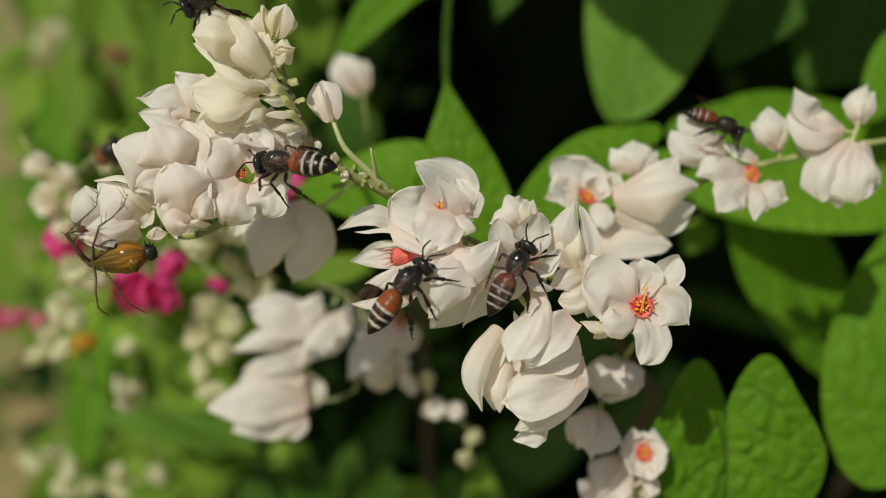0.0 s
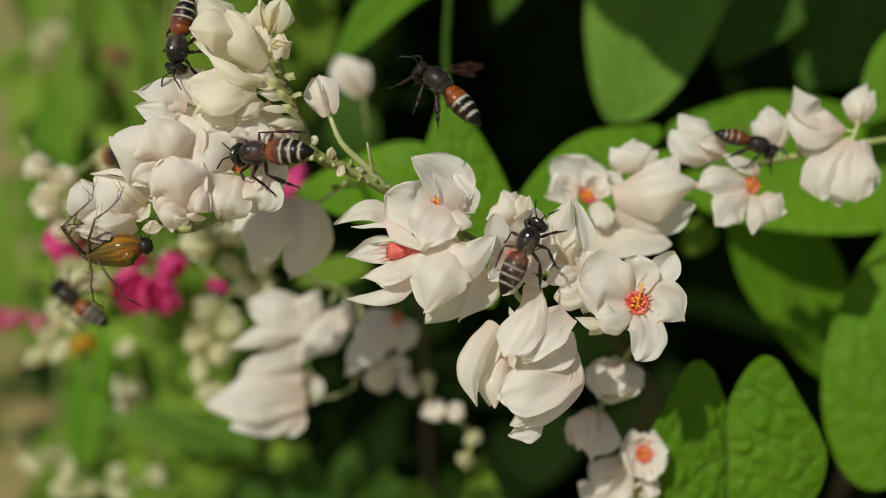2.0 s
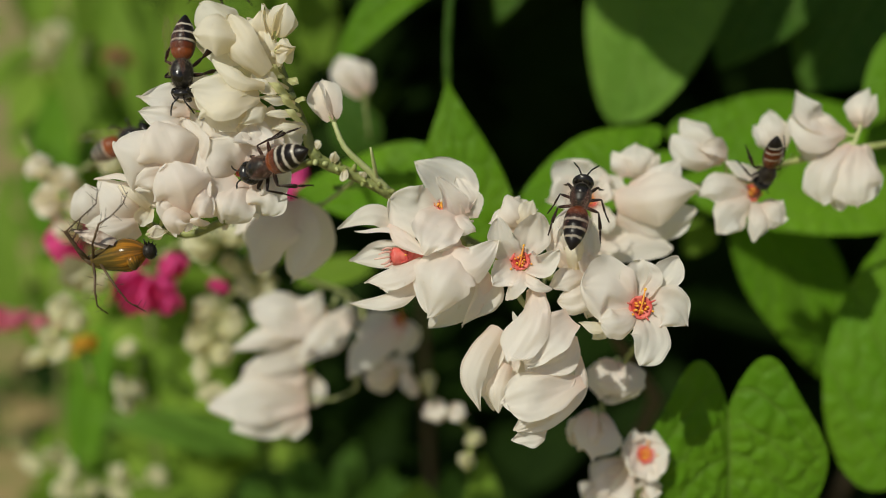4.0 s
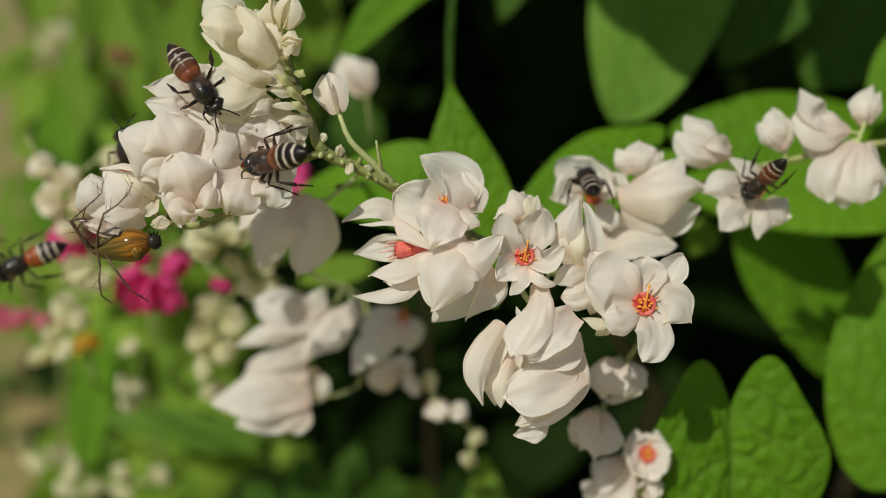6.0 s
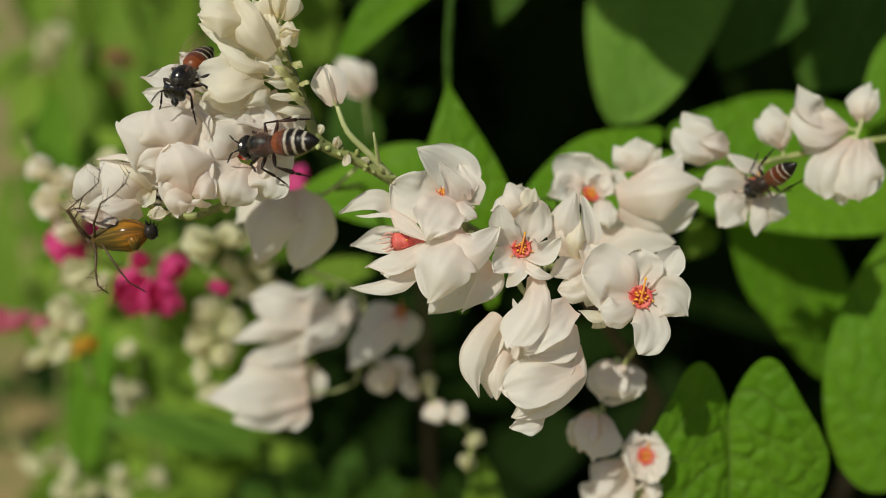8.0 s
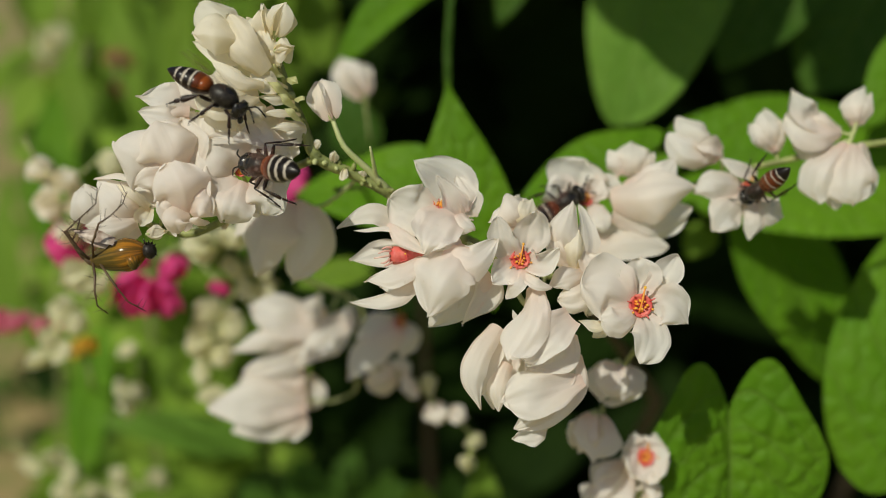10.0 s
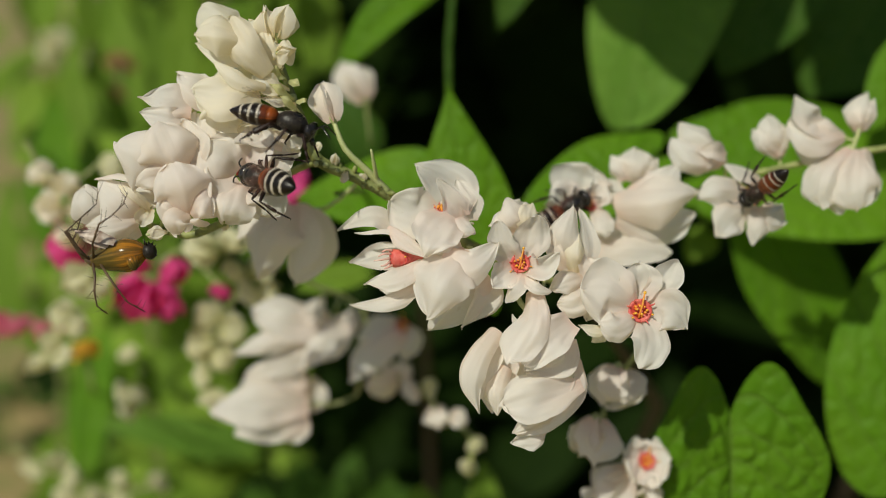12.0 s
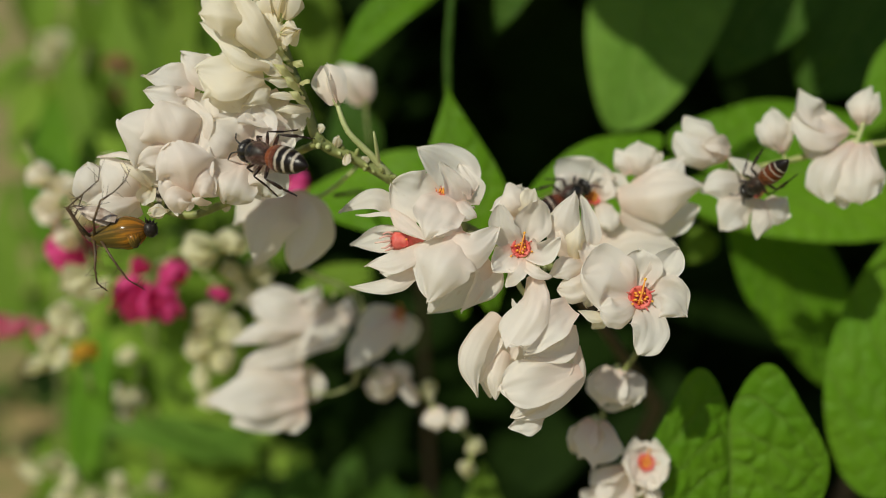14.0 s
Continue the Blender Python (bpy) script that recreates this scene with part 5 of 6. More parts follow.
# ---- leaves of the vine ----
def make_vine():
    vine = thing("flowering_vine", "climbing vine with broad crinkled green leaves", "plant")
    def lf(b, t, w, face=(0, 0.3, 1), skin=LEAF, **kw):
        leaf(b, t, w, face, skin=skin, parent=vine, **kw)
    lf((62.6, -30, -34), (69.0, 8.75, -38), 24.6, (-0.3, 0.45, 1), heart=0.08, crinkle=0.02, n=40, k=60)
    lf((33.9, -18.9, -21), (34.6, -40.6, -26), 22.6, (0.1, -0.2, 1), fold=0.2, heart=0.3, crinkle=0.02, n=52, k=72)
    lf((49.3, 8.84, -58), (62.5, -21, -58), 20.72, (0.45, 0.15, 1), crinkle=0.012)
    lf((41.6, 13.0, -50), (88, 9.6, -52), 25.4, (0, 0.5, 1), heart=0.16, crinkle=0.007)
    lf((38.23, 57.62, -60), (27.98, 19.73, -53), 23.5, (-0.5, 0.25, 1), SHEEN_LEAF, heart=0.05, fold=-0.8, sharp=0.5)
    # Dim leaves at the upper right; their shade is partly in the colour.
    lf((58.35, 54.09, -62), (45.39, 30.17, -60), 19.09, (0.2, 0.3, 1), HALF_SHADE_LEAF)
    lf((80.55, 54.39, -68), (62.05, 26.99, -64), 29.89, (0.1, 0.2, 1), HALF_SHADE_LEAF)
    lf((28.2, 13.4, -36), (8.68, 3.44, -32), 12.6, (0, 0.5, 1), crinkle=0.006)
    lf((3.9, -3.7, -33), (0.3, 22.71, -30), 13, (-0.1, 0.3, 1), sharp=1.25, crinkle=0.006)
    lf((1.26, 8.35, -38), (-21.15, 8.09, -40), 13.4, (0, 0.5, 1))
    lf((-1.72, 44.56, -56), (-17.35, 28.88, -54), 7.51, (0, 0.4, 1), bow=0.14)
    lf((14.57, 50.53, -60), (8.5, 37.27, -60), 6.35, (0, 0.4, 1), HALF_SHADE_LEAF)
    lf((68.59, 30.53, -40), (59.37, 17.71, -40), 9.61, (0, 0.4, 1))
    # Four unseen leaves above the view, added to cast shadows on those behind.
    lf((3, 118, -8), (21, 50, -8), 42, (0, 0.3, 1))
    lf((60, 118, -8), (37, 55, -8), 42, (0, 0.3, 1))
    lf((58.83, 85.66, -16), (26.54, 75.39, -16), 20.96, (0, 0.3, 1))
    lf((68.17, 75.39, -16), (39.22, 69.39, -16), 14.71, (0, 0.3, 1))
    part("stem", tube([on_ground(0.06, 0.5), on_ground(0.05, 0.4, 0.4), on_ground(0.04, 0.26, 0.75), (42.61, -29.35, -90), (22.92, -10.34, -40), (13.46, -3.51, -9)],
                      [3.5, 3.0, 2.2, 1.4, 0.8, 0.5], 8, 1), BARK, vine)
    part("stem", tube([on_ground(0.16, 0.5), on_ground(0.17, 0.4, 0.5), on_ground(0.15, 0.24, 0.9), (111.64, 14.11, -70), (68.78, 14.77, -30), (50.67, 12.26, -14)],
                      [3.5, 3.0, 2.2, 1.4, 0.8, 0.45], 8, 1), BARK, vine)
    part("stem", tube([on_ground(0.0, 0.52), on_ground(0.0, 0.4, 0.5), (-5.57, 2.66, -110), (-10.76, 10.5, -50), (-12.71, 7.27, -18)],
                      [3.0, 2.6, 1.0, 0.4, 0.25], 8, 1), BARK, vine)
    part("stem", tube([on_ground(0.3, 0.6), on_ground(0.3, 0.5, 0.7), on_ground(0.2, 0.4, 1.25), (34.51, 153.55, -160), (4.3, 59.87, -60), (1.32, 41.47, -44)],
                      [3.0, 2.6, 2.0, 1.6, 0.9, 0.6], 8, 1), BARK, vine)
    # This stem takes the darker leaf colour to look shaded.
    part("stem", tube([(1.32, 41.47, -44), (0.49, 31.03, -42), (0.48, 23.32, -40)], [0.6, 0.6, 0.5], 7), HALF_SHADE_LEAF, vine)
    return vine


make_vine()


# ---- blossom further back ----
def back_spray(label, path, blossoms, thick=0.35):
    """blossoms: base, tip, width, petals, material."""
    s = thing("flower_spray", label, "flowers", group="sprays further back")
    stem(s, path, [thick] * len(path))
    u, v, w = path[0]
    reach = (200.7 - w) / (80.7 - w)
    part("runner", tube([path[0], (u * (1 + reach) / 2, v * (1 + reach) / 2, w - 60), (u * reach, v * reach, w - 120)], [thick, thick * 1.3, thick * 1.8], 6), STEM, s)
    for base, tip, width, count, skin in blossoms:
        shut_flower(s, base, tip, width, 0.4, count, skin, start=random.uniform(0, 3))
    return s


back_spray("soft cream buds on a drooping stem", [(-62.58, 16.91, -46), (-58.37, 9.34, -46), (-53.32, 1.77, -46), (-52.48, -5.8, -46)], [
    ((-58.33, 11.77, -45), (-61.67, 12.6, -45), 4.59, 4, CREAM), ((-57.49, 9.68, -45), (-53.72, 11.67, -44), 4.17, 4, CREAM),
    ((-56.66, 7.59, -45), (-60.41, 6.34, -45), 5.01, 4, CREAM), ((-55.41, 5.92, -45), (-51.65, 7.53, -44), 4.17, 4, CREAM),
    ((-54.16, 3.42, -45), (-57.49, 2.17, -45), 4.59, 4, CREAM), ((-52.07, -2.42, -45), (-56.66, -4.09, -45), 5.01, 4, FAR_BUD),
    ((-52.49, -4.09, -45), (-49.98, -5.76, -45), 3.75, 3, FAR_BUD), ((-50.82, 14.27, -45), (-47.48, 11.77, -45), 4.17, 3, FAR_BUD)])
back_spray("small white blossoms on a trailing stem", [(-59.11, -7.48, -62), (-62.9, -11.27, -62), (-66.69, -16.96, -62)], [
    ((-61.55, -9.71, -60), (-65.75, -9.25, -60), 4.67, 4, FAR_BUD), ((-62.49, -11.11, -60), (-59.22, -12.52, -60), 4.2, 4, FAR_BUD),
    ((-63.42, -13.92, -60), (-67.16, -14.85, -60), 4.67, 4, FAR_BUD), ((-64.35, -15.78, -60), (-61.55, -17.19, -60), 3.74, 3, FAR_BUD),
    ((-65.29, -17.19, -60), (-69.49, -18.59, -60), 3.55, 3, FAR_BUD)])
back_spray("greenish white buds in loose clusters on a stem", [(-33.03, -5.35, -56), (-36.21, -10.8, -56), (-38.02, -18.06, -56), (-37.75, -23.5, -56)], [
    ((-35.94, -10.27, -55), (-40.45, -9.37, -55), 5.4, 4, FAR_BUD), ((-35.94, -11.17, -55), (-31.89, -11.62, -55), 4.95, 4, FAR_BUD),
    ((-36.84, -13.42, -55), (-41.35, -15.22, -55), 5.4, 4, FAR_BUD), ((-36.84, -15.22, -55), (-33.69, -17.03, -55), 4.5, 4, FAR_BUD),
    ((-37.47, -18.83, -55), (-40, -19.73, -55), 4.05, 3, FAR_BUD), ((-37.47, -21.08, -55), (-36.84, -24.23, -55), 4.05, 3, FAR_BUD)])
back_spray("pale buds behind the white flowers", [(-36.38, 3.29, -40), (-32.3, 0.08, -46), (-28.98, -5.12, -50), (-26.38, -10.32, -50)], [
    ((-32.37, 1.28, -40), (-37.18, 1.28, -40), 5.61, 4, FAR_BUD), ((-31.28, 0.9, -42), (-29.65, 3.75, -42), 4.41, 4, FAR_BUD),
    ((-30.62, -1.18, -46), (-32.72, -3.28, -46), 4.21, 4, FAR_BUD), ((-29.39, -2.48, -48), (-25.97, -0.77, -48), 4.21, 4, FAR_BUD),
    ((-28.98, -4.69, -50), (-31.58, -6.85, -50), 4.16, 3, FAR_BUD), ((-28.55, -5.12, -50), (-25.51, -5.99, -50), 3.9, 3, FAR_BUD),
    ((-27.24, -7.72, -50), (-28.11, -9.89, -50), 3.47, 3, FAR_BUD)])
back_spray("string of small white buds in shade", [(-11.54, -15.94, -40), (-5.21, -17.84, -42), (-0.33, -22.73, -42), (3.75, -25.98, -42), (3.34, -31.69, -42)], [
    ((-6.73, -16.75, -40), (-11.14, -18.35, -40), 4.41, 4, PETAL), ((-6.33, -17.15, -40), (-5.53, -14.74, -40), 3.2, 3, PETAL),
    ((-3.93, -18.35, -40), (-5.93, -19.95, -40), 3.61, 3, PETAL), ((-3.12, -18.75, -40), (-1.12, -17.95, -40), 3.2, 3, FAR_BUD),
    ((-1.52, -21.15, -40), (-0.72, -24.36, -40), 3.61, 3, PETAL), ((0.48, -22.76, -40), (2.88, -23.56, -40), 3.2, 3, PETAL),
    ((3.75, -26.39, -42), (4.97, -28.02, -42), 2.77, 3, FAR_BUD), ((3.58, -29.24, -42), (2.53, -31.28, -42), 2.93, 3, FAR_BUD)])
lower = back_spray("white flowers in shade above a broad leaf", [(21.06, -9.67, -11.0), (19.44, -13.91, -15.0), (17.90, -19.39, -17.0), (21.57, -23.76, -19.0), (22.90, -30.38, -19.0)], [
    ((19.44, -12.32, -15.0), (18.60, -16.91, -14.0), 5.71, 5, PETAL), ((17.07, -18.23, -16.0), (15.62, -22.80, -15.0), 5.58, 5, PETAL),
    ((21.57, -25.08, -19.0), (17.42, -28.11, -18.0), 6.26, 5, PETAL), ((23.24, -27.73, -19.0), (24.63, -26.80, -18.0), 3.96, 4, PETAL),
    ((19.58, -28.39, -19.0), (16.45, -30.07, -18.0), 5.28, 4, PETAL)])
open_flower(lower, (22.96, -23.41, -17.0), [((-2.68, 1.07, 1), 3.97, 0.3, 0.06), ((0, 2.36, 0.5), 3.97, 0.3, 0.06), ((2.57, 0.54, 1), 3.97, 0.3, 0.06),
                                      ((1.18, -2.36, 1), 3.64, 0.3, 0.06), ((-1.61, -2.14, 1), 3.97, 0.3, 0.06)], (0.15, 0.3, 1), 1.0)
back_spray("tiny white blossoms low in the garden", [(-89.11, -39.54, -95), (-78.61, -45.37, -95), (-68.12, -48.87, -95), (-57.62, -46.54, -95)], [
    ((-84.44, -42.46, -95), (-86.78, -45.37, -95), 4.67, 3, FAR_BUD), ((-80.95, -43.04, -95), (-78.61, -40.71, -95), 4.67, 3, FAR_BUD),
    ((-78.61, -45.37, -95), (-75.11, -46.54, -95), 5.25, 3, FAR_BUD), ((-76.86, -47.7, -95), (-79.2, -51.2, -95), 4.67, 3, FAR_BUD),
    ((-68.12, -47.7, -95), (-65.2, -45.37, -95), 4.67, 3, FAR_BUD), ((-66.37, -48.87, -95), (-67.53, -51.79, -95), 5.25, 3, FAR_BUD),
    ((-60.53, -47.12, -95), (-57.62, -45.37, -95), 4.2, 3, FAR_BUD), ((-73.95, -48.29, -95), (-71.61, -51.2, -95), 4.2, 3, FAR_BUD)], 0.5)
back_spray("pale blossoms among leaves", [(-57.68, -21.49, -82), (-60.05, -26.89, -82), (-60.38, -32.29, -82)], [
    ((-59.1, -25.5, -80), (-61.77, -26.56, -80), 4.48, 3, FAR_BUD), ((-58.89, -27.1, -80), (-56.97, -25.5, -80), 4.48, 3, FAR_BUD),
    ((-59.63, -28.16, -80), (-60.17, -30.83, -80), 4.48, 3, FAR_BUD), ((-60.17, -16.96, -80), (-58.57, -19.1, -80), 4.27, 3, FAR_BUD)])
back_spray("single white bud behind the stem", [(-10.93, 16.63, -44), (-11.41, 19.91, -44), (-11.66, 22.58, -44)], [
    ((-11.66, 22.83, -44), (-15.42, 28.29, -44), 4.86, 5, PETAL)], 0.25)
back_spray("white blossom far off", [(-130.07, 58.09, -210), (-132, 69.66, -210)], [
    ((-131.03, 68.7, -210), (-134.89, 77.38, -210), 11.58, 5, FAR_BUD), ((-132, 73.52, -210), (-137.79, 71.59, -210), 7.72, 3, FAR_BUD)], 0.8)
back_spray("bright pink vine flowers", [(-39.99, 1.85, -52), (-48.8, -2.55, -52), (-56.73, -0.79, -52), (-62.9, 0.09, -52)], [
    ((-53.71, 0.95, -50), (-61.08, 1.39, -50), 6.94, 5, PINK), ((-53.27, 1.39, -50), (-56.74, 3.99, -50), 5.21, 4, PINK),
    ((-45.9, -3.38, -50), (-49.8, -8.59, -50), 6.94, 5, PINK), ((-45.46, -4.25, -50), (-44.16, -9.02, -50), 6.94, 5, PINK),
    ((-43.73, -6.42, -50), (-41.13, -9.46, -50), 4.34, 4, PINK), ((-42.86, -0.78, -50), (-41.13, -4.25, -50), 4.34, 4, PINK),
    ((-47.2, -2.52, -50), (-46.77, 0.09, -50), 3.47, 3, PINK), ((-34.62, -4.25, -50), (-35.05, -6.42, -50), 3.12, 3, PINK),
    ((-24.64, 11.37, -50), (-20.74, 9.2, -50), 4.86, 4, PINK)])
back_spray("faded rose vine flowers", [(-69.56, -8.53, -82), (-76.04, -13.93, -82), (-83.6, -10.69, -82)], [
    ((-74.57, -12.69, -80), (-77.23, -15.9, -80), 4.91, 4, ROSE), ((-74.03, -13.76, -80), (-72.43, -15.9, -80), 4.05, 3, ROSE),
    ((-82.04, -11.09, -80), (-84.7, -14.83, -80), 5.55, 4, ROSE), ((-81.5, -11.63, -80), (-79.9, -14.83, -80), 4.69, 4, ROSE)])
back_spray("small yellow flower in the grass", [(-63.25, -24.23, -72), (-64.27, -18.14, -72)], [
    ((-63.63, -17.41, -70), (-65.93, -15.91, -70), 3.6, 4, YELLOW), ((-63.63, -17.11, -70), (-62.22, -15.11, -70), 3.6, 4, YELLOW)])
back_spray("withered reddish seed heads", [(-94.69, 36.78, -170), (-96.36, 48.43, -170), (-96.36, 58.41, -170)], [
    ((-96.36, 55.09, -170), (-98.86, 60.08, -170), 7.66, 4, DRY), ((-96.03, 55.92, -170), (-93.86, 59.25, -170), 6.66, 3, DRY),
    ((-94.69, 48.43, -170), (-98.02, 46.76, -170), 5.99, 3, DRY)], 0.6)


# ---- insects ----
FUR = noisy("grey-brown hair", (0.10, 0.085, 0.065), (0.22, 0.19, 0.145), 3000.0, 0.7, gloss=0.2)


def make_bee(label, belly=BANDS, size=1.04):
    """A small honey bee: head towards +x, back towards +z, thorax at its origin."""
    bee = thing("honey_bee", label, "bee", Matrix.Identity(4), "bees on the flowers")
    k = size
    def sc(data):
        return [Vector(p) * k for p in data[0]], data[1], data[2]
    thorax = part("thorax", sc(egg((-1.55, 0, -0.1), (1.4, 0, -0.05), 1.08, 16, 12, 0.98)), FUZZ, bee)
    part("scutum", sc(egg((-0.75, 0, 0.36), (1.1, 0, 0.3), 0.78, 16, 12, 0.9)), BLACK, thorax, "glossy black back shield")
    part("scutellum", sc(egg((-1.15, 0, 0.35), (-0.5, 0, 0.45), 0.55, 12, 8, 0.7)), BLACK, thorax)
    fur, rng = [], random.Random(7)
    while len(fur) < 600:
        d = Vector((rng.uniform(-1, 1), rng.uniform(-1, 1), rng.uniform(-0.8, 1))).normalized()
        if d.z > 0.5 and abs(d.x) < 0.75 and rng.random() < 0.7:
            continue
        foot = Vector((d.x * 1.4 - 0.06, d.y * 1.02, d.z * 1.0 - 0.06))
        tip = foot + d * rng.uniform(0.14, 0.36) + Vector((-0.12, rng.uniform(-0.1, 0.1), rng.uniform(-0.1, 0.1)))
        x = d.cross(Vector((0.3, 0.5, 0.8))).normalized() * 0.02
        fur.append(([foot - x, foot + x, tip], [(0, 1, 2)], [(0, 0), (1, 0), (0.5, 1)]))
    tagged(part("fur", sc(joined(fur)), FUR, thorax, "sparse grey-brown hair"), kind="stuff")
    part("waist", sc(egg((-1.7, 0, -0.3), (-1.1, 0, -0.2), 0.42, 10, 6)), BLACK, bee)
    part("abdomen", sc(lathe((-1.3, 0, -0.05), (-5.9, 0, -0.85), [
        (0, 0.2), (0.03, 0.5), (0.08, 0.85), (0.17, 1.08), (0.185, 1.03), (0.2, 1.1), (0.3, 1.2), (0.375, 1.22), (0.39, 1.15), (0.405, 1.2), (0.5, 1.18), (0.56, 1.13), (0.575, 1.06), (0.59, 1.09),
        (0.67, 0.98), (0.74, 0.86), (0.755, 0.8), (0.77, 0.81), (0.88, 0.5), (0.95, 0.28), (1.0, 0.04)], 22, 0.84)), belly, bee)
    head = part("head", sc(lathe((1.25, 0, -0.3), (2.3, 0, -0.55), [(0, 0.3), (0.08, 0.72), (0.3, 1.0), (0.55, 1.06), (0.78, 0.84), (0.93, 0.5), (1, 0.1)], 18, 1.05)), BLACK, bee)
    part("jaw", sc(egg((2.0, 0, -0.75), (2.35, 0, -1.5), 0.38, 10, 8, 0.7, (1, 0, 0))), BLACK, head)
    for side in (1, -1):
        part("eye", sc(egg((1.5, side * 0.76, 0.4), (1.95, side * 0.8, -1.0), 0.42, 12, 8, 0.75, (0, side, 0))), EYE, head)
        part("antenna", sc(tube([(2.2, side * 0.22, 0.05), (2.75, side * 0.6, 0.5), (3.25, side * 0.95, 0.3), (3.85, side * 1.25, -0.1)],
                                [0.09, 0.075, 0.085, 0.065], 6, 2)), BLACK, head)
        for x, knee, shin, foot, fat in ((0.8, (1.55, 1.5, -0.6), (2.15, 1.65, -1.75), (2.75, 2.0, -2.7), 0.19),
                                         (0.0, (0.05, 2.05, -0.4), (-0.5, 2.55, -1.7), (-0.95, 3.1, -2.75), 0.2),
                                         (-0.8, (-1.5, 2.0, -0.4), (-2.7, 2.4, -1.6), (-3.6, 2.6, -2.6), 0.32)):
            y = lambda p: Vector((p[0], p[1] * side, p[2]))
            hip = Vector((x, side * 0.6, -0.9))
            knee, shin, foot = y(knee), y(shin), y(foot)
            thigh = lathe(hip, knee, [(0, 0.14), (0.3, 0.21), (0.7, 0.19), (0.93, 0.13), (1, 0.05)], 8, 0.8, (0, side, 0.3))
            calf = lathe(knee.lerp(shin, -0.04), shin, [(0, 0.06), (0.12, 0.13), (0.55, fat * 0.85), (0.85, fat), (0.97, fat * 0.8), (1, 0.06)], 8, 0.5, (0, side, 0.5))
            heel = shin.lerp(foot, 0.5)
            paw = lathe(shin, heel, [(0, 0.06), (0.2, fat * 0.62), (0.8, fat * 0.6), (1, 0.07)], 8, 0.5, (0, side, 0.5))
            leg = part("leg", sc(joined([thigh, calf, paw])), LIMB, bee)
            toes = tube([heel, heel.lerp(foot, 0.6), foot, foot + Vector((0.2, 0.1 * side, -0.15))], [0.1, 0.075, 0.06, 0.025], 5, 1)
            part("tarsus", sc(toes), LIMB, leg)
    wings = []
    for side in (1, -1):
        def fore(r, s, side=side):
            half = 0.86 * math.sin(math.pi * min(0.97, 0.06 + 0.9 * s ** 0.9)) ** 0.6 * (0.35 + 0.65 * s)
            return Vector((-s * 5.4, side * (r * half * 0.95 + 0.25 * s), 0.05 * math.sin(5 * r) * s - 0.12 * s * s))
        w = part("wing", sc(sheet(8, 12, fore)), WING, bee, "", Vector((0.2, side * 0.75, 0.95)) * k)
        def hind(r, s, side=side):
            half = 0.62 * math.sin(math.pi * min(0.97, 0.06 + 0.9 * s ** 0.9)) ** 0.6 * (0.35 + 0.65 * s)
            return Vector((-s * 3.7 - 0.3, side * (r * half - 0.6 * s - 0.05), -0.1 - 0.1 * s * s))
        part("hind_wing", sc(sheet(6, 9, hind)), WING, w)
        wings.append((w, side))
    return bee, wings


PREY_WING = noisy("pale wing", (0.30, 0.20, 0.15), (0.62, 0.54, 0.46), 1600.0, 0.4)


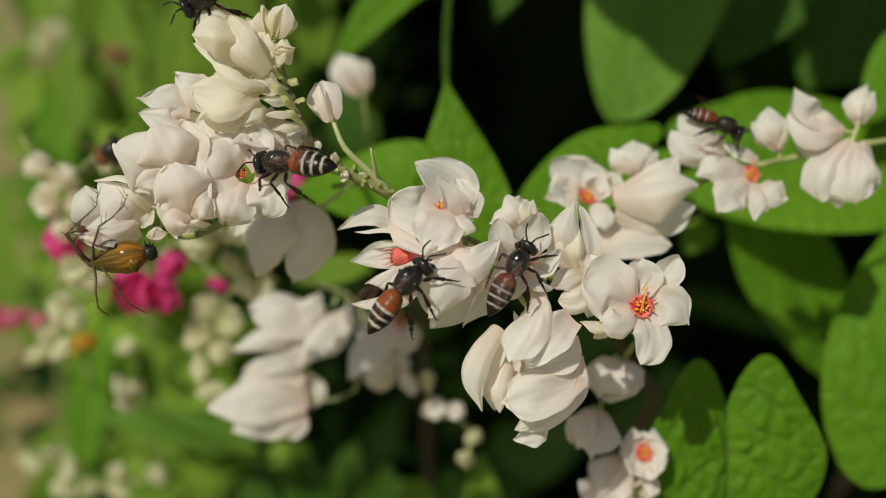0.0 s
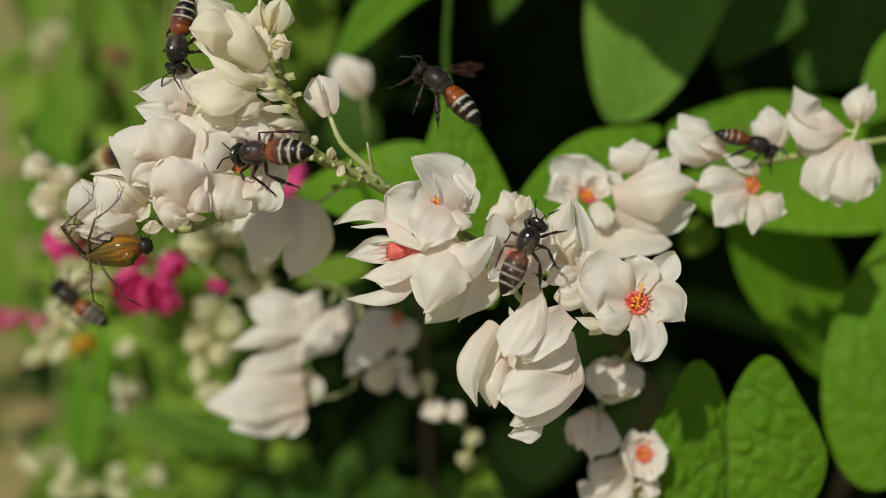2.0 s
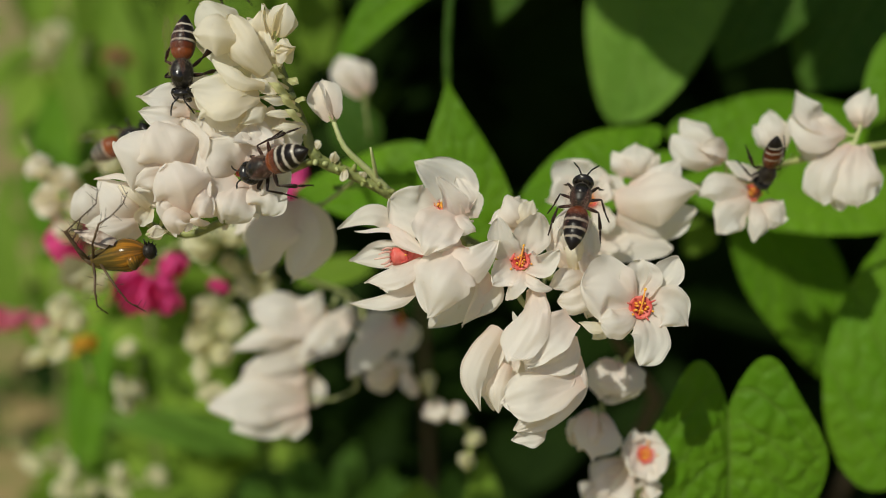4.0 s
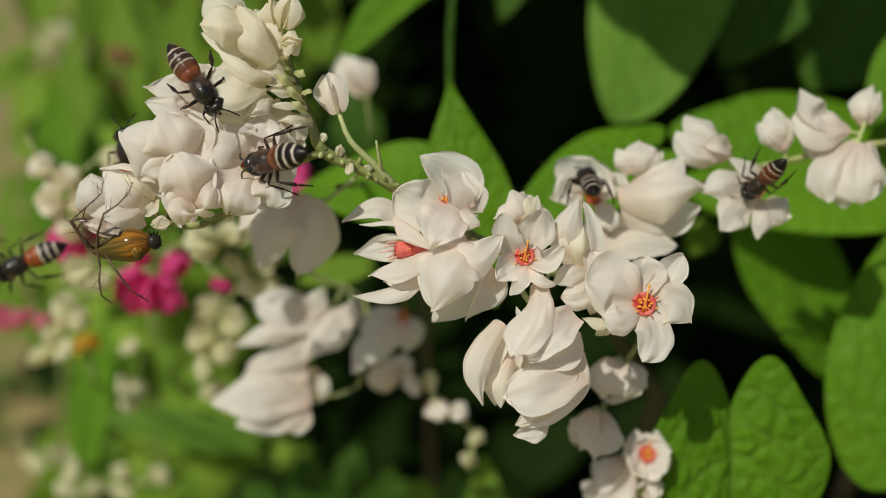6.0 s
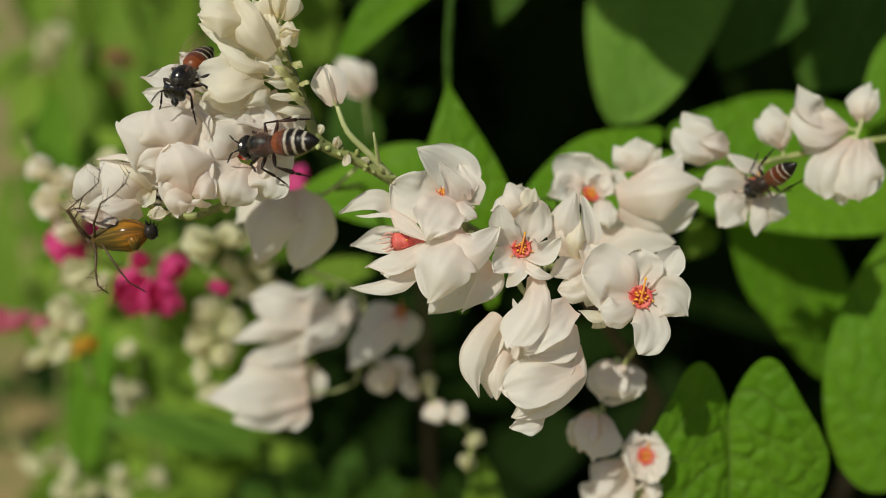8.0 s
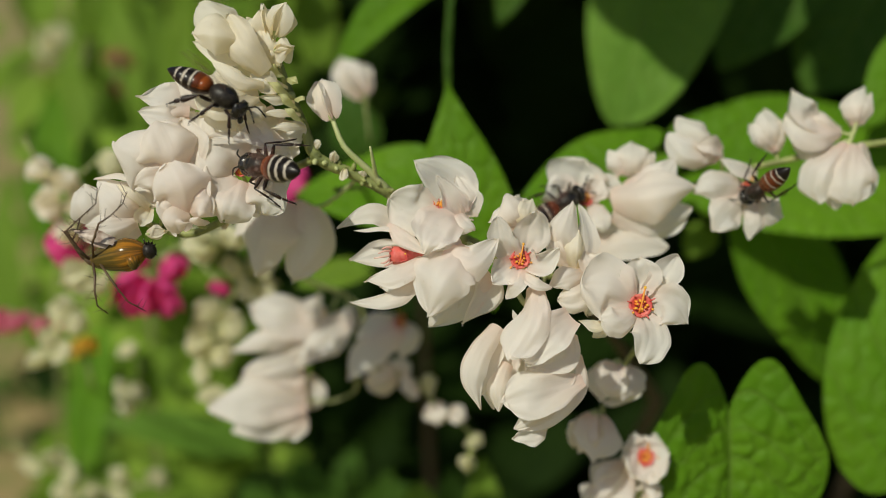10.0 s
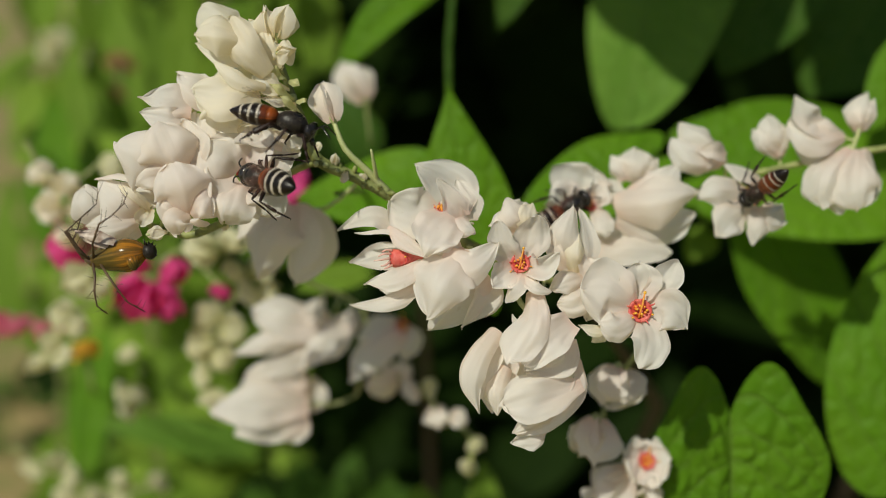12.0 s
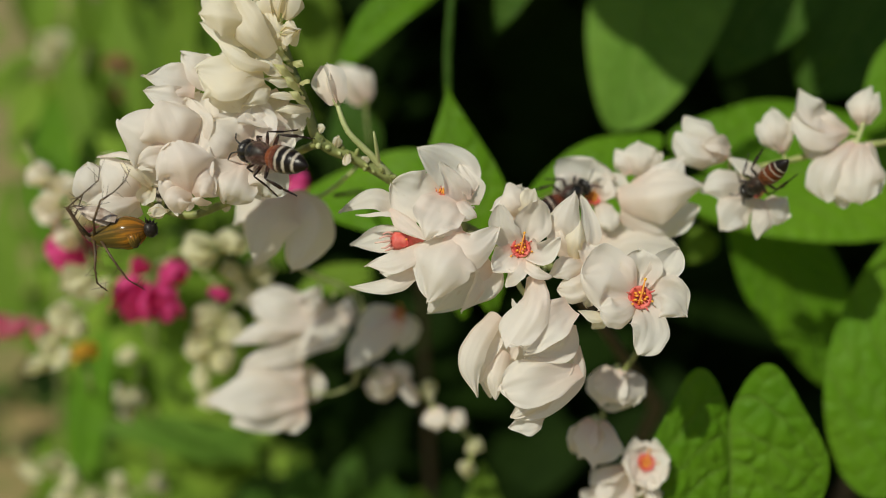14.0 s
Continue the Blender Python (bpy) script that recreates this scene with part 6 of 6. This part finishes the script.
def make_spider():
    s = thing("lynx_spider", "amber spider with long spiny legs holding winged prey", "spider")
    part("abdomen", lathe((-27.13, -0.35, 2.6), (-32.76, -1.35, 2), [(0, 0.35), (0.06, 0.78), (0.15, 1.2), (0.3, 1.52), (0.38, 1.5), (0.5, 1.34), (0.65, 1.16), (0.82, 0.86), (0.94, 0.55), (1, 0.1)], 22,
                          0.9, ridge=0.06, lobes=7), AMBER, s)
    part("spinneret", lathe((-28.32, -0.9, 3), (-28.03, -2.09, 3), [(0, 0.75), (0.5, 0.62), (0.85, 0.36), (1, 0.1)], 12), AMBER, s, "amber bulge with a dark tip")
    part("spinneret_tip", egg((-28.4, -1.94, 3), (-27.78, -1.93, 3), 0.2, 8, 6), FUZZ, s)
    head = part("head", egg((-27.3, -0.47, 3), (-26.11, -0.24, 3), 0.78, 14, 10), FUZZ, s, "dark bristly head")
    for a, b in (((-27.1, 0.05, 3), (-27.13, 0.76, 3.4)), ((-26.79, 0.16, 3), (-26.6, 0.61, 3.6)), ((-26.59, 0.17, 3), (-26.25, 0.57, 3.4)), ((-26.38, 0.02, 3), (-26.06, 0.28, 3.2)),
                 ((-26.86, 0.15, 3.4), (-26.75, 0.49, 3.9)), ((-26.26, -0.55, 3), (-25.93, -0.8, 3.2)), ((-26.67, -0.76, 3), (-26.37, -1.07, 3.4))):
        part("bristle", tube([a, b], [0.13, 0.04], 5, 1), BLACK, head)
    part("cephalothorax", egg((-31.73, -1.59, 2.2), (-33, -1, 2.2), 0.42, 12, 8), SPIDER_LIMB, s, "pinkish brown thorax")
    for path, widths in ((((-29.75, 0.5, 3.4), (-31.45, 1.06, 3.8), (-33.63, 1.49, 3.4)), (0.75, 1.15, 0.3)), (((-29.97, 0.1, 2.8), (-31.66, 0.57, 3), (-33.41, 1.06, 2.8)), (0.7, 1.0, 0.3))):
        part("wing", curved_petal(path, widths, (0, 0.4, 1), -0.2, 8, 14), PREY_WING, s, "pale folded wing of the prey")
    legs = [[(-32.33, -1.24, 2.4), (-33.01, -0.55, 3.4), (-33.94, 1.29, 4.2), (-32.27, 2.67, 4.6), (-30.9, 3.85, 4.8), (-30.87, 5.23, 4.6)],
            [(-31.99, -1.19, 2.6), (-31.47, 0.22, 4.2), (-30.58, 2.03, 5), (-29.49, 2.76, 5), (-28.53, 3.8, 4.8), (-28.25, 4.96, 4.4)],
            [(-32.49, -1.2, 2.4), (-33.3, -0.09, 3), (-33.96, 1.36, 3.8), (-33.22, 1.57, 4), (-32.55, 1.48, 4)],
            [(-32.04, -1.5, 2.6), (-31.28, -2.62, 4), (-31.3, -4.05, 4), (-31.3, -5.4, 3.4), (-30.63, -6.14, 2.6)],
            [(-31.47, -1.38, 2.6), (-30.16, -2.49, 4), (-29.32, -3.7, 4), (-28.63, -5.04, 3), (-27.41, -5.94, 2)],
            [(-32.76, -1.3, 2), (-33.12, -1, 2.4), (-33.92, 0.42, 2.8), (-33.56, 1.48, 2.6), (-33.48, 2.66, 2)]]
    for path in legs:
        leg = part("leg", tube(path, [0.13, 0.11, 0.095, 0.065, 0.05, 0.03][:len(path)], 6, 1), SPIDER_LIMB, s)
        spines = []
        for i in range(1, len(path) - 1):
            p, q = Vector(path[i]), Vector(path[i + 1])
            for x in (0.15, 0.5, 0.8):
                at = p.lerp(q, x)
                d = Vector((random.uniform(-1, 1), random.uniform(-1, 1), 0.4)).normalized()
                spines.append(tube([at, at + d * 1.15 + (q - p).normalized() * 0.3], [0.03, 0.01], 4, 1))
        tagged(part("spine", joined(spines), SPIDER_LIMB, leg), kind="stuff")
    return s


bee_a, wings_a = make_bee("banded bee feeding head down on a white flower", BANDS, 1.04)
bee_b, wings_b = make_bee("rust and black bee taking off from the flowers", RUSTY)
bee_c, wings_c = make_bee("dark striped bee climbing over the middle flowers", NIGHT, 0.94)
bee_d, wings_d = make_bee("dark bee with reddish abdomen on cream buds", BANDS, 0.98)
bee_e, wings_e = make_bee("rust-coloured bee on a bowed open flower", COPPER, 0.85)
bee_f, wings_f = make_bee("dark bee flying past behind the flowers", BANDS)
bee_g, wings_g = make_bee("reddish bee half hidden behind white petals", RUSTY)
spider = make_spider()


# ---- what moves ----
def sway(rows):
    return [(t, PLANT @ Matrix.Translation(mm((u, v, 0))) @ pose(0, 0, 0, 0, 0, a)) for t, u, v, a in rows]


def fly(bee, rows):
    """rows: seconds, u, v, w, heading in the face of the hedge, head out of it, roll to the left."""
    walk(bee, [(t, PLANT @ Matrix.Translation(mm((u, v, w))) @ pose(0, 0, 0, 0, 0, h) @ pose(0, 0, 0, 0, -p) @ pose(0, 0, 0, r))
               for t, u, v, w, h, p, r in rows])


def beat(wings, flights, fold=9):
    """Folded wings open for each flight and beat up and down in it."""
    for wing, side in wings:
        at = wing.location.copy()
        def turned(spread, up):
            return Matrix.Translation(at) @ pose(0, 0, 0, 0, 0, -side * (fold + (76 - fold) * spread)) @ pose(0, 0, 0, -side * up, 8)
        rows = [(0, turned(0, 0))] if not flights or flights[0][0] > 0.2 else []
        for a, b in flights:
            if rows:
                rows.append((max(rows[-1][0] + 0.04, a - 0.1), turned(0, 0)))
            t, i = a, 0
            while t < b:
                rows.append((t, turned(1, -30 if i % 2 else 42)))
                t, i = t + 1 / 15, i + 1
            rows.append((b + 0.1, turned(0, 0)))
        rows = [r for r in rows if r[0] < 13.95] + [(14, rows[-1][1])]
        walk(wing, rows)


def motions():
    swaying = sway([
    (0, 0, 0, 0),
    (0.5, -0.16, 0.18, -0.21),
    (1, -0.41, 0.52, 0.03),
    (1.5, -0.47, 0.67, -0.26),
    (2, -0.39, 0.57, -0.33),
    (2.5, -0.19, 0.19, -0.45),
    (3, -0.1, 0.03, -0.35),
    (5.5, -0.32, 0.51, -0.25),
    (6, 0.04, 0.66, -0.94),
    (6.5, 0.2, 1.29, -0.77),
    (7, 0.1, 1.93, -1.26),
    (7.5, -0.02, 2.06, -1.42),
    (8, -0.1, 1.61, -1.25),
    (10.5, -0.29, 0.44, 0.01),
    (11, -0.34, 0.39, -0.64),
    (11.5, -0.23, 0.36, -0.35),
    (12, -0.32, 0.53, -0.56),
    (12.5, -0.55, 1.13, -0.61),
    (13, -0.5, 1.91, -1.1),
    (13.5, -0.37, 2.53, -1.58),
    (14, -0.14, 2.25, -1.54)])
    walk(spray, swaying)
    walk(spider, swaying)
    walk(side_spray, sway([
    (0, 0, 0, 0),
    (0.5, -0.06, -0.03, 0),
    (1, -0.12, 0.37, 0),
    (1.5, -0.19, 0.47, 0),
    (2, 0, 0.25, 0),
    (2.5, 0.06, -0.19, 0),
    (3, 0.19, -0.37, 0),
    (5.5, -0.19, 0.19, 0),
    (6, 0.19, 0.06, 0),
    (6.5, 0.44, 0.37, 0),
    (7, 0.47, 0.75, 0),
    (7.5, 0.44, 0.81, 0),
    (8, 0.19, 0.62, 0),
    (10.5, -0.5, 0.06, 0),
    (11, -0.34, -0.16, 0),
    (11.5, -0.19, -0.06, 0),
    (12, -0.22, 0.06, 0),
    (12.5, -0.12, 0.37, 0),
    (13, -0.02, 0.89, 0),
    (13.5, 0.33, 1.29, 0),
    (14, 0.37, 0.93, 0)]))
    walk(low_spray, sway([
    (0, 0, 0, 0),
    (0.5, -0.14, 0.25, 0),
    (1, -0.21, 0.35, 0),
    (1.5, -0.35, 0.53, 0),
    (2, -0.28, 0.57, 0),
    (2.5, -0.21, 0.42, 0),
    (3, -0.07, 0.35, 0),
    (5.5, -0.28, 0.5, 0),
    (6, 0.07, 0.78, 0),
    (6.5, 0.07, 1.2, 0),
    (7, -0.11, 1.77, 0),
    (7.5, -0.21, 2.05, 0),
    (8, -0.07, 1.63, 0),
    (10.5, -0.21, 0.35, 0),
    (11, -0.11, 0.53, 0),
    (11.5, -0.14, 0.42, 0),
    (12, -0.04, 0.5, 0),
    (12.5, -0.35, 0.92, 0),
    (13, -0.59, 1.72, 0),
    (13.5, -0.54, 2.53, 0),
    (14, -0.28, 2.2, 0)]))
    at = nodding.location.copy()
    walk(nodding, [(t, Matrix.Translation(at + mm((du, dv, 0))) @ pose(0, 0, 0, rx)) for t, du, dv, rx in (
        (0, 0, 0, 0), (0.5, 0, -0.4, 2), (1, 0, -0.1, 1), (1.5, 0, -0.45, 3), (2, 0, -1.3, 8), (2.5, 0, -1.0, 8), (3, 0, -1.4, 10),
        (5.5, 0, -1.6, 10), (6.5, 0, -1.5, 10), (8, 0, -1.5, 10), (11, 0, -1.5, 10), (14, 0, -1.5, 10))])
    fly(bee_a, [
        (0, -15.29, 8.09, 2.6, 177, -25, 30), (0.5, -16.28, 8.37, 2.6, 194, -25, 15), (1, -16.9, 8.4, 2.6, 199, -25, 10), (1.5, -16.95, 9.05, 2.6, 197, -25, 12),
        (2, -17.42, 8.97, 2.6, 181, -25, 15), (2.5, -17.21, 7.88, 2.6, 198, -25, 10), (3, -17.01, 7.52, 2.6, 199, -32, 5), (5.5, -16.95, 7.83, 3.2, 187, -47, 0),
        (6, -16.75, 8.04, 3.2, 185, -47, 0), (6.5, -16.44, 8.61, 3.2, 183, -47, 0), (7, -16.1, 9.85, 3.2, 191, -47, 5), (7.5, -16.28, 10.06, 3.2, 200, -30, 8),
        (8, -16.8, 9.75, 3.2, 182, -30, 8), (10.5, -17.32, 7.62, 3.2, 169, -50, 0), (11, -17.5, 7.23, 3.2, 173, -50, 0), (11.5, -17.21, 6.9, 3.2, 159, -50, 0),
        (12, -17.34, 7.31, 3.2, 162, -50, 0), (12.5, -17.47, 7.57, 3.2, 161, -50, 0), (13, -17.28, 9.51, 3.2, 159, -38, 0), (13.5, -17.09, 9.73, 3.2, 161, -38, 0), (14, -17.06, 9.59, 3.2, 163, -38, 0)])
    fly(bee_b, [
        (0, -3.14, -2.73, 4.5, 48, 0, -45), (0.3, -1.24, -0.54, 4.5, 51, 0, -45), (0.5, -0.56, 0.99, 4.5, 50, 0, -45), (0.7, 0.69, 3.32, 4.5, 48, 0, -45),
        (0.9, 2.27, 5.62, 5, 49, 0, -40), (1, 3.62, 7.44, 5, 50, 0, -40), (1.1, 5.1, 8.97, 4, 57, -5, -20), (1.2, 6.36, 10.22, 3, 75, -15, 0), (1.3, 7.4, 11.2, 2, 88, -25, 5),
        (1.4, 7.98, 11.56, 1, 108, -32, 10), (1.5, 8.46, 11.87, 0, 128, -36, 15), (1.6, 8.37, 12.62, 0, 132, -32, 15), (1.7, 6.99, 13.38, 0, 142, -25, 15), (1.9, 1.92, 15.05, 0, 136, -22, 20),
        (2, -0.54, 16.18, 0, 139, -15, 60), (2.1, -2.73, 17.96, 0, 138, -15, 60), (2.2, -4.82, 18.93, 0, 144, -10, 60), (2.4, -7.82, 20.77, 0, 147, -5, 60), (2.5, -8.95, 21.05, 0, 156, 0, 60),
        (2.7, -12.91, 22.04, 0, 156, 0, 60), (3, -16.49, 23.86, -1, 157, 0, 60), (3.2, -17.49, 24.01, -1, 157, 0, 60), (4, -23.39, 29, -6, 180, 0, 40), (4.8, -38.24, 20.3, -14, 230, 0, 40),
        (5.3, -42.72, 8.44, -14, 300, 0, 0), (5.5, -41.11, 7.29, -14, 396, 0, -40), (5.7, -42.75, 3.61, -14, 350, 0, -40), (5.9, -46.21, 1.94, -14, 300, 0, -20),
        (6, -48.15, -1.95, -14, 205, 0, 0), (6.4, -62.27, -7.46, -16, 230, 0, 0), (8, -88.7, -11.32, -30, 230, 0, 0), (14, -91.64, -10.51, -30, 230, 0, 0)])
    fly(bee_c, [
        (0, 6.76, -1.18, 3.6, 58, -5, -28), (0.5, 6.81, -0.18, 3.6, 61, -5, -25), (1, 6.65, 0.77, 3.6, 63, -5, -22), (1.5, 7.01, 1.25, 3.6, 64, -5, -22),
        (2, 7.71, 0.97, 3.8, 61, -5, -25), (2.5, 8.81, 1.12, 4, 53, -5, -25), (3, 10.49, 3.21, 4, 62, -5, -28), (3.2, 10.97, 3.6, 4, 64, -8, -25), (4.2, 13.02, 5.82, 0, 78, -35, -10),
        (5.3, 14.88, 7.56, -11, 90, -74, 0), (5.5, 15.34, 7.3, -11, 90, -74, 0), (6, 15.22, 7.97, -11, 88, -74, 0), (6.2, 16.13, 9.39, -8, 90, -62, 0), (6.5, 17.13, 11.66, -8, 92, -42, 0),
        (6.8, 17.45, 13.35, -8, 118, -42, 0), (7, 16.22, 13.49, -8, 102, -55, 0), (7.2, 14.23, 12.33, -8, 88, -58, 0), (7.4, 12.89, 11.41, -8, 62, -48, 0), (7.5, 12.42, 11.07, -8, 30, -25, -20),
        (7.6, 12.45, 10.36, -8, 25, -15, -30), (7.8, 12.71, 7.42, -14, 25, -10, -20), (8, 13.25, 4.23, -13, 28, -20, 0), (8.2, 13.25, 4.24, -13, 28, -20, 0),
        (10.3, 13.33, 5.77, -11, 32, -15, 0), (11, 13.91, 5.75, -11, 34, -15, 0), (11.5, 13.88, 5.48, -11, 32, -15, 0), (12, 13.73, 5.6, -11, 30, -15, 0), (12.5, 13.82, 5.97, -11, 32, -15, 0),
        (13, 13.62, 6.84, -11, 32, -15, 0), (13.5, 13.78, 7.35, -11, 30, -15, 0), (14, 13.82, 7, -11, 30, -15, 0)])
    fly(bee_d, [
        (0, -22.82, 23.84, 0, 205, 0, 20), (0.5, -23.46, 22.79, 0, 225, 0, 20), (1, -24.54, 21.43, 0, 245, 0, 20), (1.5, -24.91, 19.63, 0, 262, 0, 25), (2, -25.29, 19.02, 0, 262, 0, 25),
        (2.5, -25.93, 18.21, 0, 246, 0, 25), (3, -25.77, 17.62, 0, 240, 0, 25), (3.2, -25.63, 17.93, 0, 242, 0, 25), (4.2, -24.13, 15.86, 2, 280, 0, 10), (5.3, -22.98, 13.99, 3, 318, 0, 0), (5.5, -22.85, 14.08, 3, 320, 0, 0),
        (6, -22.18, 14.44, 3, 308, 0, 0), (6.5, -22.08, 15.06, 3, 297, 0, 0), (7, -22, 15.58, 3, 283, 15, 5), (7.5, -23.16, 16.0, 3, 270, 30, 15), (8, -23.98, 15.9, 3, 250, 38, 15), (8.2, -24.49, 15.6, 3, 250, 38, 10),
        (9.2, -21.46, 14.19, 5, 300, 0, -15), (10.3, -18.44, 13.91, 5, 335, 0, -74), (10.5, -17.44, 14.22, 5, 338, 0, -74), (11, -15.45, 12.99, 5, 328, 0, -74), (11.5, -13.47, 11.36, 5, 324, 0, -74),
        (12, -13.59, 11.96, 5, 341, 0, -74), (12.5, -11.51, 13.07, 5, 343, 0, -74), (12.6, -9.77, 13.7, 4, 350, 0, -80), (12.7, -7.16, 14.19, 3, 355, 0, -80), (12.8, -4, 14.64, 2, 368, 0, -80),
        (12.9, 0.35, 15.99, 1, 385, 0, -80), (13, 3.3, 18.07, 0, 393, 0, -80), (13.1, 6.15, 20.27, 0, 393, 0, -80), (13.2, 8.94, 22.63, 0, 393, 0, -80), (13.3, 10.99, 25.31, 0, 396, 0, -80),
        (13.5, 14.05, 30.36, 0, 400, 0, -80), (14, 22.12, 46.98, 0, 400, 0, -80)])
    fly(bee_e, [
        (0, 30.68, 13.39, -11, 335, 0, -65), (0.4, 31.85, 12.44, -11, 338, 0, -65), (0.8, 31.8, 13.01, -11, 352, 0, -65), (1.2, 32.41, 13.53, -11, 360, 0, -65), (1.6, 33.86, 12.94, -11, 350, 0, -65),
        (2, 34.15, 11.44, -11, 338, 0, -60), (2.4, 34.76, 11.01, -11, 328, 0, -50), (2.7, 35.5, 9.9, -11, 312, -20, -35), (3, 36.5, 9.0, -10, 322, -42, -35), (3.2, 36.3, 8.9, -10, 312, -46, -30),
        (4.2, 33.53, 7.66, -9, 265, -52, -10), (5.3, 31.71, 6.33, -9, 240, -61, 0), (5.5, 32.21, 6.55, -9, 240, -61, 0), (6, 32.57, 6.61, -9, 238, -61, 0), (6.5, 33.11, 6.85, -9, 217, -61, 0),
        (7, 33.14, 7.44, -9, 220, -61, 0), (7.5, 33.11, 7.38, -9, 218, -61, 0), (8, 33.17, 6.91, -9, 222, -61, 0), (10.5, 32.51, 6.37, -9, 226, -61, 0), (11, 32.42, 6.4, -9, 226, -61, 0),
        (11.5, 32.45, 6.25, -9, 227, -61, 0), (12, 32.48, 6.49, -9, 228, -61, 0), (12.5, 32.51, 6.91, -9, 229, -61, 0), (13, 32.43, 7.34, -9, 232, -61, 0), (13.5, 32.59, 7.66, -9, 231, -61, 0), (14, 32.69, 7.56, -9, 230, -61, 0)])
    fly(bee_f, [
        (0, -23.81, -48.43, -30, 140, 0, 0), (0.5, -33.13, -35.57, -29, 145, 0, -10), (0.8, -38.43, -21.88, -28, 150, 0, -20), (1.2, -41.27, -18.54, -26, 160, 0, -40), (1.4, -43.52, -16.25, -25, 200, 0, -40), (1.6, -45.03, -12.45, -25, 225, 0, -30), (1.8, -45.22, -8.5, -25, 200, 0, 0),
        (2, -46.59, -5.61, -25, 140, 0, 0), (2.3, -59.22, -0.45, -25, 150, 0, 0), (3.2, -66.27, 8.05, -25, 90, 0, 0), (4.2, -63.19, 9.79, -22, 60, 0, 0), (5.3, -50.17, 9.13, -16, 40, 0, 0), (5.5, -49.43, 6.23, -16, 75, 0, 0),
        (5.7, -49.56, 2.98, -16, 60, 0, 0), (6, -54.56, 0.19, -16, 120, 0, 0), (6.6, -67.4, -1.01, -16, 170, 0, 0), (14, -88.7, 1.25, -30, 170, 0, 0)])
    fly(bee_g, [
        (0, -41.01, 12.02, -24, 10, 50, 0), (1, -40.87, 11.95, -24, 10, 50, 0), (2, -40.17, 11.75, -24, 0, 50, 0), (3, -38.79, 12.61, -22, 20, 50, 0), (4.2, -34.38, 12.8, -14, 20, 0, 0), (5.3, -29.74, 13.11, -9, 15, -35, 0), (5.5, -29.89, 13.1, -9, 18, -35, 0), (5.7, -35.73, 11.16, -9, 60, 0, 0),
        (5.8, -36.8, 10.4, -9, 110, 0, 0), (6.1, -31.44, 10.43, -9, 90, 0, 0), (6.5, -28.58, 10.24, -9, 90, 0, 0), (8, -29.24, 10.18, -9, 75, 0, 0), (10.5, -29, 10.06, -9, 80, 0, 0), (14, -29, 11.02, -9, 80, 0, 0)])
    beat(wings_a, [], 0)
    beat(wings_b, [(1.0, 2.95), (3.3, 13.9)])
    beat(wings_c, [(5.42, 7.9)], 2)
    beat(wings_d, [(12.45, 13.9)], -5)
    beat(wings_e, [], 2)
    beat(wings_f, [(0.05, 13.9)])
    beat(wings_g, [(5.65, 5.9)])


motions()
